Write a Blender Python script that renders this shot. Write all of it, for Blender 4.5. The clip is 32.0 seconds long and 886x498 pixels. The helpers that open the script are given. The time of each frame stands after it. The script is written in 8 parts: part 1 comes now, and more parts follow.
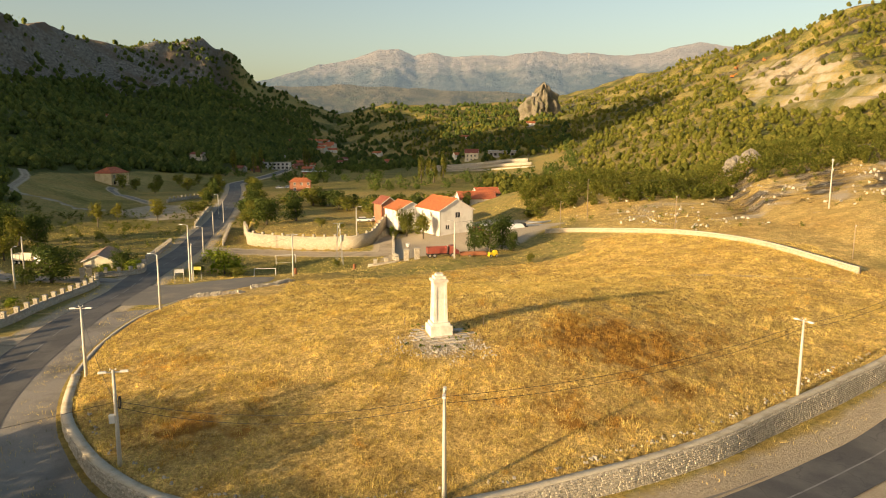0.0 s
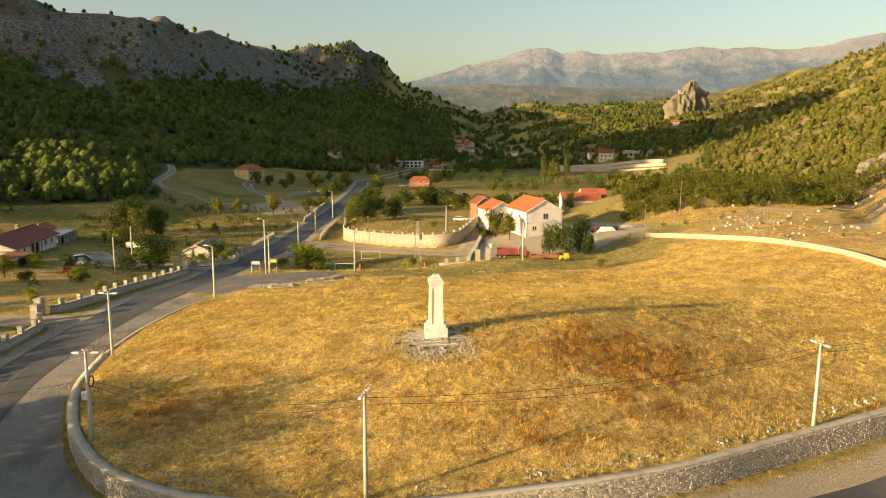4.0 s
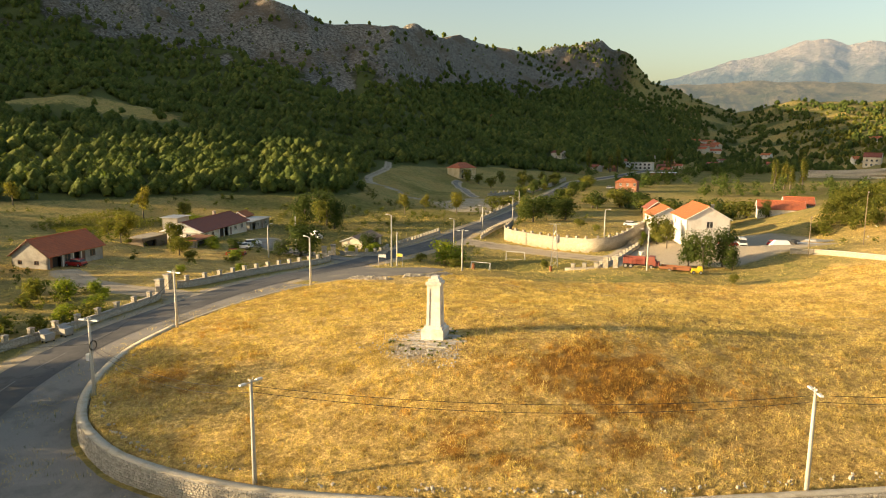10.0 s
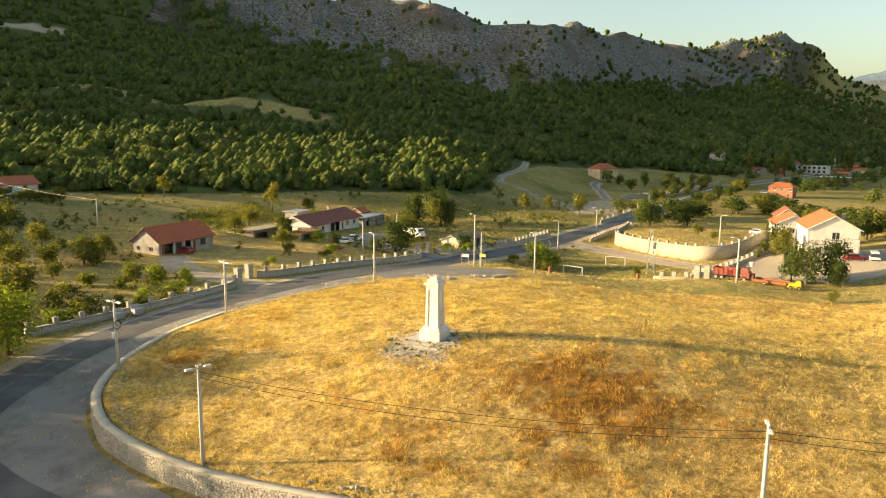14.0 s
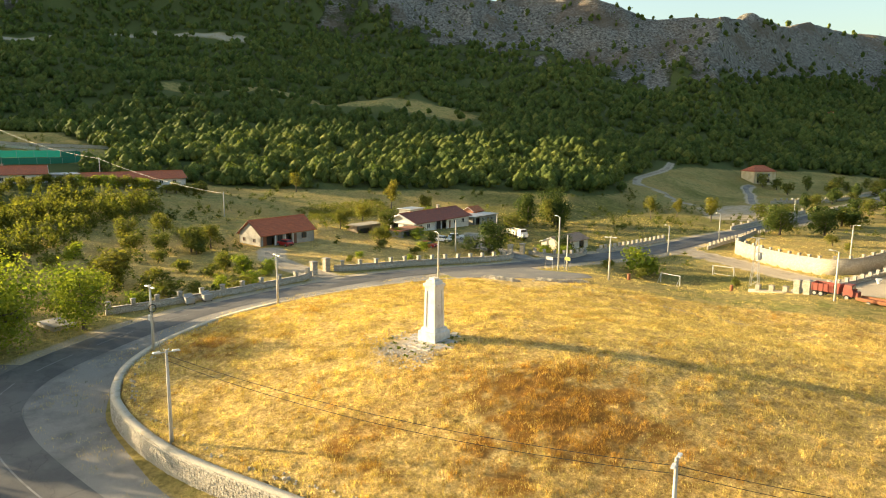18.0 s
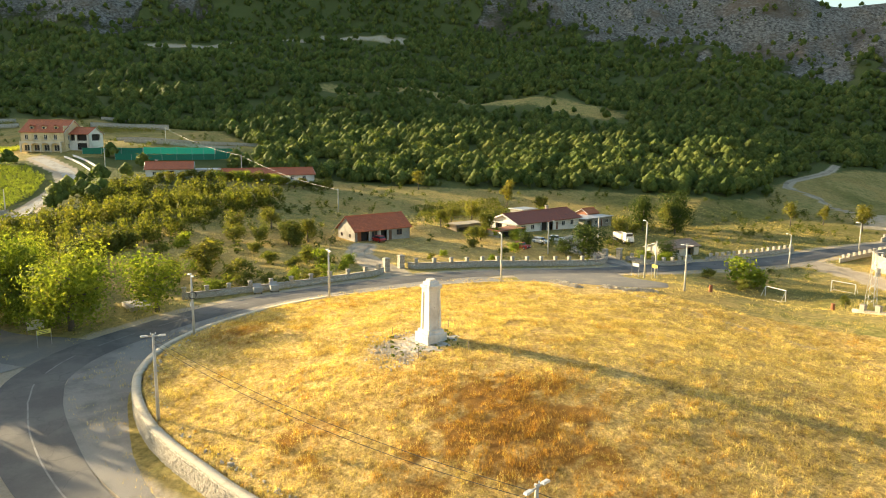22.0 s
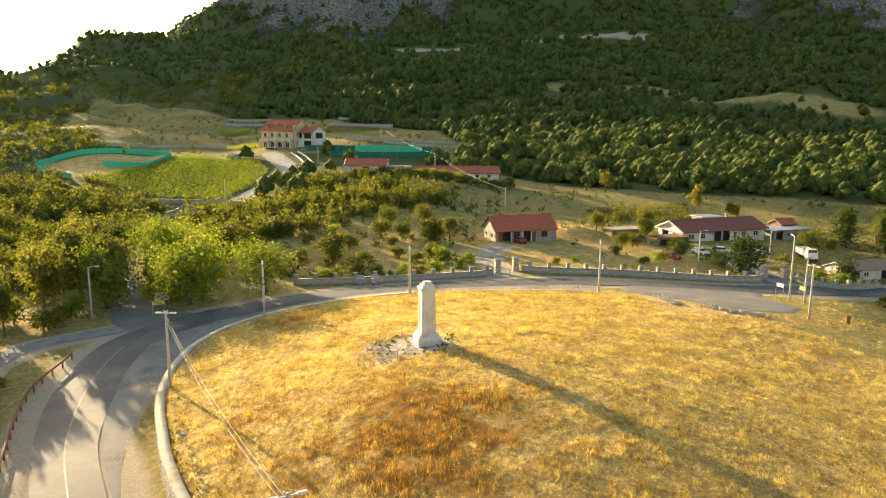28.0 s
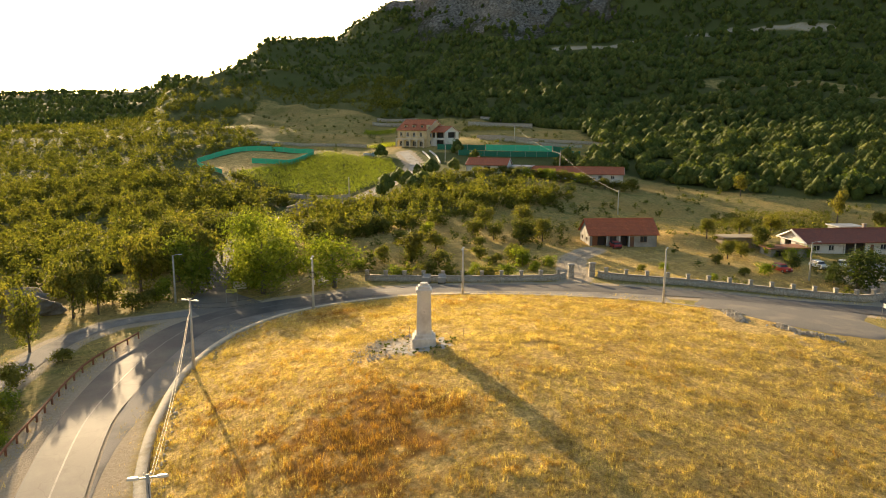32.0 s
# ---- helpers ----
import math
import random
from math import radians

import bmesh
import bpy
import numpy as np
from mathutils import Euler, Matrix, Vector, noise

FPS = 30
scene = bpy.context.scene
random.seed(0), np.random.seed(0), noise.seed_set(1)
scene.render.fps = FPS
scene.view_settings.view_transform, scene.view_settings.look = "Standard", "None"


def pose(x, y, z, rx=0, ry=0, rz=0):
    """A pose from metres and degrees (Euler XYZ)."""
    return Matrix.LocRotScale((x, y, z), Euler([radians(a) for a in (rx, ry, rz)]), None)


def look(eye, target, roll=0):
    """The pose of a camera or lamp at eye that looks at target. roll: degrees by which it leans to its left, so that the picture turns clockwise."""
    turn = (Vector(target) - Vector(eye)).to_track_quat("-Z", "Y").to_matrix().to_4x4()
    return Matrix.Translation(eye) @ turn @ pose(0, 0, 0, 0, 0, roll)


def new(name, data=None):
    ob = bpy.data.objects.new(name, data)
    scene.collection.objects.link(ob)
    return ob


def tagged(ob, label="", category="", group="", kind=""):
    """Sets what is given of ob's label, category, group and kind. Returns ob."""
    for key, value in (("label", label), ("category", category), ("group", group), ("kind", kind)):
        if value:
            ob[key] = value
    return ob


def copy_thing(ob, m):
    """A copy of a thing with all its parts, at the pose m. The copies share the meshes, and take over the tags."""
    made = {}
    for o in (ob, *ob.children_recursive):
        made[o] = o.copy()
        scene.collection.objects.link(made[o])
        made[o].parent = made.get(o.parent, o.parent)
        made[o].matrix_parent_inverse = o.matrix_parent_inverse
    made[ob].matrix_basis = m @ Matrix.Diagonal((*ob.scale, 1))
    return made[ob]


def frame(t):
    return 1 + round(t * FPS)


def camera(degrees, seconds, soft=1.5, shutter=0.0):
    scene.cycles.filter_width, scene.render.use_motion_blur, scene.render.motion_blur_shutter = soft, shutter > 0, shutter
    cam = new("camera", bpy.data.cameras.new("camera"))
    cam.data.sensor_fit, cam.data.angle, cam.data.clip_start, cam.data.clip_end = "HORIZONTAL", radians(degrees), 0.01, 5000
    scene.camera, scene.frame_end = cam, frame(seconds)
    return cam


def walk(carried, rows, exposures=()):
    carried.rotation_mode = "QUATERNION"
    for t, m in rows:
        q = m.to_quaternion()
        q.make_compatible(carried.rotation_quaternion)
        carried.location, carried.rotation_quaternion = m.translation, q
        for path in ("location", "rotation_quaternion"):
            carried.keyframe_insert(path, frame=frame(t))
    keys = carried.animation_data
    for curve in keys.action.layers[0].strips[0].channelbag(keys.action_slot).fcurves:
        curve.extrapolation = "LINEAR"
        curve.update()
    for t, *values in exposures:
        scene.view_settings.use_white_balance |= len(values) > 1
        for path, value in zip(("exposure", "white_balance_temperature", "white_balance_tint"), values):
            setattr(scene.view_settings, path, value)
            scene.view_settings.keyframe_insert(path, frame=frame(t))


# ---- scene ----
cam = camera(63.2, 32.0, 1.05)
METRES, EYE, TILT, LEAN, TURN = 125.0, 20.0, 0.0, 0.0, 0.0
ROWS = [
    (0.0, 0.0, 0.0, 0.0, 0.01, -9.23, -0.06),
    (0.5, 0.011, 0.0004, 0.0002, 1.08, -9.24, -0.05),
    (1.0, 0.0232, 0.0011, 0.0002, 2.27, -9.26, -0.03),
    (1.5, 0.0365, 0.0024, -0.0002, 3.59, -9.29, -0.02),
    (2.0, 0.0509, 0.0041, -0.0001, 5.04, -9.3, -0.02),
    (2.5, 0.0664, 0.0064, 0.0002, 6.61, -9.32, -0.04),
    (3.0, 0.0824, 0.0092, 0.0005, 8.25, -9.32, -0.06),
    (3.5, 0.0983, 0.0125, 0.0009, 9.91, -9.31, -0.09),
    (5.5, 0.1606, 0.0302, 0.0009, 16.56, -9.31, -0.18),
    (6.0, 0.1756, 0.0358, 0.0007, 18.25, -9.33, -0.23),
    (6.5, 0.1904, 0.0416, 0.0008, 19.89, -9.32, -0.2),
    (7.0, 0.2049, 0.048, 0.0006, 21.53, -9.32, -0.2),
    (7.5, 0.2193, 0.0548, 0.0005, 23.18, -9.32, -0.2),
    (8.0, 0.2335, 0.062, 0.0006, 24.81, -9.33, -0.2),
    (8.5, 0.2474, 0.0696, 0.0008, 26.45, -9.34, -0.23),
    (9.0, 0.2614, 0.0776, 0.0008, 28.12, -9.33, -0.2),
    (9.5, 0.2748, 0.0859, 0.0008, 29.72, -9.33, -0.23),
    (10.0, 0.2878, 0.0947, 0.0009, 31.32, -9.35, -0.26),
    (10.5, 0.3008, 0.1036, 0.0011, 33.0, -9.35, -0.28),
    (11.0, 0.3135, 0.113, 0.0009, 34.67, -9.36, -0.29),
    (11.5, 0.3259, 0.1227, 0.0011, 36.27, -9.38, -0.3),
    (12.0, 0.3379, 0.1329, 0.001, 37.87, -9.38, -0.3),
    (12.5, 0.3498, 0.1433, 0.0011, 39.5, -9.39, -0.32),
    (13.0, 0.3614, 0.154, 0.0012, 41.16, -9.41, -0.34),
    (13.5, 0.3726, 0.1651, 0.0013, 42.79, -9.43, -0.33),
    (14.0, 0.3832, 0.1765, 0.0015, 44.47, -9.44, -0.34),
    (14.5, 0.3937, 0.1881, 0.0017, 46.08, -9.45, -0.33),
    (16.5, 0.4323, 0.2377, 0.0016, 52.64, -9.5, -0.34),
    (17.0, 0.441, 0.2508, 0.0017, 54.35, -9.52, -0.33),
    (17.5, 0.4493, 0.2642, 0.0021, 56.0, -9.54, -0.34),
    (18.0, 0.4573, 0.2778, 0.0025, 57.64, -9.57, -0.33),
    (18.5, 0.4649, 0.2914, 0.0032, 59.28, -9.59, -0.33),
    (19.0, 0.4722, 0.3054, 0.0035, 60.93, -9.61, -0.33),
    (19.5, 0.4791, 0.3196, 0.0034, 62.54, -9.62, -0.33),
    (20.0, 0.4854, 0.334, 0.0036, 64.19, -9.65, -0.31),
    (20.5, 0.4916, 0.3487, 0.0037, 65.84, -9.66, -0.29),
    (21.0, 0.497, 0.3635, 0.004, 67.47, -9.69, -0.3),
    (21.5, 0.5022, 0.3784, 0.0042, 69.16, -9.71, -0.32),
    (22.0, 0.5069, 0.3936, 0.0045, 70.78, -9.74, -0.29),
    (22.5, 0.5112, 0.4089, 0.0046, 72.41, -9.75, -0.28),
    (23.0, 0.515, 0.4243, 0.0049, 74.0, -9.76, -0.27),
    (23.5, 0.5183, 0.4397, 0.0051, 75.61, -9.76, -0.27),
    (24.0, 0.5212, 0.4552, 0.0052, 77.23, -9.78, -0.27),
    (24.5, 0.5238, 0.4708, 0.0052, 78.94, -9.79, -0.27),
    (25.0, 0.5258, 0.4865, 0.0054, 80.67, -9.81, -0.28),
    (25.5, 0.5273, 0.5024, 0.0057, 82.32, -9.82, -0.28),
    (27.5, 0.5286, 0.5661, 0.0062, 89.11, -9.87, -0.27),
    (28.0, 0.5282, 0.5817, 0.0068, 90.84, -9.91, -0.27),
    (28.5, 0.5273, 0.5973, 0.0072, 92.53, -9.93, -0.24),
    (29.0, 0.5259, 0.6129, 0.0076, 94.17, -9.94, -0.23),
    (29.5, 0.5241, 0.6285, 0.0078, 95.83, -9.97, -0.22),
    (30.0, 0.5218, 0.644, 0.0081, 97.49, -9.99, -0.21),
    (30.5, 0.5191, 0.6596, 0.0082, 99.14, -9.99, -0.19),
    (31.0, 0.5162, 0.6739, 0.0086, 100.66, -10.02, -0.19),
    (31.5, 0.5125, 0.6893, 0.0088, 102.34, -10.04, -0.18),
    (32.0, 0.5086, 0.7045, 0.009, 104.0, -10.04, -0.16),
]
walk(cam, [(t, pose(0, 0, EYE, TILT, LEAN, TURN) @ pose(METRES * x, METRES * y, METRES * z, 90 + pitch, roll, yaw)) for t, x, y, z, yaw, pitch, roll in ROWS],
     [(0.0, 0.9, 7650, 11), (6.0, 1.05, 7600, 10), (10.0, 1.22, 7450, 9), (13.0, 1.42, 7300, 7), (19.0, 1.75, 6900, 3), (25.0, 1.86, 6850, 3), (28.0, 1.70, 6950, 7), (32.0, 1.22, 7250, 11)])


SUN_BEARING, SUN_HEIGHT = 129.5, 10.3


def sunward():
    b, e = radians(SUN_BEARING), radians(SUN_HEIGHT)
    return Vector((-math.sin(b) * math.cos(e), math.cos(b) * math.cos(e), math.sin(e)))


# ---- light ----
world = bpy.data.worlds.new("evening_sky")
scene.world = world
world.use_nodes = True
sky = world.node_tree.nodes.new("ShaderNodeTexSky")
sky.sky_type, sky.sun_disc = "NISHITA", False
sky.sun_elevation, sky.sun_rotation = radians(SUN_HEIGHT), radians(-SUN_BEARING)
sky.altitude, sky.air_density, sky.dust_density, sky.ozone_density = 300, 1.0, 3.0, 1.0
world.node_tree.links.new(sky.outputs[0], world.node_tree.nodes["Background"].inputs[0])
world.node_tree.nodes["Background"].inputs[1].default_value = 0.115
sun = new("sun", bpy.data.lights.new("sun", "SUN"))
sun.data.energy, sun.data.angle, sun.data.color = 5.0, radians(0.55), (1.0, 0.765, 0.475)
sun.matrix_world = look(sunward() * 300, (0, 0, 0))


# ---- materials ----
def nodes_of(name):
    m = bpy.data.materials.new(name)
    m.use_nodes = True
    t = m.node_tree
    return m, t, t.nodes["Principled BSDF"]


def add_node(t, kind, **values):
    n = t.nodes.new(kind)
    for k, v in values.items():
        n.inputs[k].default_value = v
    return n


def ramp_of(t, fac, stops):
    r = t.nodes.new("ShaderNodeValToRGB")
    e = r.color_ramp.elements
    while len(e) < len(stops):
        e.new(.5)
    for el, (at, col) in zip(e, stops):
        el.position, el.color = at, (*col, 1)
    t.links.new(fac, r.inputs[0])
    return r.outputs[0]


def mix_of(t, fac, a, b, how="MIX"):
    m = t.nodes.new("ShaderNodeMix")
    m.data_type, m.blend_type = "RGBA", how
    for sock, v in ((m.inputs[0], fac), (m.inputs[6], a), (m.inputs[7], b)):
        if isinstance(v, (int, float)):
            sock.default_value = v
        elif isinstance(v, tuple):
            sock.default_value = (*v, 1)
        else:
            t.links.new(v, sock)
    return m.outputs[2]


def noise_of(t, scale, detail=4, rough=.6, where=None):
    n = add_node(t, "ShaderNodeTexNoise", Scale=scale, Detail=detail, Roughness=rough)
    t.links.new((where or t.nodes.new("ShaderNodeTexCoord").outputs["Object"]), n.inputs["Vector"])
    return n.outputs["Fac"]


def math_of(t, how, a, b=0.0):
    m = t.nodes.new("ShaderNodeMath")
    m.operation, m.use_clamp = how, how in ("ADD", "MULTIPLY", "SUBTRACT")
    for sock, v in ((m.inputs[0], a), (m.inputs[1], b)):
        if isinstance(v, (int, float)):
            sock.default_value = v
        else:
            t.links.new(v, sock)
    return m.outputs[0]


def bump_of(t, p, height, strength, distance):
    b = add_node(t, "ShaderNodeBump", Strength=strength, Distance=distance)
    t.links.new(height, b.inputs["Height"])
    t.links.new(b.outputs[0], p.inputs["Normal"])


def surface(name, low, high, scale=2.0, rough=.85, bump=.3, depth=.02, wear=None, wear_scale=.4, metal=0.0, per_piece=0.0, per_thing=0.0):
    """Two-scale mottled surface: fine grain between low and high, and larger worn patches."""
    m, t, p = nodes_of(name)
    where = t.nodes.new("ShaderNodeTexCoord").outputs["Object"]
    fine = noise_of(t, scale * 6, 5, .65, where)
    col = ramp_of(t, fine, ((.3, low), (.72, high)))
    if wear:
        broad = noise_of(t, wear_scale, 5, .6, where)
        col = mix_of(t, ramp_of(t, broad, ((.48, (0, 0, 0)), (.68, (1, 1, 1)))), col, wear)
    for amount, node, out in ((per_piece, "ShaderNodeNewGeometry", "Random Per Island"), (per_thing, "ShaderNodeObjectInfo", "Random")):
        if amount:
            r = t.nodes.new(node).outputs[out]
            g = ramp_of(t, r, ((0, (1 - amount,) * 3), (1, (1 + amount * .6,) * 3)))
            col = mix_of(t, 1.0, col, g, "MULTIPLY")
    t.links.new(col, p.inputs["Base Color"])
    p.inputs["Roughness"].default_value, p.inputs["Metallic"].default_value = rough, metal
    if bump:
        bump_of(t, p, noise_of(t, scale * 9, 5, .7, where), bump, depth)
    return m


def leaf_material(name, dark, light, gold, let_by=.35, broad=.05, tufty=0.0, leafy=0.0):
    """Leaves: varied one by one and tree by tree, with light passing through."""
    m, t, p = nodes_of(name)
    piece = t.nodes.new("ShaderNodeNewGeometry").outputs["Random Per Island"]
    col = ramp_of(t, piece, ((0, dark), (.8, light), (1, gold)))
    where = t.nodes.new("ShaderNodeNewGeometry").outputs["Position"]
    n = noise_of(t, broad * 3, 3, .7, where)
    col = mix_of(t, ramp_of(t, n, ((.4, (0, 0, 0)), (.7, (1, 1, 1)))), col, mix_of(t, .55, col, gold))
    if tufty:
        for size, k in ((5.2, tufty * .8), (1.9, tufty), (.36, tufty * .75)):
            col = mix_of(t, 1.0, col, ramp_of(t, noise_of(t, size, 5, .7, where), ((.36, (1 - k * .8, 1 - k * .85, 1 - k * .9)), (.64, (1 + k * .6, 1 + k * .64, 1 + k * .75)))), "MULTIPLY")
    if leafy:
        clump = noise_of(t, .9, 6, .72, where)
        col = mix_of(t, 1.0, col, ramp_of(t, clump, ((.34, (.62, .64, .58)), (.66, (1.24, 1.22, 1.16)))), "MULTIPLY")
        bump_of(t, p, clump, leafy, 1.2)
    who = t.nodes.new("ShaderNodeObjectInfo").outputs["Random"]
    col = mix_of(t, 1.0, col, ramp_of(t, who, ((0, (.75, .8, .75)), (1, (1.2, 1.15, 1.05)))), "MULTIPLY")
    t.links.new(col, p.inputs["Base Color"])
    p.inputs["Roughness"].default_value = .75
    p.inputs["Specular IOR Level"].default_value = .12
    tr = t.nodes.new("ShaderNodeBsdfTranslucent")
    t.links.new(mix_of(t, 1.0, col, (1.5, 1.5, .7), "MULTIPLY"), tr.inputs[0])
    mx = t.nodes.new("ShaderNodeMixShader")
    mx.inputs[0].default_value = let_by
    t.links.new(p.outputs[0], mx.inputs[1])
    t.links.new(tr.outputs[0], mx.inputs[2])
    t.links.new(mx.outputs[0], t.nodes["Material Output"].inputs[0])
    return m


def stone_wall_material(name, low, high, joint, size=.3, depth=.05):
    """Rubble masonry: irregular stones with recessed joints."""
    m, t, p = nodes_of(name)
    where = t.nodes.new("ShaderNodeTexCoord").outputs["Object"]
    warp = t.nodes.new("ShaderNodeTexNoise")
    warp.inputs["Scale"].default_value = 3
    t.links.new(where, warp.inputs["Vector"])
    shifted = t.nodes.new("ShaderNodeVectorMath")
    shifted.operation = "MULTIPLY_ADD"
    t.links.new(warp.outputs["Color"], shifted.inputs[0])
    shifted.inputs[1].default_value = (.12, .12, .12)
    t.links.new(where, shifted.inputs[2])
    cell = t.nodes.new("ShaderNodeTexVoronoi")
    cell.inputs["Scale"].default_value = 1 / size
    edge = t.nodes.new("ShaderNodeTexVoronoi")
    edge.feature = "DISTANCE_TO_EDGE"
    edge.inputs["Scale"].default_value = 1 / size
    for v in (cell, edge):
        t.links.new(shifted.outputs[0], v.inputs["Vector"])
    grey = t.nodes.new("ShaderNodeSeparateColor")
    t.links.new(cell.outputs["Color"], grey.inputs[0])
    col = ramp_of(t, grey.outputs[0], ((0, low), (1, high)))
    col = mix_of(t, noise_of(t, 22, 5, .7, where), col, mix_of(t, .5, col, low))
    gap = ramp_of(t, edge.outputs["Distance"], ((.02, (0, 0, 0)), (.09, (1, 1, 1))))
    t.links.new(mix_of(t, gap, joint, col), p.inputs["Base Color"])
    p.inputs["Roughness"].default_value = .92
    bump_of(t, p, gap, .7, depth)
    return m


def ground_material():
    """Dry grass, meadow, woodland floor, rock, bare soil: each where it grows, with ragged borders."""
    m, t, p = nodes_of("ground_cover")
    where = t.nodes.new("ShaderNodeNewGeometry").outputs["Position"]
    fine, mid, broad = noise_of(t, 3.2, 8, .75, where), noise_of(t, .32, 6, .65, where), noise_of(t, .045, 5, .6, where)
    far = noise_of(t, .012, 6, .65, where)

    def cover(name, sharp=.18):
        a = t.nodes.new("ShaderNodeAttribute")
        a.attribute_name = name
        s = math_of(t, "ADD", a.outputs["Fac"], math_of(t, "MULTIPLY", math_of(t, "SUBTRACT", mid, .5), .0))
        jag = t.nodes.new("ShaderNodeMath")
        jag.operation = "MULTIPLY_ADD"
        t.links.new(mid, jag.inputs[0])
        jag.inputs[1].default_value = .9
        jag.inputs[2].default_value = -.45
        k = t.nodes.new("ShaderNodeMath")
        k.operation = "ADD"
        t.links.new(s, k.inputs[0])
        t.links.new(jag.outputs[0], k.inputs[1])
        return ramp_of(t, k.outputs[0], ((.5 - sharp, (0, 0, 0)), (.5 + sharp, (1, 1, 1))))

    scrub = mix_of(t, ramp_of(t, fine, ((.35, (0, 0, 0)), (.7, (1, 1, 1)))), (.30, .24, .085), (.45, .36, .145))
    scrub = mix_of(t, ramp_of(t, mid, ((.45, (0, 0, 0)), (.65, (1, 1, 1)))), scrub, (.22, .215, .065))
    scrub = mix_of(t, ramp_of(t, broad, ((.46, (0, 0, 0)), (.62, (.8, .8, .8)))), scrub, (.40, .285, .10))
    dapple = ramp_of(t, noise_of(t, 1.3, 6, .75, where), ((.36, (.62, .64, .6)), (.64, (1.28, 1.25, 1.2))))
    scrub = mix_of(t, 1.0, scrub, dapple, "MULTIPLY")
    gold = mix_of(t, ramp_of(t, fine, ((.3, (0, 0, 0)), (.72, (1, 1, 1)))), (.54, .36, .115), (.77, .57, .215))
    gold = mix_of(t, ramp_of(t, broad, ((.45, (0, 0, 0)), (.66, (1, 1, 1)))), gold, mix_of(t, .4, gold, (.40, .21, .045)))
    gold = mix_of(t, ramp_of(t, mid, ((.6, (0, 0, 0)), (.78, (.7, .7, .7)))), gold, (.46, .38, .22))
    for size, k in ((5.2, .42), (1.9, .4), (.36, .36)):
        gold = mix_of(t, 1.0, gold, ramp_of(t, noise_of(t, size, 5, .7, where), ((.36, (1 - k * .8, 1 - k * .85, 1 - k * .9)), (.64, (1 + k * .6, 1 + k * .64, 1 + k * .75)))), "MULTIPLY")
    meadow = mix_of(t, ramp_of(t, mid, ((.35, (0, 0, 0)), (.65, (1, 1, 1)))), (.13, .135, .036), (.27, .235, .075))
    meadow = mix_of(t, ramp_of(t, broad, ((.45, (0, 0, 0)), (.6, (.75, .75, .75)))), meadow, (.30, .235, .085))
    meadow = mix_of(t, 1.0, meadow, dapple, "MULTIPLY")
    wood = mix_of(t, ramp_of(t, fine, ((.35, (0, 0, 0)), (.7, (1, 1, 1)))), (.07, .088, .026), (.14, .15, .05))
    rock = ramp_of(t, noise_of(t, .35, 10, .72, where), ((.38, (.075, .068, .055)), (.5, (.24, .222, .19)), (.64, (.46, .43, .375))))
    rock = mix_of(t, ramp_of(t, far, ((.5, (0, 0, 0)), (.62, (.8, .8, .8)))), rock, (.20, .15, .105))
    soil = mix_of(t, ramp_of(t, fine, ((.35, (0, 0, 0)), (.7, (1, 1, 1)))), (.40, .33, .235), (.55, .475, .36))
    burnt = mix_of(t, fine, (.26, .12, .025), (.40, .22, .06))
    col = scrub
    for name, c in (("meadow", meadow), ("gold", gold), ("burnt", burnt), ("wood", wood), ("rock", rock), ("soil", soil)):
        col = mix_of(t, cover(name), col, c)
    t.links.new(col, p.inputs["Base Color"])
    p.inputs["Roughness"].default_value = .95
    p.inputs["Specular IOR Level"].default_value = .1
    both = math_of(t, "MULTIPLY", math_of(t, "ADD", fine, math_of(t, "MULTIPLY", mid, .6)), .05)
    crags = noise_of(t, .06, 10, .72, where)
    hard = t.nodes.new("ShaderNodeMath")
    hard.operation = "MULTIPLY_ADD"
    t.links.new(math_of(t, "MULTIPLY", crags, cover("rock")), hard.inputs[0])
    hard.inputs[1].default_value = 1.6
    t.links.new(both, hard.inputs[2])
    bump_of(t, p, hard.outputs[0], 1.0, 6.0)
    return m


def tile_material(name, low, high):
    """Clay roof tiles: courses across the slope, varied and weathered."""
    m, t, p = nodes_of(name)
    where = t.nodes.new("ShaderNodeTexCoord").outputs["Object"]
    rows = t.nodes.new("ShaderNodeTexBrick")
    rows.inputs["Scale"].default_value = 1
    rows.inputs["Brick Width"].default_value, rows.inputs["Row Height"].default_value = .24, .34
    rows.inputs["Mortar Size"].default_value, rows.inputs["Mortar Smooth"].default_value = .03, .6
    rows.inputs["Color1"].default_value, rows.inputs["Color2"].default_value = (*low, 1), (*high, 1)
    rows.inputs["Mortar"].default_value = (*[c * .45 for c in low], 1)
    t.links.new(where, rows.inputs["Vector"])
    n = noise_of(t, .9, 6, .7, where)
    col = mix_of(t, ramp_of(t, n, ((.4, (0, 0, 0)), (.75, (.75, .75, .75)))), rows.outputs["Color"], [None, tuple(c * .55 + .03 for c in low)][1])
    t.links.new(col, p.inputs["Base Color"])
    p.inputs["Roughness"].default_value = .8
    bump_of(t, p, rows.outputs["Fac"], .6, -.04)
    return m


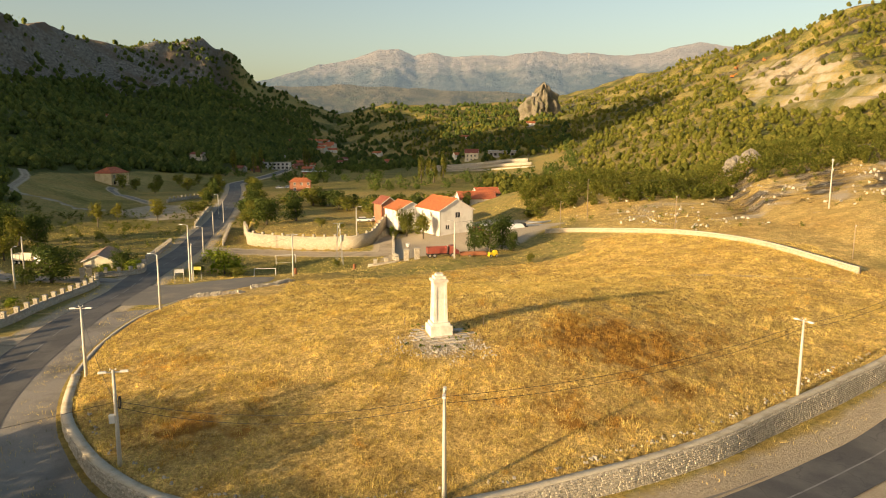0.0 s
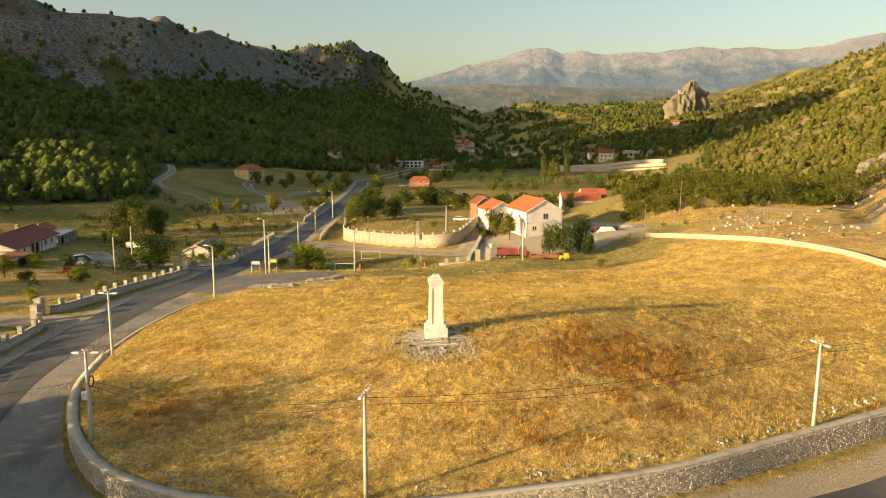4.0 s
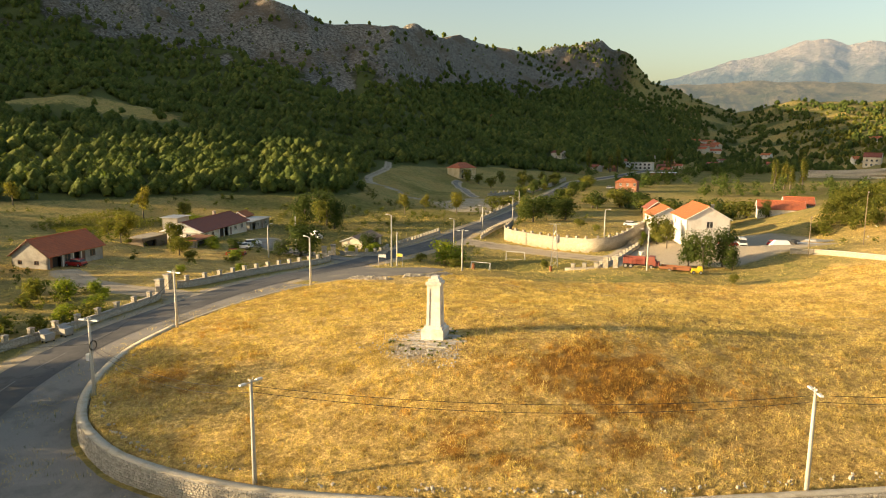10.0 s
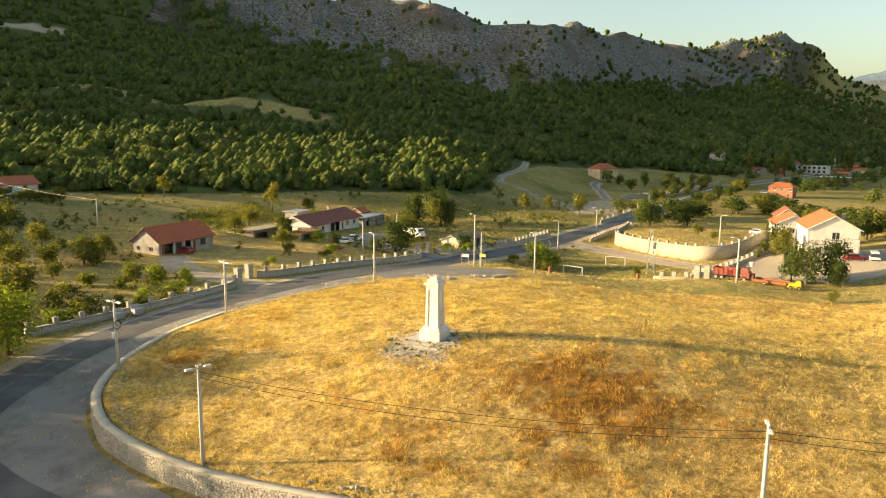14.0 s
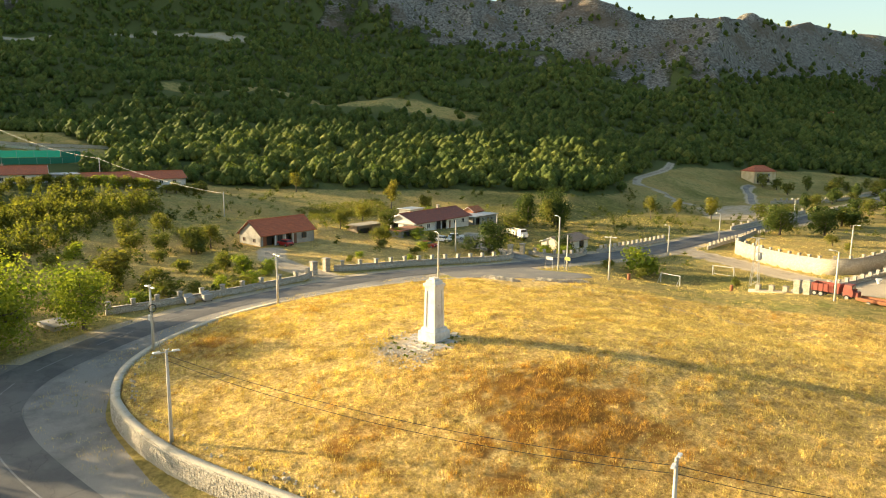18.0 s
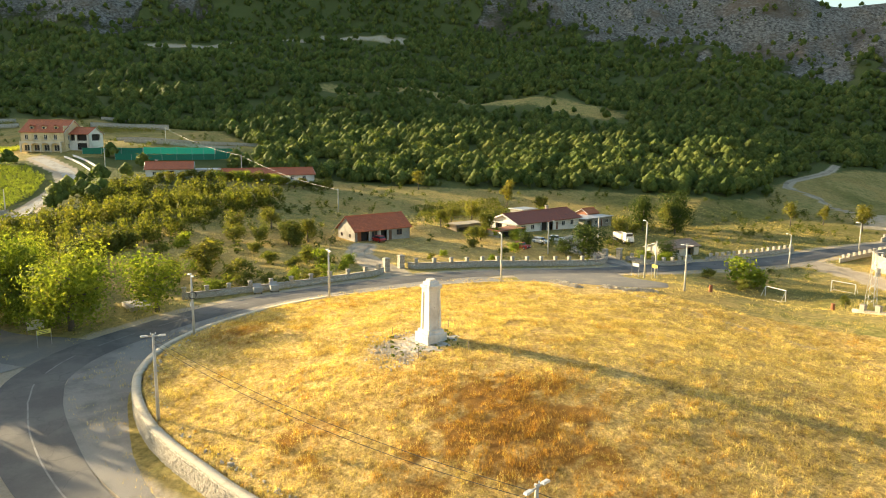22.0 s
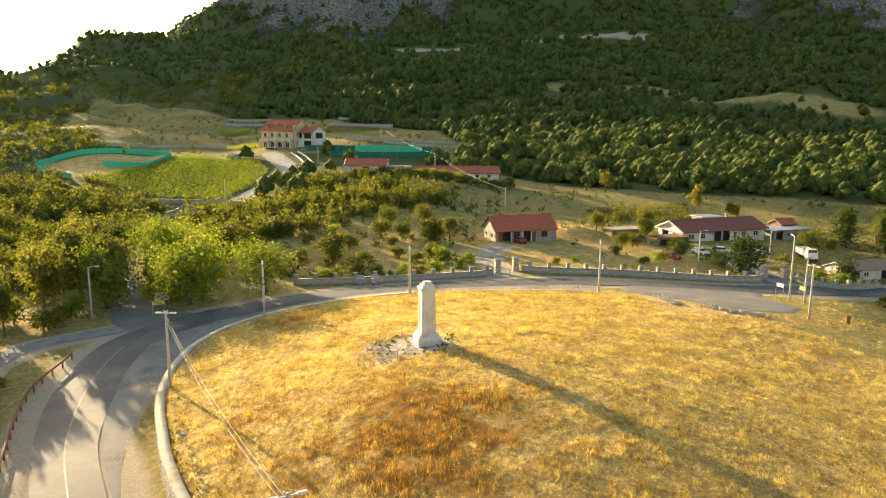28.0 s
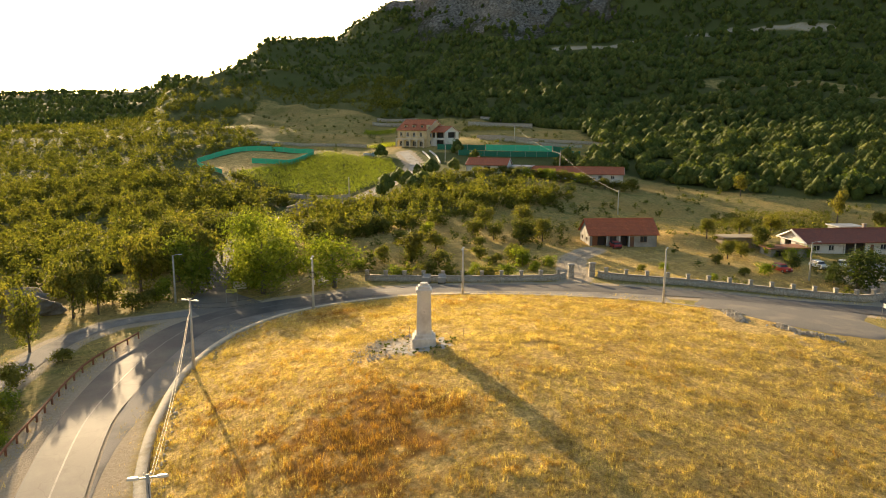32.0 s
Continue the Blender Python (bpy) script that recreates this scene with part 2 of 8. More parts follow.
def road_material():
    m, t, p = nodes_of("worn_asphalt")
    where = t.nodes.new("ShaderNodeNewGeometry").outputs["Position"]
    grit = noise_of(t, 14, 8, .8, where)
    col = ramp_of(t, grit, ((.3, (.062, .060, .058)), (.7, (.115, .110, .104))))
    patch = noise_of(t, .16, 6, .65, where)
    col = mix_of(t, ramp_of(t, patch, ((.42, (0, 0, 0)), (.6, (1, 1, 1)))), col, mix_of(t, .5, col, (.19, .178, .16)))
    crack = t.nodes.new("ShaderNodeTexVoronoi")
    crack.feature = "DISTANCE_TO_EDGE"
    crack.inputs["Scale"].default_value = .22
    w = t.nodes.new("ShaderNodeTexNoise")
    w.inputs["Scale"].default_value = .5
    t.links.new(where, w.inputs["Vector"])
    mv = t.nodes.new("ShaderNodeVectorMath")
    mv.operation = "MULTIPLY_ADD"
    t.links.new(w.outputs["Color"], mv.inputs[0])
    mv.inputs[1].default_value = (3, 3, 0)
    t.links.new(where, mv.inputs[2])
    t.links.new(mv.outputs[0], crack.inputs["Vector"])
    col = mix_of(t, ramp_of(t, crack.outputs["Distance"], ((.003, (.35, .35, .35)), (.015, (0, 0, 0)))), col, (.04, .038, .036))
    t.links.new(col, p.inputs["Base Color"])
    p.inputs["Roughness"].default_value = .74
    p.inputs["Specular IOR Level"].default_value = .3
    bump_of(t, p, grit, .35, .012)
    return m


def plain(name, col, rough=.5, metal=0.0):
    m, t, p = nodes_of(name)
    n = noise_of(t, 5, 5, .7)
    t.links.new(ramp_of(t, n, ((.3, tuple(c * .82 for c in col)), (.7, tuple(min(1, c * 1.08) for c in col)))), p.inputs["Base Color"])
    p.inputs["Roughness"].default_value, p.inputs["Metallic"].default_value = rough, metal
    return m


M = {
    "ground": ground_material(), "road": road_material(),
    "gravel": surface("gravel_shoulder", (.17, .155, .135), (.34, .315, .275), 3, .95, .6, .03, (.13, .12, .105), .22),
    "track": surface("dirt_track", (.30, .24, .165), (.46, .39, .29), 2.5, .95, .5, .03, (.22, .18, .12), .25),
    "pale_track": surface("pale_concrete_track", (.36, .33, .28), (.52, .49, .43), 2, .9, .4, .02, (.27, .245, .20), .3),
    "paint_line": surface("worn_road_paint", (.16, .155, .145), (.29, .28, .265), 4, .7, .1, .005, (.14, .135, .125), .9),
    "rubble": stone_wall_material("rubble_masonry", (.38, .34, .27), (.60, .55, .46), (.27, .24, .19), .30),
    "pale_rubble": stone_wall_material("pale_rubble_masonry", (.38, .33, .25), (.55, .485, .38), (.33, .285, .21), .38, .04),
    "stone": surface("pale_field_stone", (.34, .305, .245), (.56, .51, .42), 2.0, .95, .5, .03, per_piece=.28),
    "wall_top": surface("dusty_wall_top", (.42, .37, .28), (.62, .56, .44), 2.5, .95, .6, .03, (.36, .30, .20), .7),
    "apron": surface("dusty_worn_paving", (.115, .108, .098), (.20, .186, .162), 3, .9, .5, .02, (.25, .215, .165), .18),
    "cap": surface("cement_capping", (.30, .272, .23), (.46, .425, .365), 2.0, .95, .4, .015, (.28, .25, .21), .6),
    "monument": surface("weathered_white_stone", (.62, .58, .52), (.80, .77, .71), 1.2, .8, .2, .008, (.50, .46, .40), .9),
    "slab": surface("cracked_pale_slab", (.36, .335, .29), (.60, .56, .50), 1.4, .95, .6, .03, (.26, .23, .17), .9),
    "concrete": surface("pale_concrete", (.46, .44, .39), (.62, .60, .54), 2.0, .85, .25, .01, (.38, .36, .31), .5, per_thing=.12),
    "bark": surface("grey_bark", (.085, .068, .05), (.19, .155, .115), 2.5, .95, .7, .04),
    "wood": surface("weathered_timber", (.17, .125, .085), (.33, .26, .18), 2.5, .9, .4, .02),
    "white_wall": surface("white_render", (.66, .63, .58), (.78, .755, .70), .8, .9, .15, .008, (.56, .52, .46), .35),
    "block_wall": surface("bare_grey_render", (.30, .285, .255), (.44, .42, .375), 1.0, .95, .3, .012, (.24, .225, .20), .4),
    "ochre_wall": surface("ochre_render", (.66, .53, .31), (.76, .64, .41), .8, .9, .15, .008, (.52, .39, .2), .35),
    "cream_wall": surface("cream_render", (.62, .55, .43), (.74, .67, .54), .8, .9, .15, .008, (.54, .47, .36), .35),
    "brick_wall": surface("hollow_brick", (.32, .13, .075), (.46, .21, .125), 1.5, .92, .3, .015, (.25, .115, .07), .4),
    "tile_orange": tile_material("orange_clay_tiles", (.50, .145, .045), (.62, .205, .07)),
    "tile_red": tile_material("red_clay_tiles", (.50, .125, .05), (.62, .18, .075)),
    "tile_pale": tile_material("bleached_clay_tiles", (.36, .23, .15), (.47, .32, .22)),
    "tile_dark": tile_material("weathered_dark_tiles", (.27, .075, .045), (.36, .11, .065)),
    "sheet": surface("grey_metal_sheet", (.42, .44, .46), (.58, .60, .62), 1, .45, .1, .005, (.33, .32, .3), .5, .6),
    "dark": plain("dark_paint_and_room_shade", (.035, .03, .027), .8),
    "glass": plain("dark_window_glass", (.045, .05, .055), .08),
    "frame_white": plain("white_painted_frame", (.72, .71, .68), .5),
    "frame_brown": plain("brown_painted_wood", (.16, .08, .045), .6),
    "metal": plain("galvanised_steel", (.48, .48, .47), .45, .8),
    "lamp": plain("grey_lamp_housing", (.68, .68, .66), .4),
    "rubber": plain("black_rubber", (.02, .02, .02), .85),
    "wire": plain("black_cable", (.025, .023, .02), .6),
    "rust": surface("rusty_steel", (.20, .075, .035), (.34, .135, .06), 3, .9, .3, .01),
    "red_paint": plain("red_vehicle_paint", (.42, .025, .02), .35),
    "dump_red": surface("faded_red_truck_paint", (.24, .05, .036), (.32, .075, .052), 2, .7, .2, .01, (.22, .09, .06), .8),
    "white_paint": plain("white_vehicle_paint", (.75, .75, .73), .3),
    "blue_paint": plain("pale_blue_paint", (.20, .35, .42), .45),
    "yellow_paint": plain("yellow_paint", (.75, .52, .03), .5),
    "orange_paint": plain("orange_paint", (.50, .17, .035), .6),
    "sign_yellow": plain("yellow_sign_face", (.72, .62, .12), .5),
    "net": surface("green_shade_net", (.01, .13, .08), (.02, .21, .13), 3, .8, .2, .02),
    "net_light": surface("bright_green_shade_net", (.03, .46, .26), (.06, .6, .36), 3, .75, .2, .02),
    "plastic_white": plain("white_plastic_sheeting", (.74, .75, .74), .5),
    "bin": surface("dented_grey_bin_steel", (.30, .30, .29), (.42, .42, .40), 2, .55, .2, .01, (.34, .28, .22), .7, .3),
    "soil_heap": surface("sandy_soil", (.40, .30, .19), (.54, .42, .28), 1.5, .95, .6, .06),
    "rock": surface("pale_limestone", (.16, .145, .12), (.36, .33, .28), .35, .95, 1.0, .25, (.15, .14, .115), .12),
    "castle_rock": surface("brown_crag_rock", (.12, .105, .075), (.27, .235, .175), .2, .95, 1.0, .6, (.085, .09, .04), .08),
    "grass": leaf_material("dry_golden_grass", (.57, .41, .135), (.68, .515, .19), (.78, .645, .30), .32, .03, .46),
    "grass_brown": leaf_material("rusty_brown_grass", (.42, .23, .055), (.50, .295, .08), (.58, .37, .11), .3, .05, .42),
    "weeds": leaf_material("green_weeds", (.06, .085, .015), (.13, .16, .035), (.26, .25, .07), .35, .2),
    "forest": leaf_material("oak_forest_leaves", (.056, .09, .026), (.115, .16, .045), (.18, .2, .058), .32, .012, leafy=.5),
    "scrub": leaf_material("maquis_leaves", (.08, .098, .022), (.15, .168, .04), (.25, .235, .062), .42, .02, leafy=.8),
    "leaf_green": leaf_material("bright_green_leaves", (.10, .145, .022), (.20, .25, .04), (.33, .34, .07), .5, .1),
    "leaf_dark": leaf_material("dark_green_leaves", (.03, .05, .014), (.06, .09, .024), (.10, .12, .03), .3, .1),
    "leaf_olive": leaf_material("olive_leaves", (.08, .095, .022), (.155, .17, .042), (.26, .23, .065), .45, .1),
    "leaf_gold": leaf_material("yellowing_leaves", (.12, .125, .025), (.22, .2, .045), (.32, .27, .07), .4, .1),
    "vine": leaf_material("vine_leaves", (.18, .225, .03), (.32, .37, .06), (.44, .46, .10), .5, .1),
}


# ---- shape of the land ----
CX, CY = 30.0, 45.0   # middle of the polar ground sheet

# skyline of the hills all round: bearing from north (to the west positive), range, height
RIDGE = np.array([(-180, 900, 60), (-120, 800, 110), (-80, 800, 170), (-45.7, 847, 171), (-30.3, 946, 167), (-28.4, 946, 163),
    (-24.6, 1097, 156), (-20.1, 1247, 152), (-14.1, 1399, 125), (-8.6, 1601, 104), (-5, 1552, 84), (.5, 1455, 70), (5.5, 1458, 76),
    (9.5, 1510, 54), (12.5, 1512, 84), (15.7, 1494, 114)] + [(17.5, 1486, 175), (18.7, 1486, 177), (19.5, 1484, 199), (23.6, 1350, 167),
    (27.4, 1223, 154), (30.6, 1075, 156), (36.1, 841, 141), (40.9, 831, 136), (45.3, 851, 163), (51.5, 872, 172), (61.5, 871, 192),
    (76, 870, 198)] + [(90.2, 860, 196), (96, 850, 188), (100, 900, 183), (104, 925, 178), (106, 935, 174), (108.2, 920, 147), (110.4, 880, 118), (115.5, 780, 104),
    (119.4, 609, 58), (122.9, 661, 61), (124.9, 847, 53), (134.6, 946, 51), (180, 900, 60)])
# where the slopes begin
FOOT = np.array([(-180, 200), (-100, 80), (-30, 80), (-20, 110), (-8, 330), (0, 560), (5, 900), (9.5, 1020), (14, 820), (18, 580), (22, 480), (27, 400), (32, 345), (38, 265), (45, 200),
    (60, 190), (90, 180), (110, 170), (125, 150), (140, 160), (180, 200)])
# how the ground climbs from foot to skyline: a wooded apron and cliffs above it, or an even hillside
RISE_U = (0, .3, .55, .72, .84, .93, 1)
RISE_CLIFF = (0, .14, .32, .47, .62, .84, 1)
RISE_EVEN = (0, .22, .44, .62, .78, .91, 1)
BASE = -8.0


def gentle(a, b, x):
    u = np.clip((x - a) / (b - a), 0, 1)
    return u * u * (3 - 2 * u)


def lumps(x, y, size, seed):
    """Cheap rolling relief between about -1 and 1."""
    k, out = 6.2832 / size, 0
    for i in range(5):
        a = seed * 1.7 + i * 2.39996
        f = k * (1 + .37 * i)
        out = out + np.sin(f * (x * math.cos(a) + y * math.sin(a)) + 1.3 * np.sin(f * .43 * (y * math.cos(a * 1.3) - x * math.sin(a)) + i) + seed + i) / (1 + .5 * i)
    return out / 2.4


def rough_noise(x, y, size, octaves, seed):
    """Ridged fractal relief, about 0 to 1, with sharp crests."""
    out, amp, total = 0, 1.0, 0.0
    for k in range(octaves):
        fx, fy = x / size * 2 ** k + 17.3 * k + seed, y / size * 2 ** k - 9.1 * k + seed
        ix, iy = np.floor(fx), np.floor(fy)
        tx, ty = fx - ix, fy - iy
        tx, ty = tx * tx * (3 - 2 * tx), ty * ty * (3 - 2 * ty)

        def hashed(a, b):
            h = np.sin(a * 127.1 + b * 311.7 + seed * 13.7) * 43758.5453
            return h - np.floor(h)

        v = (hashed(ix, iy) * (1 - tx) + hashed(ix + 1, iy) * tx) * (1 - ty) + (hashed(ix, iy + 1) * (1 - tx) + hashed(ix + 1, iy + 1) * tx) * ty
        out = out + amp * (1 - np.abs(2 * v - 1))
        total += amp
        amp *= .52
    return out / total


# the curved edge of the mound: place, and how much lower the verge lies outside it
EDGE = np.array([(-28, 110, 0), (-33, 107, 0), (-37, 102, 0), (-39, 94, 0.1), (-39.2, 86, 0.1), (-38.2, 77, 0.15), (-35.9, 67.3, 0.3), (-32.3, 58.5, 0.55), (-28.6, 53, 1), (-24.4, 48.4, 1.5), (-19.4, 44.9, 1.75), (-13.7, 43.2, 1.8), (-10, 43, 1.75), (-5.6, 43.4, 1.7), (0.1, 44.6, 1.7), (5.2, 46.4, 1.7), (11.2, 49.1, 1.7), (15.7, 51.3, 1.75), (22.3, 55.3, 1.85), (28.9, 60.5, 2), (33.5, 64, 2.1), (38.3, 67.5, 2.2), (42.6, 70.8, 2.2), (47.7, 74.6, 2.2), (62.3, 86.1, 2.2), (80.3, 100.4, 2.2)])


def smooth_line(pts, step):
    """A Catmull-Rom line through pts, about step apart."""
    p = np.asarray(pts, float)
    e = np.vstack([2 * p[0] - p[1], p, 2 * p[-1] - p[-2]])
    out = []
    for i in range(len(p) - 1):
        a, b, c, d = e[i:i + 4]
        n = max(1, int(np.hypot(*(c - b)[:2]) / step))
        t = (np.arange(n) / n)[:, None]
        out.append(.5 * (2 * b + (c - a) * t + (2 * a - 5 * b + 4 * c - d) * t ** 2 + (3 * b - a - 3 * c + d) * t ** 3))
    return np.vstack(out + [p[-1:]])


EDGE_LINE = smooth_line(EDGE, 1.5)


def edge_side(x, y):
    """Signed distance to the mound's edge (positive outside) and the drop there."""
    x, y = np.atleast_1d(np.asarray(x, float)), np.atleast_1d(np.asarray(y, float))
    best, side, low = np.full(x.shape, 1e9), np.zeros(x.shape), np.zeros(x.shape)
    for (ax, ay, az), (bx, by, bz) in zip(EDGE_LINE[:-1], EDGE_LINE[1:]):
        dx, dy = bx - ax, by - ay
        t = np.clip(((x - ax) * dx + (y - ay) * dy) / (dx * dx + dy * dy), 0, 1)
        d = np.hypot(x - ax - t * dx, y - ay - t * dy)
        m = d < best
        best = np.where(m, d, best)
        side = np.where(m, np.sign(dy * (x - ax) - dx * (y - ay)), side)
        low = np.where(m, az + t * (bz - az), low)
    return best * side, low


def slope_rise(x, y):
    r = np.hypot(x - CX, y - CY)
    b = np.degrees(np.arctan2(CX - x, y - CY))
    far = np.interp(b, RIDGE[:, 0], RIDGE[:, 1])
    top = np.interp(b, RIDGE[:, 0], RIDGE[:, 2])
    foot = np.interp(b, FOOT[:, 0], FOOT[:, 1])
    u = (r - foot) / (far - foot)
    cliff = gentle(13, 18, b) * (1 - gentle(104, 112, b))
    p = cliff * np.interp(u, RISE_U, RISE_CLIFF) + (1 - cliff) * np.interp(u, RISE_U, RISE_EVEN)
    back = gentle(1.03, 1.8, u)
    # extra height out of view, added so the mountain throws shade down the valley
    crest = 140 * gentle(.9, 1.04, u) * gentle(76, 90, b) * (1 - gentle(98, 104, b))
    return ((top - BASE) * p + crest) * (1 - .8 * back), u, b, r


def treeline(b):
    """How far up the slope the woods reach, by bearing."""
    return np.interp(b, (14, 38, 48, 56, 65, 72, 84, 90, 98, 104, 108, 112), (.74, .73, .74, .8, .88, 1.02, 1.02, .87, .80, .88, 1.08, 1.15))


# rolling relief: place, size and height of each swell
SWELLS_MOUND = [(0, 70, 26, 6.85), (0, 45, 14, -1.99), (-25, 60, 14, 0.45), (-38, 95, 16, 1.18), (20, 90, 20, 2.79), (-25, 119, 16, 2.85), (2, 134, 9, 1.92), (0, 146, 10, 1.00), (33, 64, 14, -1.36), (62, 107, 24, 4.04), (46, 142, 20, 1.84), (26, 165, 16, 2.15), (78, 150, 30, 7.01), (-45, 172, 18, -2.19), (-45, 128, 18, -0.16), (-50, 190, 16, 0.50), (4, 186, 13, 1.23), (14, 163, 9, 1.18), (-20, 182, 12, -0.35), (18, 190, 10, -2.70), (-93, 88, 28, 1.85)]
SWELLS_VALLEY = [(-110, 135, 28, 1.23), (-60, 84, 20, 1.17), (-30, 22, 24, 1.25), (20, 30, 24, -0.05), (-170, 60, 34, 7.57), (-180, 120, 34, 1.26), (-240, 20, 40, 6.25), (-60, 250, 45, -1.35), (-90, 420, 90, -1.2), (-174, 384, 50, -0.5), (95, 230, 45, 8.94), (30, 0, 40, 2.13), (50, 68, 12, 1.75), (-8, 38, 12, 0.08), (8, 222, 20, -4.45), (-205, 90, 26, -4.03), (-215, 30, 24, -0.68), (-130, 40, 26, 2.03), (-90, 20, 34, 4.44), (-130, 180, 40, -0.54), (30, 230, 30, 9.66), (-15, 260, 34, -2.00), (-104, 101, 5.5, 2.0), (-37, 147, 8, -1.5), (-29, 141, 7, -1.2), (-70, 660, 150, -4.5), (-130, 960, 200, -5)]
# the ground sinks towards the retaining wall
SWELLS_EDGE = [(-29, 54, 6.5, -0.36), (-20, 45.5, 6.5, -0.37), (-11, 43.5, 6.5, -0.28), (-1, 44.8, 6.5, -0.09), (7, 47.7, 6.5, -0.34), (15, 51.5, 6.5, -0.57), (22, 55.6, 6.5, -0.52), (30, 61.8, 6.5, -0.41), (38, 67.8, 6.5, -0.29), (46, 73.8, 6.5, -0.90), (56, 81.7, 6.5, -0.04), (66, 89.7, 6.5, -0.40)]
BUMPS = SWELLS_MOUND + SWELLS_VALLEY + SWELLS_EDGE


# the stepped quarry on the far hillside
QUARRY = [(365, 930), (320, 820), (222, 514), (190, 345), (240, 380), (300, 530), (375, 760), (400, 900)]
# the walled terrace north of the goalposts
TERRACE = [(-51, 188), (-36, 182.5), (-22.5, 178), (-17.5, 186), (-12, 204), (-20, 226), (-62, 226), (-55, 198)]


def inside(x, y, poly):
    """Signed distance to a polygon, positive inside."""
    best, odd = np.full(np.shape(x), 1e9), np.zeros(np.shape(x), bool)
    for (ax, ay), (bx, by) in zip(poly, poly[1:] + poly[:1]):
        dx, dy = bx - ax, by - ay
        t = np.clip(((x - ax) * dx + (y - ay) * dy) / (dx * dx + dy * dy), 0, 1)
        best = np.minimum(best, np.hypot(x - ax - t * dx, y - ay - t * dy))
        cross = ((ay > y) != (by > y)) & (x < dx * (y - ay) / (dy if dy else 1e-9) + ax)
        odd = odd ^ cross
    return np.where(odd, best, -best)


def ground(x, y):
    """Height of the ground."""
    x, y = np.atleast_1d(np.asarray(x, float)), np.atleast_1d(np.asarray(y, float))
    rise, u, b, r = slope_rise(x, y)
    z = BASE + rise
    for bx, by, size, amp in BUMPS:
        z = z + amp * np.exp(-((x - bx) ** 2 + (y - by) ** 2) / (2 * size * size))
    d, low = edge_side(x, y)
    z = z - low * gentle(-.7, -.35, d)
    terrace = gentle(.5, 1.6, inside(x, y, TERRACE))
    z = z + terrace * np.maximum(0, -6.3 - z)
    rough = gentle(.08, .5, u) * (1 - gentle(-2, -10, b) * gentle(.4, .15, u))
    rocky = rough * gentle(-.09, .07, u - treeline(b)) * gentle(13, 18, b) * (1 - gentle(112, 118, b))
    z = z + rough * (1 - .6 * gentle(118, 126, b)) * (6 * lumps(x, y, 170, 1) + 2.5 * lumps(x, y, 60, 2)) + rocky * (1 - .6 * gentle(.95, 1.0, u)) * (27 * (rough_noise(x, y, 95, 5, 3) - .55) + 9 * (rough_noise(x + y, x - y, 34, 3, 5) - .5)) + rough * (1 - rocky) * 5 * (rough_noise(x, y, 120, 3, 8) - .55)
    cut = gentle(-12, 6, inside(x, y, QUARRY))
    return z + cut * 2.4 * np.sin(z * .75)


# ---- building helpers ----
def mesh_np(name, V, F):
    """A mesh from arrays; all faces have the same number of corners."""
    me = bpy.data.meshes.new(name)
    V, F = np.ascontiguousarray(V, np.float32), np.ascontiguousarray(F, np.int32)
    me.vertices.add(len(V))
    me.vertices.foreach_set("co", V.ravel())
    me.loops.add(F.size)
    me.loops.foreach_set("vertex_index", F.ravel())
    me.polygons.add(len(F))
    me.polygons.foreach_set("loop_start", np.arange(len(F), dtype=np.int32) * F.shape[1])
    me.update(calc_edges=True)
    return me


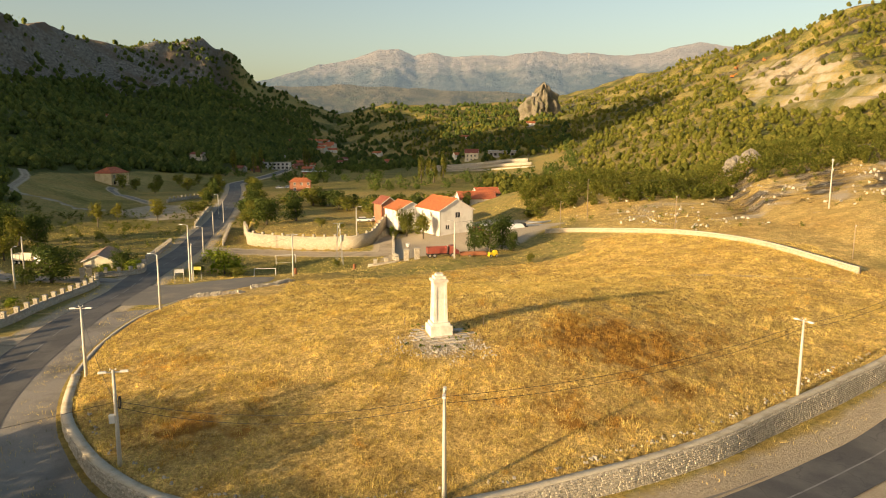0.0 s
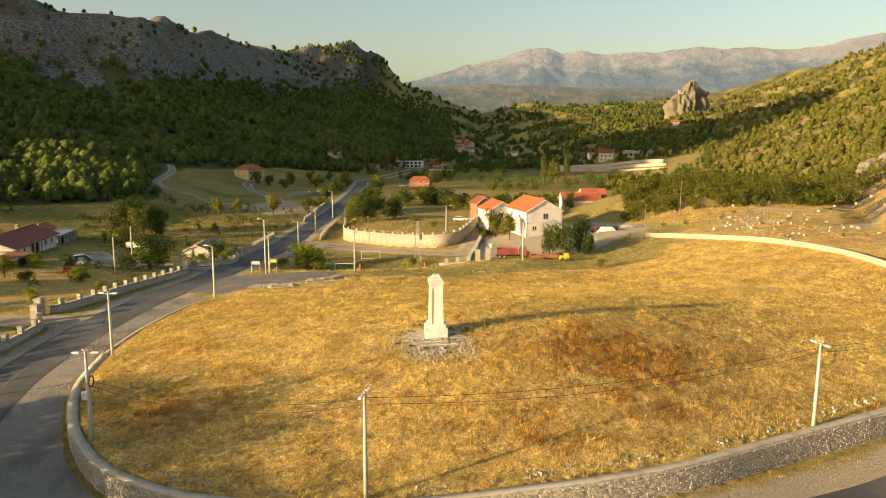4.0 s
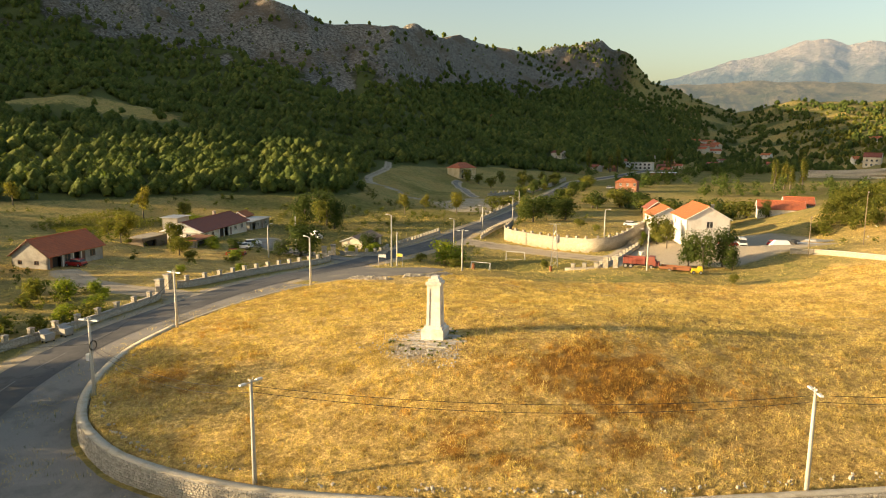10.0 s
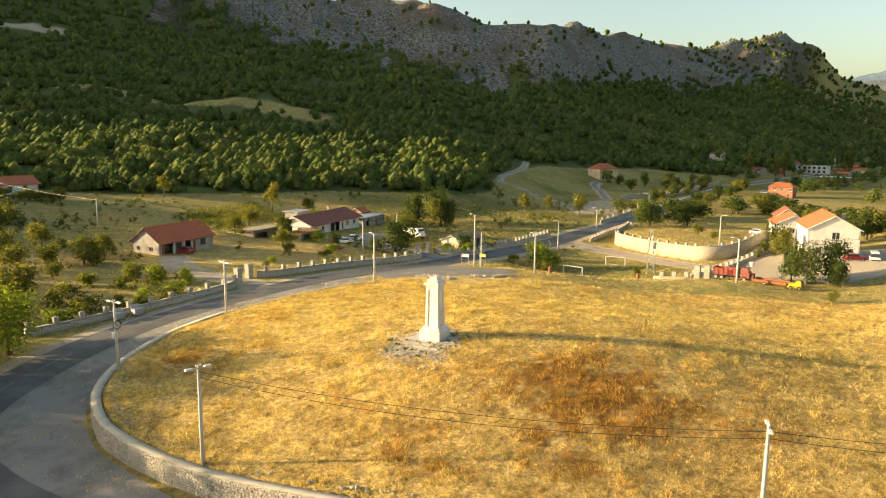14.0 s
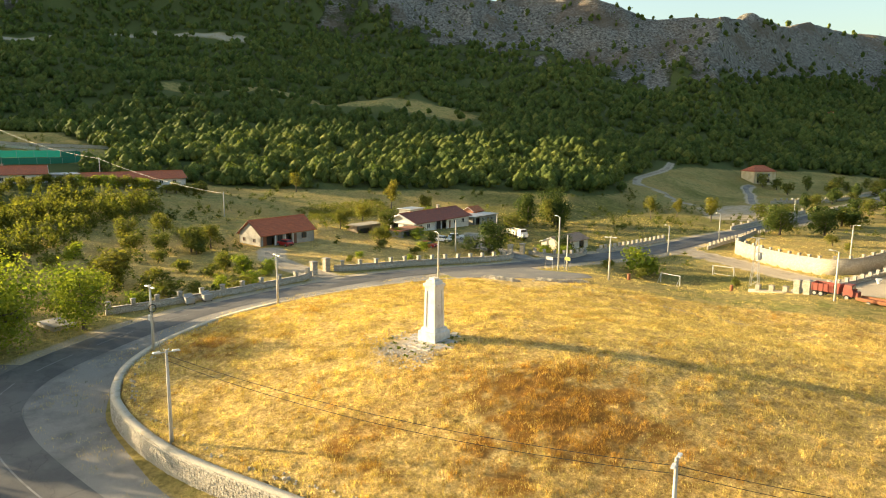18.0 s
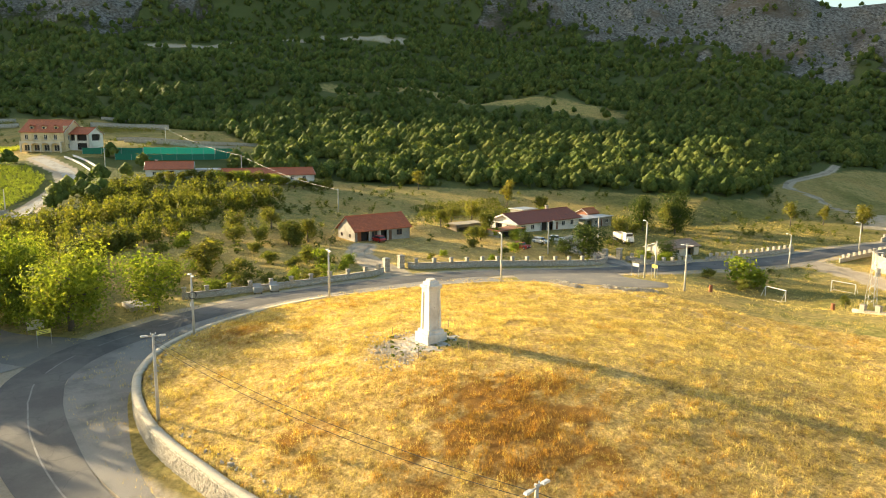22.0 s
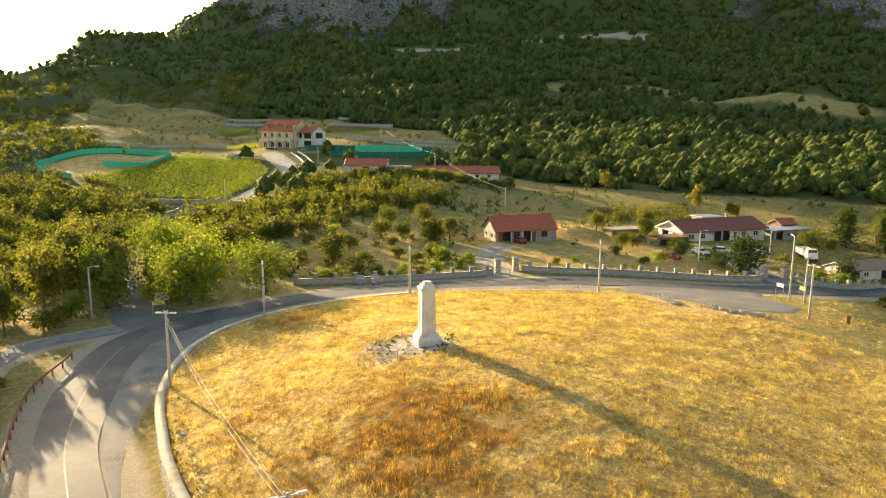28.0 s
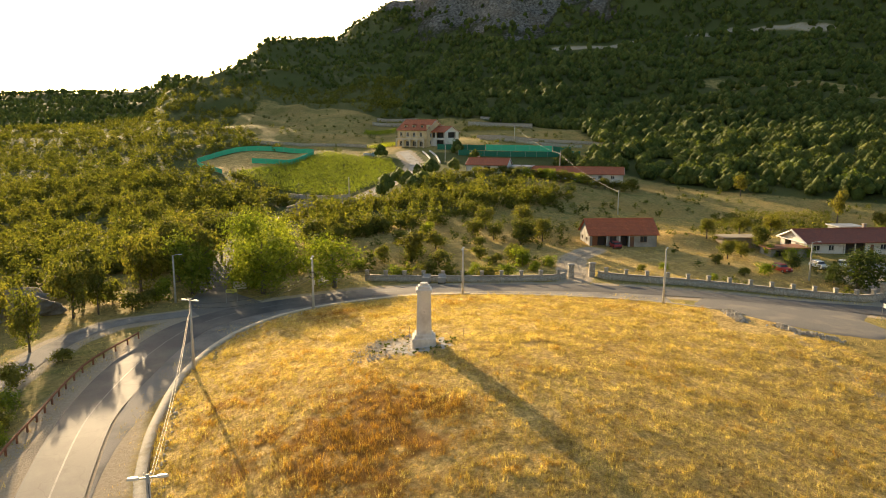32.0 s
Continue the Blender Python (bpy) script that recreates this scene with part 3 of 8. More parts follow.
class Shape:
    """Collects solids into one mesh."""

    def __init__(self):
        self.v, self.f = [], []

    def add(self, verts, faces):
        n = len(self.v)
        self.v += [tuple(p) for p in verts]
        self.f += [tuple(i + n for i in q) for q in faces]
        return self

    def box(self, x, y, z, sx, sy, sz, yaw=0, taper=1.0, lean=(0, 0), taper_y=None):
        """A block standing on z; taper narrows its top."""
        ty = taper if taper_y is None else taper_y
        c, s = math.cos(radians(yaw)), math.sin(radians(yaw))
        out = []
        for k, (a, b) in ((0, (1, 1)), (1, (taper, ty))):
            for ux, uy in ((-1, -1), (1, -1), (1, 1), (-1, 1)):
                px, py = ux * sx / 2 * a + k * lean[0], uy * sy / 2 * b + k * lean[1]
                out.append((x + px * c - py * s, y + px * s + py * c, z + k * sz))
        return self.add(out, [(3, 2, 1, 0), (4, 5, 6, 7), (0, 1, 5, 4), (1, 2, 6, 5), (2, 3, 7, 6), (3, 0, 4, 7)])

    def tube(self, pts, radii, sides=8):
        """A tapered round bar along pts."""
        pts = [Vector(p) for p in pts]
        rings = []
        for i, p in enumerate(pts):
            d = (pts[min(i + 1, len(pts) - 1)] - pts[max(i - 1, 0)]).normalized()
            a = d.cross(Vector((0, 0, 1)) if abs(d.z) < .9 else Vector((1, 0, 0))).normalized()
            b = d.cross(a)
            r = radii[i] if isinstance(radii, (list, tuple)) else radii
            rings.append([p + (a * math.cos(6.28319 * k / sides) + b * math.sin(6.28319 * k / sides)) * r for k in range(sides)])
        faces = [tuple(range(sides))[::-1], tuple(range((len(pts) - 1) * sides, len(pts) * sides))]
        for i in range(len(pts) - 1):
            for k in range(sides):
                q = (k + 1) % sides
                faces.append((i * sides + k, i * sides + q, (i + 1) * sides + q, (i + 1) * sides + k))
        return self.add([p for r in rings for p in r], faces)

    def stone(self, rng, x, y, z, s):
        """A rough lump: a jittered block with cut corners."""
        yaw = rng.uniform(0, 180)
        self.box(x, y, z - s * .25, s * rng.uniform(.8, 1.4), s * rng.uniform(.7, 1.1), s * rng.uniform(.6, 1), yaw, rng.uniform(.45, .8))
        n = len(self.v)
        for i in range(n - 8, n):
            a = self.v[i]
            self.v[i] = tuple(c + rng.uniform(-.13, .13) * s for c in a)
        return self

    def slab_quad(self, a, b, c, d, thick):
        """A flat slab whose top has the corners a, b, c, d."""
        n = (Vector(b) - Vector(a)).cross(Vector(d) - Vector(a)).normalized() * thick
        top = [Vector(p) for p in (a, b, c, d)]
        return self.add([p - n for p in top] + top, [(3, 2, 1, 0), (4, 5, 6, 7), (0, 1, 5, 4), (1, 2, 6, 5), (2, 3, 7, 6), (3, 0, 4, 7)])

    def mesh(self, name):
        me = bpy.data.meshes.new(name)
        me.from_pydata(self.v, [], self.f)
        me.update()
        return me


def part(name, shape, material, parent=None, label="", smooth=False):
    """Links a Shape, or a mesh, as one object under a thing or a part."""
    me = shape.mesh(name) if isinstance(shape, Shape) else shape
    if not me.materials:
        me.materials.append(M[material])
    if smooth:
        me.polygons.foreach_set("use_smooth", [True] * len(me.polygons))
    ob = new(name, me)
    if parent:
        ob.parent = parent
    return tagged(ob, label)


def thing(name, x, y, z=None, yaw=0, label="", category="", group="", kind=""):
    """An empty at a thing's base."""
    ob = new(name)
    ob.empty_display_size = .3
    ob.matrix_world = pose(x, y, float(ground(x, y)[0]) if z is None else z, 0, 0, yaw)
    return tagged(ob, label, category, group, kind)


def gz(x, y):
    return float(ground(x, y)[0])


# ---- leaves ----
def crown_arrays(seed, n, size, leaf, lobes=9, flat=1.0, low=.15):
    """Leaf clumps over a crown of several lobes: corner places and quads; size (x, y, z) half extents, base at z 0."""
    g = np.random.default_rng(seed)
    sx, sy, sz = size
    a = g.uniform(0, 6.283, lobes)
    h = g.uniform(low, .85, lobes)
    rr = np.sqrt(np.clip(1 - (2 * h - 1) ** 2, .1, 1)) * g.uniform(.25, .75, lobes)
    lc = np.stack([np.cos(a) * rr, np.sin(a) * rr, 2 * h], 1)
    lr = g.uniform(.32, .55, lobes)
    lc, lr = np.vstack([lc, [[0, 0, 1.0]]]), np.append(lr, .62)
    pick = g.choice(len(lr), n, p=lr ** 2 / (lr ** 2).sum())
    d = g.normal(size=(n, 3))
    d /= np.linalg.norm(d, axis=1)[:, None]
    c = lc[pick] + d * (lr[pick] * g.uniform(.55, 1.12, n))[:, None]
    c[:, 2] = np.clip(c[:, 2], .02, 2.05)
    c *= (sx, sy, sz)
    nn = d + g.normal(size=(n, 3)) * .42 + (0, 0, .3)
    nn /= np.linalg.norm(nn, axis=1)[:, None]
    u = np.cross(nn, g.normal(size=(n, 3)))
    u /= np.linalg.norm(u, axis=1)[:, None]
    w = np.cross(nn, u)
    s = leaf * g.uniform(.6, 1.35, n)[:, None]
    V = np.stack([c - u * s, c - w * s * .6 - nn * s * .15, c + u * s, c + w * s * .6 + nn * s * .1], 1).reshape(-1, 3)
    return V, np.arange(4 * n).reshape(n, 4)


def lobed_crown(seed, lobes, segs, bands, n, leaf):
    """A crown in a wood: several leafy domes grown together, with loose leaf clumps over them; half extents 1, base at z 0."""
    g = np.random.default_rng(seed)
    Vs, Fs, at = [], [], 0
    turn = g.uniform(0, 6.28)
    k = bands + 1
    th, ph = np.meshgrid(np.arange(segs) / segs * 6.28319, np.linspace(.06, .8, k) * math.pi, indexing="ij")
    quads_ = np.array([(i * k + j, i * k + j + 1, ((i + 1) % segs) * k + j + 1, ((i + 1) % segs) * k + j) for i in range(segs) for j in range(bands)])
    for i in range(lobes):
        a = turn + i * 6.28319 / max(1, lobes - 1) + g.uniform(-.35, .35)
        off, h, r = (.05, 1.15, .58) if i == 0 else (g.uniform(.38, .56), g.uniform(.5, .95), g.uniform(.34, .5))
        rad = r * (1 + .16 * np.sin(2 * th + a) * np.sin(ph) + g.normal(0, .09, th.shape))
        x, y = off * math.cos(a) + rad * np.sin(ph) * np.cos(th), off * math.sin(a) + rad * np.sin(ph) * np.sin(th)
        Vs.append(np.stack([x.ravel(), y.ravel(), np.clip(h + rad * np.cos(ph) * 1.05, 0, 2.1).ravel()], 1))
        Fs.append(quads_ + at)
        at += th.size
    V1, F1 = crown_arrays(seed + 500, n, (1, 1, 1), leaf, 6, low=.15)
    return np.vstack(Vs + [V1]), np.vstack(Fs + [F1 + at])


def leaf_crown(seed, body, wide, n, leaf):
    """A loose crown of leaf clumps alone, with larger ones inside; half extents 1, base at z 0."""
    V0, F0 = crown_arrays(seed, body, (.8, .8, .86), wide, 7, low=.2)
    V1, F1 = crown_arrays(seed, n, (1, 1, 1), leaf, 7, low=.12)
    return np.vstack([V0, V1]), np.vstack([F0, F1 + len(V0)])


def scatter(templates, pos, scale, yaw, seed):
    """Lays copies of leaf templates at many places; returns one set of arrays."""
    g = np.random.default_rng(seed)
    which = g.integers(0, len(templates), len(pos))
    Vs, Fs, at = [], [], 0
    for k, (V, F) in enumerate(templates):
        i = np.nonzero(which == k)[0]
        if not len(i):
            continue
        c, s = np.cos(yaw[i])[:, None], np.sin(yaw[i])[:, None]
        x = (V[None, :, 0] * c - V[None, :, 1] * s) * scale[i, 0][:, None] + pos[i, 0][:, None]
        y = (V[None, :, 0] * s + V[None, :, 1] * c) * scale[i, 0][:, None] + pos[i, 1][:, None]
        z = V[None, :, 2] * scale[i, 1][:, None] + pos[i, 2][:, None]
        Vs.append(np.stack([x, y, z], -1).reshape(-1, 3))
        Fs.append((F[None] + (np.arange(len(i)) * len(V))[:, None, None]).reshape(-1, F.shape[1]) + at)
        at += len(i) * len(V)
    return np.vstack(Vs), np.vstack(Fs)


def tree_thing(name, seed, height, width, leaf_mat, label, n=420, leaf=.42, trunk=.28, bare=.22, group="trees", lobes=9, category="tree"):
    """A tree at the origin: tapered trunk with limbs, and a crown of leaf clumps."""
    r = random.Random(seed)
    ob = new(name)
    ob.empty_display_size = .3
    tagged(ob, label, category, group)
    s = Shape()
    rad = trunk * (.35 + height / 14)
    top = height * .72
    bend = [r.uniform(-.04, .04) * height for _ in range(2)]
    mids = [(bend[0] * k * k, bend[1] * k * k, -.3 + (top + .3) * k) for k in (0, .25, .5, .75, 1)]
    s.tube(mids, [rad * 1.25, rad, rad * .8, rad * .5, rad * .15], 7)
    for i in range(6):
        k = r.uniform(.3, .75)
        a = i * 1.05 + r.uniform(-.3, .3)
        base = Vector((bend[0] * k * k, bend[1] * k * k, top * k))
        reach = width * .36 * r.uniform(.7, 1.1)
        tip = base + Vector((math.cos(a) * reach, math.sin(a) * reach, height * r.uniform(.16, .3)))
        s.tube([base, (base + tip) / 2 + Vector((0, 0, -.06 * height * r.random())), tip], [rad * .42, rad * .28, rad * .07], 5)
    part("trunk", s, "bark", ob, smooth=True)
    V, F = crown_arrays(seed, n, (width / 2, width / 2 * r.uniform(.85, 1.1), height * (1 - bare) / 2), leaf, lobes)
    inner, cf = crown_arrays(seed, n // 5, (width / 2 * .8, width / 2 * .8, height * (1 - bare) / 2 * .84), leaf * 2.1, lobes)
    inner[:, 2] += height * (1 - bare) * .08
    V, F = np.vstack([V, inner]), np.vstack([F, cf + len(V)])
    V[:, 2] += height * bare
    part("crown", mesh_np("crown", V, F), leaf_mat, ob)
    return ob


# ---- the land ----
ROAD = [(75, 90), (54, 71.6), (40, 60), (33, 54.9), (26, 49.9), (19, 45.5), (10, 40.3), (2, 36.9), (-6, 34.4), (-13, 33), (-20, 33), (-28, 37), (-35, 46), (-40.3, 57), (-43.6, 68),
        (-45.9, 80), (-48, 92), (-50.3, 105), (-53, 118), (-56.5, 131), (-60, 147), (-63, 168), (-66.5, 192), (-83, 272), (-97, 333), (-113, 392), (-124, 432), (-125, 470), (-128, 530), (-134, 590), (-140, 650)]
ROAD_LINE = smooth_line(ROAD, 1.2)
HALF_ROAD = 3.1
SIDE_ROAD = [(-27, 34.5), (-33, 28), (-41, 22.5), (-49, 18.6), (-62, 12), (-80, 4)]
LOWER_LANE = [(-26, 30), (-19, 21), (-11, 19.8), (0, 22.5), (12, 27), (26, 30), (45, 34)]
NORTH_LANE = [(-64, 178), (-57, 180), (-46, 179.6), (-33, 176), (-21, 169.5), (-14, 165), (-13.5, 176), (-15, 188), (-16, 204), (-17, 222), (-20, 245)]
DRIVE_HOUSE = [(-48, 81), (-56, 81.3), (-64, 80), (-74, 79.5), (-84, 83)]
DRIVE_VINEYARD = [(-120, -6), (-140, 4), (-158, 7), (-176, 11), (-192, 12.5), (-206, 9.5), (-220, 3), (-232, -3)]
DRIVE_FARM = [(-60, 131), (-68, 132), (-77, 131), (-86, 133), (-94, 141)]
HILL_TRACK = [(-128, 268), (-149, 274), (-159, 270), (-168, 280), (-176, 300), (-182, 315), (-192, 330)]
DRIVE_HILL = [(-118, 292), (-130, 308), (-147, 332), (-160, 347), (-164, 358)]
# open fields between the road and the hill woods
MEADOW = [(-218, 88), (-188, 112), (-171, 150), (-165, 182), (-150, 202), (-138, 220), (-146, 252), (-158, 262), (-176, 298), (-186, 340), (-188, 390), (-184, 440), (-160, 488), (-122, 492), (-90, 400), (-66, 220), (-62, 150), (-110, 70)]
GREEN_FIELD = [(-52, 450), (8, 455), (12, 560), (-40, 575), (-84, 530)]


def lane_distance(x, y, line):
    best = np.full(np.shape(x), 1e9)
    for (ax, ay), (bx, by) in zip(line[:-1], line[1:]):
        dx, dy = bx - ax, by - ay
        t = np.clip(((x - ax) * dx + (y - ay) * dy) / (dx * dx + dy * dy + 1e-9), 0, 1)
        best = np.minimum(best, np.hypot(x - ax - t * dx, y - ay - t * dy))
    return best


VINEYARD = [(-183, -56), (-160, -20), (-157, 1), (-176, 6), (-196, 6), (-217, -3), (-237, -40), (-205, -49)]
NET_YARD = [(-183, -60), (-207, -88), (-233, -74), (-238, -47), (-208, -44)]
OPEN_SLOPE = [(-238, -50), (-226, 20), (-236, 72), (-262, 78), (-322, 62), (-372, -40), (-392, -150), (-300, -128)]
FARM_YARD = [(-64, 84), (-66, 124), (-98, 120), (-100, 100), (-96, 78), (-70, 72)]

# the ground sheet, round and finest in the middle
rings = np.concatenate([np.arange(0.01, 118, .72), 118 * np.exp(np.arange(0, math.log(480 / 118), .0155)), 480 * np.exp(np.arange(0, math.log(1560 / 480), .0095)), 1560 * np.exp(np.arange(0, math.log(4700 / 1560), .05))])
spokes = np.radians(np.concatenate([np.arange(0, 12, .5), np.arange(12, 112, .3), np.arange(112, 150, .5), np.arange(150, 310, .8), np.arange(310, 360, .5)]))
RR, AA = np.meshgrid(rings, spokes, indexing="ij")
gx, gy = (CX - RR * np.sin(AA)).ravel(), (CY + RR * np.cos(AA)).ravel()
gzz = ground(gx, gy)
ni, nj = RR.shape
ii, jj = np.meshgrid(np.arange(ni - 1), np.arange(nj), indexing="ij")
jn = (jj + 1) % nj
quads = np.stack([ii * nj + jj, (ii + 1) * nj + jj, (ii + 1) * nj + jn, ii * nj + jn], -1).reshape(-1, 4)[:, ::-1]
land = mesh_np("ground", np.stack([gx, gy, gzz], 1), quads)

rise_, u_, b_, r_ = slope_rise(gx, gy)
edge_, low_ = edge_side(gx, gy)
wob = lumps(gx, gy, 90, 5)
wob2 = lumps(gx, gy, 38, 6)


def paint(name, value):
    a = land.attributes.new(name, "FLOAT", "POINT")
    a.data.foreach_set("value", np.clip(value, 0, 1).astype(np.float32))


# dry grass: the mound and the field behind it, up to the dry-stone wall and the yard
mound = gentle(.4, -.8, edge_) * gentle(146, 138, gy - .6 * np.clip(gx - 12, 0, 14) + .95 * np.maximum(0, gx - 38)) * gentle(72, 62, gx) * gentle(-44, -36, gx)
slope_east = gentle(18, 40, gx) * gentle(240, 190, gy) * gentle(100, 120, gy) * .62
gold = np.maximum(mound, slope_east)
gold = np.maximum(gold, .55 * gentle(-10, 2, inside(gx, gy, FARM_YARD)))
gold = np.maximum(gold, .9 * np.exp(-((gx + 104) / 9) ** 2 - ((gy - 101) / 7) ** 2))
gold = np.maximum(gold, .5 * gentle(-12, 4, inside(gx, gy, [(-52, 20), (-60, 60), (-100, 70), (-110, 40), (-70, 10)])))
gold = np.maximum(gold, .12 * np.exp(-((lane_distance(gx, gy, [(-455, 150), (-440, 210), (-400, 235), (-372, 276), (-330, 290)])) / 14) ** 2))
gold = np.maximum(gold, .95 * gentle(-1, 2, inside(gx, gy, NET_YARD)))
paint("gold", gold)
burnt = np.zeros_like(gx)
for bx, by, sx, sy, k in ((17, 71, 9, 8, 1.2), (11, 56, 7, 4, .7), (-19, 53, 6, 4, .8), (25, 74, 7, 5, .7), (-27, 66, 3, 6, .5), (20, 63, 6, 4, .8)):
    burnt = np.maximum(burnt, k * np.exp(-((gx - bx) / sx) ** 2 - ((gy - by) / sy) ** 2))
paint("burnt", burnt * mound * (.72 + .5 * lumps(gx, gy, 5.5, 96) + .3 * lumps(gx, gy, 2.3, 97)))
west = gentle(14, 22, b_) * (1 - gentle(140, 150, b_))
wood = gentle(.0, .06, u_) * west
wood = np.maximum(wood, gentle(.10, .25, u_) * gentle(-60, -40, b_) * (1 - gentle(10, 14, b_)) * (.5 + .3 * wob))
wood = np.maximum(wood, .8 * gentle(-8, 4, inside(gx, gy, [(-75, 20), (-120, 50), (-175, 60), (-185, 20), (-150, -10), (-120, -60), (-60, -40)])))
strip = np.exp(-((lane_distance(gx, gy, [(-455, 150), (-440, 210), (-400, 235), (-372, 276), (-330, 290)])) / 14) ** 2)
strip2 = np.exp(-((lane_distance(gx, gy, [(-640, 20), (-640, 70), (-690, 155), (-668, 225), (-648, 262)])) / 6) ** 2)
bare_s = gentle(104, 112, b_) * gentle(.25, .4, u_) * (1 - gentle(.55, .75, u_)) * (1 - gentle(115, 121, b_))
wood = np.maximum(wood, gentle(.5, .68, u_) * gentle(108, 113, b_) * (1 - gentle(140, 150, b_)))
wood = wood * (1 - gentle(-8, 6, inside(gx, gy, OPEN_SLOPE)))
wood = wood * (1 - gentle(-6, 4, inside(gx, gy, MEADOW))) * (1 - gentle(-3, 3, inside(gx, gy, NET_YARD)))
paint("wood", wood - strip - strip2 - .15 * bare_s)
cliffs = west * gentle(-.07, .07, u_ - treeline(b_) + .07 * wob + .05 * wob2) * (1 - gentle(110, 114, b_))
east_rock = gentle(-60, -40, b_) * (1 - gentle(-6, 2, b_)) * gentle(.12, .75, u_ + .1 * wob2) * (.2 + .55 * lumps(gx, gy, 48, 93) + .2 * wob)
outcrops = gentle(55, 75, gx) * gentle(150, 165, gy) * gentle(250, 220, gy) * (.36 + .5 * lumps(gx, gy, 17, 94))
paint("rock", np.maximum(np.maximum(cliffs, east_rock), outcrops))
meadow = gentle(330, 400, gy) * gentle(.05, -.05, u_) + .75 * gentle(-4, 4, inside(gx, gy, [(-70, 110), (-100, 150), (-160, 180), (-140, 240), (-90, 260), (-60, 200), (-52, 160)]))
meadow = np.maximum(meadow, .7 * gentle(-4, 3, inside(gx, gy, [(-46, 142), (-30, 136), (-16, 146), (-18, 168), (-34, 174), (-46, 166)])))
meadow = np.maximum(meadow, gentle(-8, 6, inside(gx, gy, GREEN_FIELD)))
meadow = np.maximum(meadow, (.45 + .4 * lumps(gx, gy, 60, 95)) * gentle(-6, 6, inside(gx, gy, MEADOW)) * gentle(150, 200, gy))
meadow = np.maximum(meadow, gentle(-8, 6, inside(gx, gy, OPEN_SLOPE)) * (.5 + .35 * wob2))
paint("meadow", meadow)
main = lane_distance(gx, gy, [tuple(p) for p in ROAD_LINE[::4]])
soil = gentle(7.5, 3.5, main) * (edge_ > -.3)
for line, w in ((NORTH_LANE, 3), (LOWER_LANE, 2.5), (DRIVE_HOUSE, 2.2), (DRIVE_VINEYARD, 3.2), (DRIVE_FARM, 3), (HILL_TRACK, 1.2), (DRIVE_HILL, 1.8)):
    soil = np.maximum(soil, gentle(w + 1.6, w - .4, lane_distance(gx, gy, line)))
yards = [[(-14, 150), (14, 148), (30, 172), (24, 196), (14, 205), (-10, 200)]]
for yd in yards:
    soil = np.maximum(soil, .8 * gentle(-2, 2, inside(gx, gy, yd)))
soil = np.maximum(soil, strip2 * .9)
soil = np.maximum(soil, gentle(-25, 14, inside(gx, gy, QUARRY)) * (.5 + .3 * lumps(gx, gy, 60, 31) + .2 * lumps(gx, gy, 22, 32)))
soil = np.maximum(soil, bare_s * .2)
soil = np.maximum(soil, .62 * gentle(-4, 3, inside(gx, gy, [(-118, 288), (-96, 292), (-82, 250), (-98, 238), (-122, 260)])))
soil = np.maximum(soil, gentle(28, 50, gx) * gentle(138, 156, gy) * gentle(215, 190, gy) * (.3 + .42 * lumps(gx, gy, 21, 92)))
soil = np.maximum(soil, .75 * np.exp(-((gx - 0) / 4.5) ** 2 - ((gy - 67.5) / 4) ** 2))
soil = np.maximum(soil, .55 * np.exp(-(lane_distance(gx, gy, [(-24, 108), (11, 117.4), (36.7, 110.2), (58.7, 102.4)]) / 1.0) ** 2))
paint("soil", soil)
land.polygons.foreach_set("use_smooth", [True] * len(land.polygons))
tagged(part("ground", land, "ground"), "rolling valley floor of dry golden grass, meadow, woodland and rock", "ground", kind="structure")


def ribbon(name, line, half, material, label, lift=.05, step=1.0, kind="structure", category="road", shift=0.0, cuts=None):
    """A strip laid on the ground along a line."""
    L = smooth_line(line, step) if step else np.asarray(line)
    d = np.gradient(L, axis=0)
    n = np.stack([-d[:, 1], d[:, 0]], 1) / np.hypot(d[:, 0], d[:, 1])[:, None]
    wide = np.array([half(q) for q in L])[:, None, None] if callable(half) else half
    across = np.linspace(-1, 1, 2 if np.max(wide) < 1 else 7)
    P = L[:, None, :] + n[:, None, :] * (across[None, :, None] * wide + shift)
    z = ground(P[..., 0].ravel(), P[..., 1].ravel()) + lift
    V = np.stack([P[..., 0].ravel(), P[..., 1].ravel(), z], 1)
    a, b = np.meshgrid(np.arange(len(L) - 1), np.arange(len(across) - 1), indexing="ij")
    k = len(across)
    F = np.stack([a * k + b, (a + 1) * k + b, (a + 1) * k + b + 1, a * k + b + 1], -1).reshape(-1, 4)[:, ::-1]
    if cuts:
        on, off = cuts
        keep = (np.arange(len(L) - 1) % (on + off)) < on
        F = F[np.repeat(keep, len(across) - 1)]
    return tagged(part(name, mesh_np(name, V, F), material), label, category, kind=kind)


ribbon("road", ROAD, lambda q: 2.5 + .6 * float(gentle(12, -4, q[0])), "road", "worn grey asphalt road curving round the mound", .09)
ribbon("road_marking", ROAD[9:], .075, "paint_line", "worn white centre line on the asphalt", .105, category="marking", cuts=(5, 3))
ribbon("road_marking", ROAD[:10], .075, "paint_line", "worn white centre line on the asphalt", .105, category="marking")
ribbon("side_road", SIDE_ROAD, lambda q: 2.2 + 2.6 * float(gentle(-40, -29, q[0])), "apron", "narrow asphalt side road under the trees", .075)
ribbon("track", LOWER_LANE, 1.7, "gravel", "grey gravel lane below the guardrail", .06)
ribbon("track", NORTH_LANE, 2.2, "track", "pale dirt lane between stone walls", .06)
ribbon("track", DRIVE_HOUSE, 1.15, "track", "dirt drive through the gate piers", .06)
ribbon("track", DRIVE_VINEYARD, 1.9, "pale_track", "pale concrete drive climbing past the vineyard", .07)
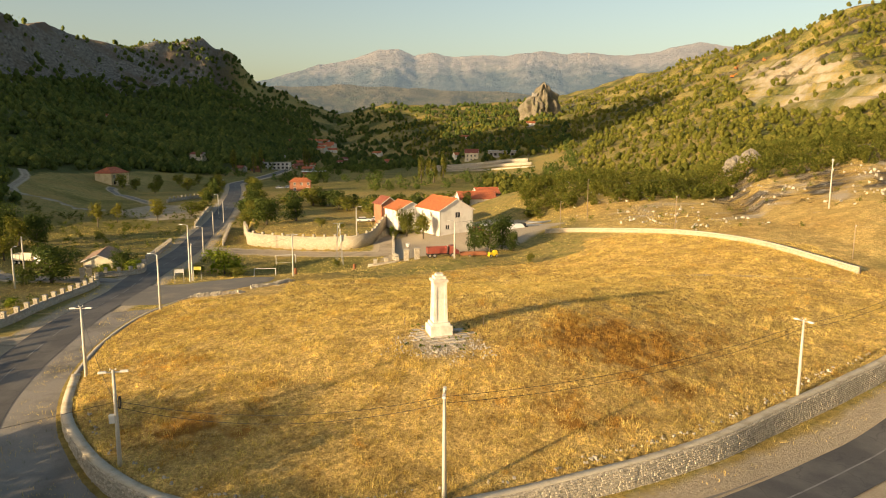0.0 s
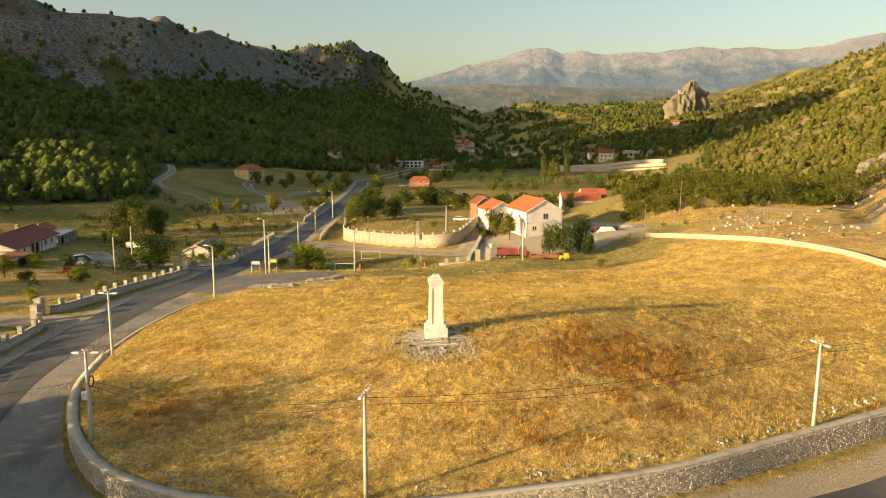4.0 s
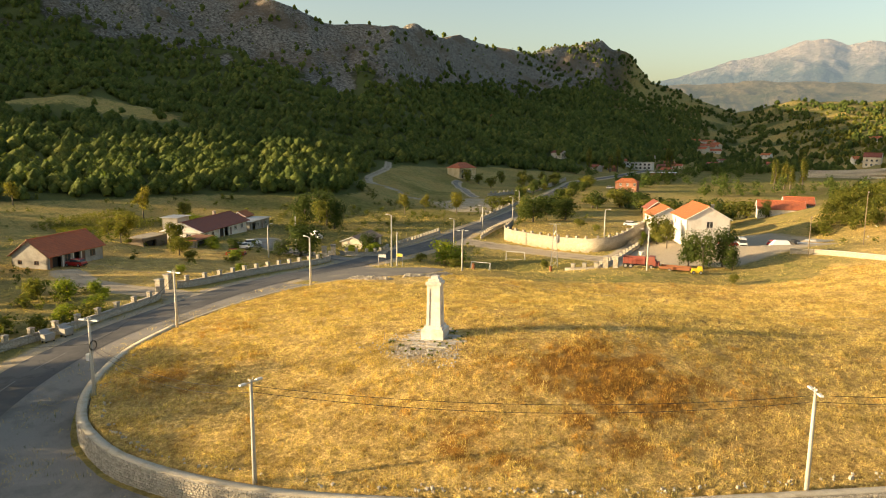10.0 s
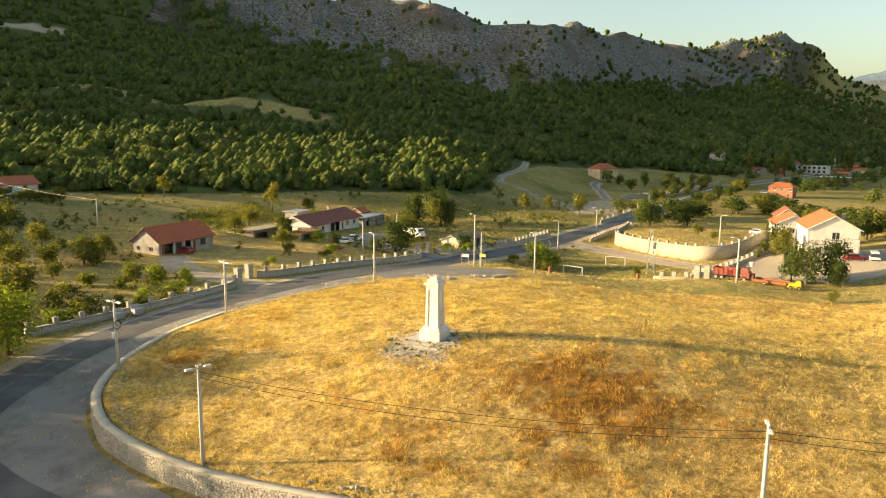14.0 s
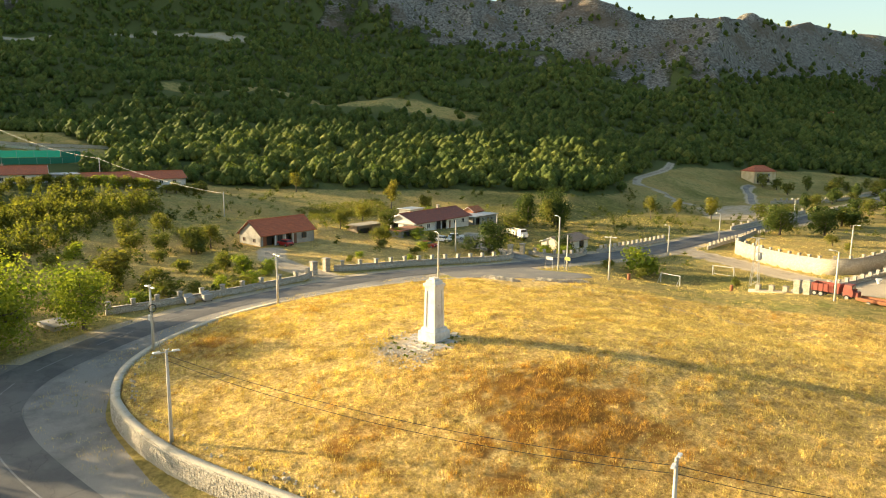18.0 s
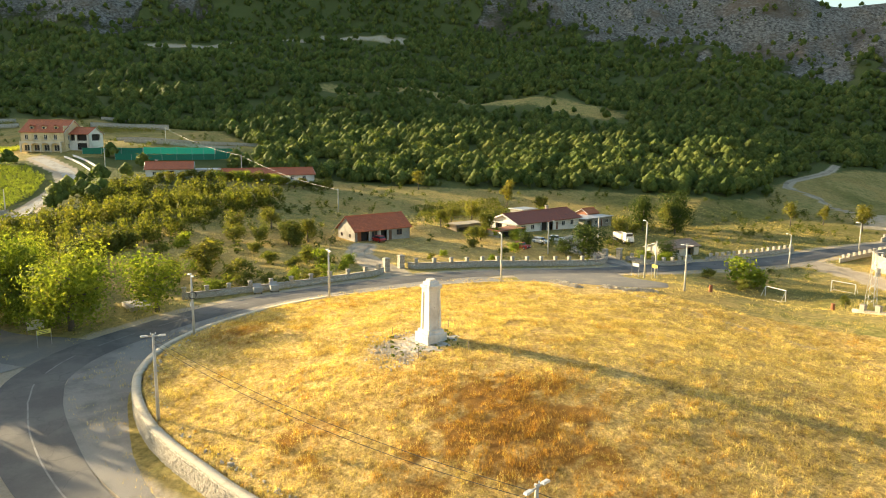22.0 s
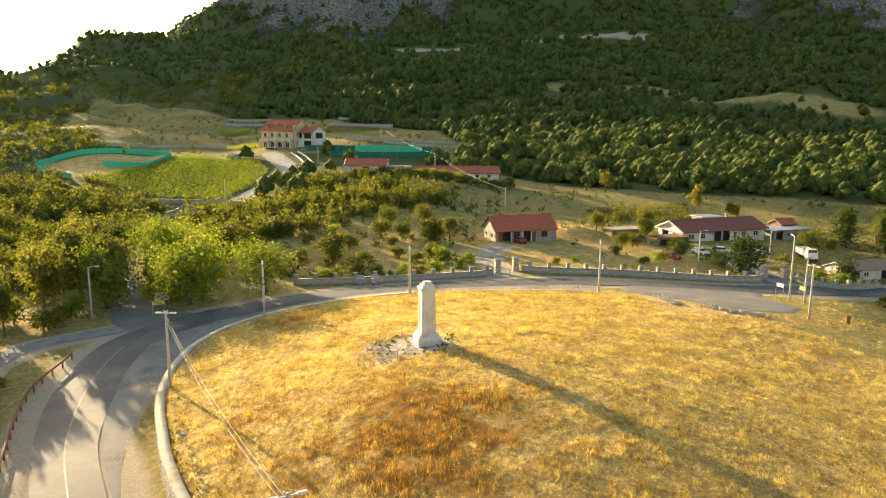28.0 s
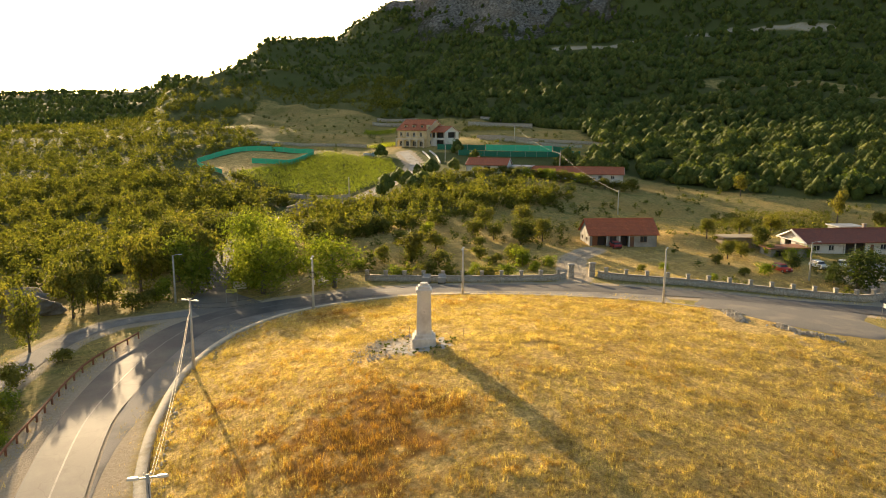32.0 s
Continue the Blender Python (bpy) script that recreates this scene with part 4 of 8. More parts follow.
ribbon("track", DRIVE_FARM, 2.2, "gravel", "gravel yard drive", .06)
ribbon("track", HILL_TRACK, .8, "track", "dirt track on the hillside", .12)
ribbon("track", DRIVE_HILL, 1.3, "gravel", "pale drive climbing to the hillside house", .1)
# gravel shoulder between the asphalt and the mound
sh = EDGE_LINE[(EDGE_LINE[:, 1] < 97) & (EDGE_LINE[:, 0] < 24)][:, :2]
d_sh = np.gradient(sh, axis=0)
n_sh = np.stack([-d_sh[:, 1], d_sh[:, 0]], 1) / np.hypot(d_sh[:, 0], d_sh[:, 1])[:, None]
inner = sh - n_sh * .35
near = np.array([ROAD_LINE[np.argmin(np.hypot(*(ROAD_LINE - p).T))] for p in inner])
gap = near - inner
gl = np.hypot(gap[:, 0], gap[:, 1])[:, None]
outer = inner + gap / gl * np.maximum(.1, gl - HALF_ROAD + .3)
taper = (.06 + .94 * gentle(22, -8, sh[:, 0]))[:, None]
inner = outer + (inner - outer) * taper
steps = np.linspace(0, 1, 6)
P = inner[:, None, :] * (1 - steps)[None, :, None] + outer[:, None, :] * steps[None, :, None]
z = ground(P[..., 0].ravel(), P[..., 1].ravel()) + np.tile((-.02, .03, .05, .06, .065, .065), len(sh))
a, b = np.meshgrid(np.arange(len(sh) - 1), np.arange(5), indexing="ij")
F = np.stack([a * 6 + b, (a + 1) * 6 + b, (a + 1) * 6 + b + 1, a * 6 + b + 1], -1).reshape(-1, 4)
tagged(part("shoulder", mesh_np("shoulder", np.column_stack([P.reshape(-1, 2), z]), F), "gravel"), "grey gravel shoulder between road and mound wall", "shoulder", kind="structure")
# paved apron at the junction
ap = [(-50, 100), (-39, 97), (-35, 102), (-29, 108), (-26.5, 113), (-27, 119), (-34, 124), (-44, 122.5), (-53, 126)]
xs, ys = np.meshgrid(np.arange(-56, -24, .8), np.arange(95, 129, .8), indexing="ij")
ok = inside(xs, ys, ap) > 0
idx = np.arange(xs.size).reshape(xs.shape)
cell = ok[:-1, :-1] & ok[1:, :-1] & ok[:-1, 1:] & ok[1:, 1:]
F = np.stack([idx[:-1, :-1], idx[1:, :-1], idx[1:, 1:], idx[:-1, 1:]], -1)[cell]
V = np.stack([xs.ravel(), ys.ravel(), ground(xs.ravel(), ys.ravel()) - .16 + .24 * gentle(.2, 1.7, inside(xs.ravel(), ys.ravel(), ap))], 1)
tagged(part("apron", mesh_np("apron", V, F), "apron"), "dusty paved apron at the road junction", "pavement", kind="structure")


# ---- distant mountains, a plain backdrop ----
def far_range(name, table, dist, base, mat_, label, seed, step=.12, rows=40, rough=28):
    b = np.arange(table[0][0], table[-1][0], step)
    t = np.array(table)
    top = 20 + dist * np.tan(np.radians(np.interp(b, t[:, 0], t[:, 1])))
    v = np.linspace(0, 1, rows)
    B, Vv = np.meshgrid(np.radians(b), v, indexing="ij")
    R = dist - (1 - Vv) * dist * .32
    x, y = -R * np.sin(B), R * np.cos(B)
    z = base + (top[:, None] - base) * Vv ** 1.35
    relief = lumps(x, y, 420, seed) * rough + lumps(x, y, 150, seed + 1) * rough * .5 + lumps(x, y, 60, seed + 2) * rough * .22
    relief = relief + rough * 3.2 * (rough_noise(x, y, 800, 6, seed) - .6)
    z = z + relief * Vv ** .5 * (1 - .75 * Vv ** 6)
    n, k = B.shape
    a, c = np.meshgrid(np.arange(n - 1), np.arange(k - 1), indexing="ij")
    F = np.stack([a * k + c, (a + 1) * k + c, (a + 1) * k + c + 1, a * k + c + 1], -1).reshape(-1, 4)
    me = mesh_np(name, np.stack([x.ravel(), y.ravel(), z.ravel()], 1), F[:, ::-1])
    me.materials.append(mat_)
    return tagged(part(name, me, "rock", smooth=True), label, "mountains", kind="structure")


def backdrop_material(name, low, high, crest, floor_z, crest_z, haze_glow, grain=.006):
    """Far ground, wooded below and bare above; a faint emission imitates miles of evening haze."""
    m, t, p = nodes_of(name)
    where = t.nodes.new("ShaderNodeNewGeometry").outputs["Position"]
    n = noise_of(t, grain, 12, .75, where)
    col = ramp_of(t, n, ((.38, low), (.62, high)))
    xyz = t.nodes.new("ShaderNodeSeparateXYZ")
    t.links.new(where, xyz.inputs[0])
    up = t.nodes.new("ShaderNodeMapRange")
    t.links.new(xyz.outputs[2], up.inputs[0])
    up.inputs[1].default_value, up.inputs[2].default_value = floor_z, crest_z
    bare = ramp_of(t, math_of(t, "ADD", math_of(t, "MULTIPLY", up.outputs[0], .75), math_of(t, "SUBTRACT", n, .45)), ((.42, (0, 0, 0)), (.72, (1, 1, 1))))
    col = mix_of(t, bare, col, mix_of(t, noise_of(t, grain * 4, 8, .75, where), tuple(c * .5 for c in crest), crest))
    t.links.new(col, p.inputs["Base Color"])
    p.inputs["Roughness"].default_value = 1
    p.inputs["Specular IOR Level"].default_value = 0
    p.inputs["Emission Color"].default_value = (*haze_glow, 1)
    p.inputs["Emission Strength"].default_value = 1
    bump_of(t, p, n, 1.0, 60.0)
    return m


# the last colour of each is emission that paints haze over the range
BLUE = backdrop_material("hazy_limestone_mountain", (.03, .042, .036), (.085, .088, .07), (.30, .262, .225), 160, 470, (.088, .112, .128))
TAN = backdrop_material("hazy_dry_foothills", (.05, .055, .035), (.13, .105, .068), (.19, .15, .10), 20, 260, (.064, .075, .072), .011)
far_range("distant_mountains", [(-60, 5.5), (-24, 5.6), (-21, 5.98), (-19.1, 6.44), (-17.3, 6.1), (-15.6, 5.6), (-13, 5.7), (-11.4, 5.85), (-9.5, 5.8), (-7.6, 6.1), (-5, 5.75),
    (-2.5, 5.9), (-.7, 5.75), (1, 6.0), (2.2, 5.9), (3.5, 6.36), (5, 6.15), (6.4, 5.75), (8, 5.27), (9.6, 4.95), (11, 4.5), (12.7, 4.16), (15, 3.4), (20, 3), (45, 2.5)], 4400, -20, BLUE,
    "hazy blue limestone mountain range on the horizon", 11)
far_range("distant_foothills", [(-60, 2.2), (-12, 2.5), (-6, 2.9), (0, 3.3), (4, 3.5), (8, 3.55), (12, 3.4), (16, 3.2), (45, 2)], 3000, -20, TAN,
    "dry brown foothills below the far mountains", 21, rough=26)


# ---- walls ----
def wall_line(name, line, height, thick, material, label, cap="cap", cap_h=.14, sink=.5, top=None, parent_kind="structure", step=1.5, face=None, over=.08):
    """A masonry wall along a line, on the ground, with a capping; top: height above the ground on its first side."""
    L = smooth_line(line, step) if len(line) > 2 else smooth_line(line, 3)
    L = L[:, :2]
    d = np.gradient(L, axis=0)
    n = np.stack([-d[:, 1], d[:, 0]], 1) / np.hypot(d[:, 0], d[:, 1])[:, None]
    zg = np.minimum(ground(*(L + n * .4).T), ground(*(L - n * .4).T))
    zt = (np.maximum(ground(*(L + n * .6).T), ground(*(L - n * .6).T)) if top is not None else zg) + (height if top is None else top)
    k = np.ones(5) / 5
    zt = np.convolve(np.pad(zt, 2, "edge"), k, "valid")
    ob = new(name)
    ob.empty_display_size = .3
    ob.location = (L[0][0], L[0][1], zg[0])
    tagged(ob, label, "wall", kind=parent_kind)
    inv = Matrix.Translation(-ob.location)

    def strip(a, lo, hi, nm, mat_):
        q = np.concatenate([np.column_stack([L - n * a, lo]), np.column_stack([L - n * a, hi]), np.column_stack([L + n * a, hi]), np.column_stack([L + n * a, lo])], 1).reshape(-1, 3)
        m = len(L)
        F = []
        for i in range(m - 1):
            for c in range(4):
                e = (c + 1) % 4
                F.append((i * 4 + c, i * 4 + e, (i + 1) * 4 + e, (i + 1) * 4 + c))
        F += [(3, 2, 1, 0), (m * 4 - 4, m * 4 - 3, m * 4 - 2, m * 4 - 1)]
        me = mesh_np(nm, q - np.array(ob.location), np.array(F))
        return part(nm, me, mat_, ob)

    strip(thick / 2, zg - sink, zt - cap_h, "masonry", material)
    if cap:
        strip(thick / 2 + over, zt - cap_h, zt, "capping", cap)
    return ob, L, n, zg, zt


def face_stones(ob, L, n, zg, zt, thick, side, seed, size=.3, near=None):
    """Rough facing stones set proud of a wall's outer face."""
    r = random.Random(seed)
    s = Shape()
    single = 0
    o = ob.location
    for i in range(len(L) - 1):
        a, b = Vector((*L[i], 0)), Vector((*L[i + 1], 0))
        ln = (b - a).length
        h = (zt[i] - .16) - (zg[i] - .1)
        rows = max(1, int(h / (size * .72)))
        for k in range(rows):
            x = r.uniform(0, .2)
            while x < ln:
                w = size * r.uniform(.7, 1.5)
                p = a.lerp(b, min(1, (x + w / 2) / ln))
                zz = zg[i] - .1 + (k + .5) * h / rows
                nn = Vector((*n[i], 0)) * side
                t = (b - a).normalized()
                c = p + nn * (thick / 2 + .0) - o + Vector((0, 0, zz - 0))
                c.z = zz - o.z
                hw, hh, dp = w * .47, h / rows * r.uniform(.40, .48), r.uniform(.03, .09)
                j = [r.uniform(.7, 1.0) for _ in range(8)]
                base = [c + t * (-hw) + Vector((0, 0, -hh)), c + t * hw + Vector((0, 0, -hh)), c + t * hw + Vector((0, 0, hh)), c + t * (-hw) + Vector((0, 0, hh))]
                topv = [c + (q - c) * j[m_] * .86 + nn * dp for m_, q in enumerate(base)]
                shell = [(0, 1, 5, 4), (1, 2, 6, 5), (2, 3, 7, 6), (3, 0, 4, 7), (4, 5, 6, 7)]
                if -7 < p.x < 9 and single < 300:
                    part("stone", Shape().add(base + topv, shell), "stone", ob)
                    single += 1
                else:
                    s.add(base + topv, shell)
                x += w
    tagged(part("facing_stones", s, "stone", ob), kind="stuff")


mound_edge = EDGE[6:, :2].copy()
edge_run = np.gradient(mound_edge, axis=0)
mound_edge += .13 * np.stack([-edge_run[:, 1], edge_run[:, 0]], 1) / np.hypot(edge_run[:, 0], edge_run[:, 1])[:, None]
wall_data = wall_line("mound_wall", mound_edge, 2, .82, "rubble", "curved pale rubble retaining wall round the grassy mound", cap="wall_top", top=.06, cap_h=.05, over=-.02)
face_stones(*wall_data, .82, -1, 5, .27)
wall_line("kerb", EDGE[2:7, :2], .2, .4, "cap", "low cement kerb along the foot of the mound", cap=None, top=.14)


def pillar_wall(name, line, height, label, gap, material="rubble", pillar=(.55, .75), thick=.4, cap_top=True, group="roadside walls", offset=1.5):
    """A low stone wall with square capped pillars standing on it."""
    ob, L, n, zg, zt = wall_line(name, line, height, thick, material, label, "cap", .1)
    tagged(ob, group=group)
    run = np.concatenate([[0], np.cumsum(np.hypot(*np.diff(L, axis=0).T))])
    s = offset
    shaft = Shape().box(0, 0, 0, pillar[0], pillar[0], pillar[1]).mesh("pillar")
    capm = Shape().box(0, 0, 0, pillar[0] + .14, pillar[0] + .14, .1).box(0, 0, .1, pillar[0] + .02, pillar[0] + .02, .07, 0, .4).mesh("pillar_cap")
    shaft.materials.append(M[material]), capm.materials.append(M["cap"])
    while s < run[-1]:
        x, y, z = np.interp(s, run, L[:, 0]), np.interp(s, run, L[:, 1]), np.interp(s, run, zt)
        i = min(np.searchsorted(run, s), len(L) - 1)
        yaw = math.degrees(math.atan2(n[i][1], n[i][0]))
        p = part("pillar", shaft, material, ob)
        p.matrix_basis = Matrix.Translation(-ob.location) @ pose(x, y, z - .06, 0, 0, yaw)
        c = part("pillar_cap", capm, "cap", p)
        c.matrix_basis = pose(0, 0, pillar[1])
        s += gap
    return ob


GATE_WALL = [(-57.2, 84.8), (-56.2, 86.5), (-56.3, 92.5), (-57.6, 100), (-59.0, 110), (-60.4, 120), (-61.8, 126.5), (-64.5, 130)]
SOUTH_WALL = [(-54.5, 79.5), (-52.4, 77.5), (-50.4, 70), (-49, 62), (-48, 54), (-47.6, 47)]
YARD_WALL = [(-66.5, 136), (-62.5, 137.8), (-60.6, 141), (-61.4, 146), (-64, 151)]
FIELD_WALL = [(-65.5, 156), (-68.5, 171), (-71, 186)]
pillar_wall("gate_wall", GATE_WALL, 1.15, "pale stone roadside wall with square capped pillars", 3.3)
pillar_wall("south_wall", SOUTH_WALL, 1.0, "low stone roadside wall with square pillars beside the bins", 3.2)
pillar_wall("yard_wall", YARD_WALL, 1.0, "short curved stone wall with pillars beside the farm drive", 2.3)
pillar_wall("field_wall", FIELD_WALL, .9, "stone wall with close-set pillars along the road", 2.0)
pillar_wall("bridge_wall", [(-57.5, 186), (-60, 197), (-66, 222)], .9, "stone wall with pillars beside the road down the valley", 2.2)
pillar_wall("valley_wall", [(-77, 222), (-84, 250), (-92, 285)], 1.2, "pale stone wall along the road down the valley", 6)
pillar_wall("valley_wall", [(-134, 440), (-118, 376), (-109, 330), (-112, 312), (-115, 299)], 1.4, "pale garden wall with many pillars below the hillside house", 3)
pillar_wall("terrace_wall", [(-57, 205), (-53.5, 195), (-51, 188.2), (-44, 185), (-36, 182.2), (-28, 179.6), (-22.6, 178), (-18.6, 181.5), (-17.4, 190), (-15.5, 200)], 3.4,
            "tall cream masonry terrace wall with a row of pillars", 3.0, "pale_rubble", (.5, .5), .5)
pillar_wall("drive_wall", [(-9.2, 144.5), (-10.6, 152), (-11.4, 164), (-12.6, 180), (-13.4, 196)], .8, "low stone drive wall with square pillars", 3.2)
pillar_wall("yard_edge_wall", [(-15, 141.4), (-12, 142), (-10, 142.5), (-8.2, 142.8)], .5, "row of squat stone pillars along the yard edge", 2.2, pillar=(.7, .8))
wall_line("dry_stone_wall", [(22.6, 158.4), (29, 157), (36.5, 152), (43, 146), (48, 139.5), (55, 126.5), (59.5, 114.5), (62.7, 106.5)], .95, .7, "pale_rubble", "pale dry-stone wall curving across the grass", cap="stone", cap_h=.12, over=.02)


def gate_pier(x, y, yaw=0):
    t = thing("gate_pier", x, y, None, yaw, "tall square stone gate pier with a flat cap", "pier", "gate piers")
    part("shaft", Shape().box(0, 0, -.3, .95, .95, 2.5), "rubble", t)
    part("cap", Shape().box(0, 0, 2.2, 1.15, 1.15, .14).box(0, 0, 2.34, .9, .9, .1, 0, .6), "cap", t)


gate_pier(-57.9, 83.7, 10)
gate_pier(-55.6, 80.4, 10)
gate_pier(-66.8, 131, 30)
gate_pier(-67.6, 135, 30)
gate_pier(-7.4, 142.8, 10)
gate_pier(-5.2, 141.9, 10)


def rubble_bank(line, seed, label, n=260, wide=1.5, high=.9):
    r = random.Random(seed)
    s = Shape()
    L = smooth_line(line, .5)
    x0, y0 = L[0]
    z0 = gz(x0, y0)
    for _ in range(n):
        x, y = L[r.randrange(len(L))]
        dx, dy = r.gauss(0, wide * .4), r.gauss(0, wide * .4)
        h = max(0, high * (1 - math.hypot(dx, dy) / wide)) * r.random() * .7
        s.stone(r, x + dx - x0, y + dy - y0, gz(x + dx, y + dy) - z0 + h, r.uniform(.1, .3))
    ob = part("stone_bank", s, "stone")
    ob.location = (x0, y0, z0)
    tagged(ob, label, "stone bank", kind="stuff")


rubble_bank([(-36, 102.5), (-33.5, 103), (-30, 103.2)], 1, "bank of loose grey stones at the junction", 420, 1.1, .7)
rubble_bank([(-29, 107.5), (-26.5, 109), (-24.6, 112.5)], 2, "low heap of loose grey stones at the junction", 420, 1.1, .7)
rubble_bank([(-30.2, 57.6), (-23.6, 50), (-13.6, 44.8), (0, 46.2), (11, 50.8), (22, 57), (33, 65.6), (47, 76.2)], 3, "small loose stones along the top of the retaining wall", 170, .55, .05)
# guardrail above the lower lane
rail = thing("guardrail", -13, 28.6, None, 0, "rusty timber-and-steel guardrail on the outer bend", "guardrail")
RL = smooth_line([(-13.5, 28.6), (-4, 29.6), (3, 32), (11, 35.8), (20, 40.2), (30, 47)], 2.2)
for x, y in RL:
    part("post", Shape().box(x - rail.location.x, y - rail.location.y, gz(x, y) - rail.location.z - .2, .14, .14, 1.1), "rust", rail)
part("beam", Shape().tube([(x - rail.location.x, y - rail.location.y, gz(x, y) - rail.location.z + .78) for x, y in RL], .12, 6), "rust", rail)


# ---- poles and wires ----
def pole(x, y, h, kind, label, yaw=0, z=None):
    """A tapered pole; kind: tee (two lamp heads), arm (one head on a short arm), plain, wood, cross."""
    name = {"tee": "street_lamp", "arm": "street_lamp"}.get(kind, "utility_pole")
    t = thing(name, x, y, z, yaw, label, "street lamp" if name == "street_lamp" else "utility pole", "poles along the road")
    m = "wood" if kind == "wood" else "concrete"
    r = .085 if kind == "wood" else .15
    part("shaft", Shape().tube([(0, 0, -.4), (0, 0, h * .5), (0, 0, h)], [r * 1.15, r * .92, r * .68], 10), m, t, smooth=True)
    if kind == "tee":
        part("crossarm", Shape().box(0, 0, h - .22, 1.25, .09, .09), "metal", t)
        for s in (-1, 1):
            part("lamp_head", Shape().box(s * .72, 0, h - .17, .62, .24, .1, 0, .8).box(s * .72, 0, h - .21, .5, .2, .04), "lamp", t, "pale grey lamp head")
        for k in (-.18, .18):
            part("insulator", Shape().tube([(k, 0, h), (k, 0, h + .12)], [.05, .035], 6), "lamp", t)
    elif kind == "arm":
        part("bracket", Shape().tube([(0, 0, h - .1), (.45, 0, h + .12), (.9, 0, h + .16)], .04, 6), "metal", t)
        part("lamp_head", Shape().box(1.15, 0, h + .1, .62, .24, .1, 0, .75), "lamp", t, "pale grey lamp head")
    elif kind == "cross":
        part("crossarm", Shape().box(0, 0, h - .5, 2.6, .1, .12), "metal", t)
        for k in (-1.15, 0, 1.15):
            part("insulator", Shape().tube([(k, 0, h - .38), (k, 0, h - .1)], [.07, .05], 6), "lamp", t)
    else:
        part("insulator", Shape().tube([(.12, 0, h - .3), (.12, 0, h - .1)], [.05, .04], 6), "lamp", t)
    return t


P1 = pole(-23.2, 48.6, 7.2, "tee", "pale concrete lamp post with a coiled cable and meter box", 15)
part("meter_box", Shape().box(-.3, 0, 3.3, .38, .3, .62), "frame_white", P1, "white meter box")
ring = [(.28 + 0 * k, .42 * math.cos(k * .524), 4.75 + .42 * math.sin(k * .524)) for k in range(13)]
part("cable_coil", Shape().tube(ring, .055, 6), "wire", P1, "coil of black cable")
P2 = pole(-34.4, 66.6, 6.9, "tee", "pale concrete lamp post with twin lamp heads", 5)
pole(-38.0, 94.3, 7.5, "arm", "pale concrete street lamp beside the road", 170)
P4 = pole(-45.0, 125.7, 10.2, "arm", "tall tapered street lamp at the junction", 175)
P5 = pole(-45.5, 128.3, 6.9, "plain", "plain concrete utility pole behind the street lamp")
P6 = pole(-25.2, 119.0, 7.2, "tee", "thin concrete lamp post at the edge of the grass", 25)
P7 = pole(2.2, 136.3, 7.2, "arm", "concrete street lamp beside the parked tipper", 190)
pole(-22.6, 186.6, 7.0, "arm", "street lamp on the walled terrace", 0)
P0 = pole(.1, 45.5, 7.6, "tee", "pale concrete lamp post behind the mound wall", 88)
PR = pole(33.4, 64.7, 7.6, "tee", "pale concrete lamp post beside the mound wall", 118)
PB = pole(25.7, 156.8, 7.2, "wood", "thin pale utility pole on the dry slope")
PA = pole(34.0, 169, 10.2, "wood", "tall thin utility pole on the dry slope")
pole(46.2, 142.3, 7.5, "wood", "thin utility pole behind the dry-stone wall")
PD = pole(79.6, 148, 10.2, "cross", "utility pole with a crossarm on the rocky slope", 70)
pole(66, 114.3, 5.6, "wood", "short utility pole near the end of the dry-stone wall")
pole(-30.5, 22.5, 7.4, "arm", "concrete street lamp at the side road", 100)
PH = pole(-133.2, 87.2, 6.6, "plain", "concrete utility pole behind the red-roofed cottage")
PV = pole(-156.2, 1.8, 6.5, "plain", "concrete utility pole at the corner of the vineyard")
PW = pole(-148.3, -12.1, 6.5, "wood", "thin utility pole below the vineyard")
PX = pole(-111.1, -5.7, 6.5, "wood", "thin utility pole among the scrub")
PF = pole(-73.5, 121, 7.0, "arm", "street lamp in the farmyard", 90)
PG = pole(-82, 138.5, 7.0, "plain", "concrete utility pole in the farmyard")
for x, y in ((-58, 172), (-64, 199), (-73, 238), (-82, 262)):
    pole(x, y, 7.2, "arm", "concrete street lamp beside the valley road", 180)
PN, PM, PK = [pole(x, y, 7, "plain", "concrete utility pole near the green nets") for x, y in ((-205, 22), (-198, 66), (-262, 40))]
PS = pole(104, 158, 9, "wood", "thin utility pole high on the rocky slope")


def wire(a, b, sag, label="sagging black overhead cable", rad=.02, za=0, zb=0, material="wire"):
    """A cable between two poles, hung from the first's shaft."""
    def top(t):
        h = max(v.co.z for v in t.children[0].data.vertices)
        return t.matrix_world.translation + Vector((0, 0, h))
    p, q = top(a) + Vector((0, 0, za)), top(b) + Vector((0, 0, zb))
    pts = [p.lerp(q, k / 24) - Vector((0, 0, 4 * sag * (k / 24) * (1 - k / 24))) - p for k in range(25)]
    ob = part("overhead_cable", Shape().tube(pts, rad, 5), material)
    ob.location = p
    tagged(ob, label, "cable", "overhead cables")


for a, b, s in ((PR, P0, 1.0), (P0, P1, 1.2)):
    wire(a, b, s, za=-.3, zb=-.3)
    wire(a, b, s * 1.15, za=-.75, zb=-.75)
far_pole = pole(62, 87.5, 7.4, "tee", "pale concrete lamp post beside the mound wall", 35)
wire(far_pole, PR, 1.0, za=-.3, zb=-.3)
wire(far_pole, PR, 1.15, za=-.75, zb=-.75)
wire(PH, PM, 1.2, "pale bundled cable sagging up the slope", .03, -.3, -.3, "metal")
wire(PM, PK, 1.4, "pale bundled cable sagging up the slope", .03, -.3, -.3, "metal")
wire(PM, PN, .8, rad=.016, za=-.4, zb=-.4)
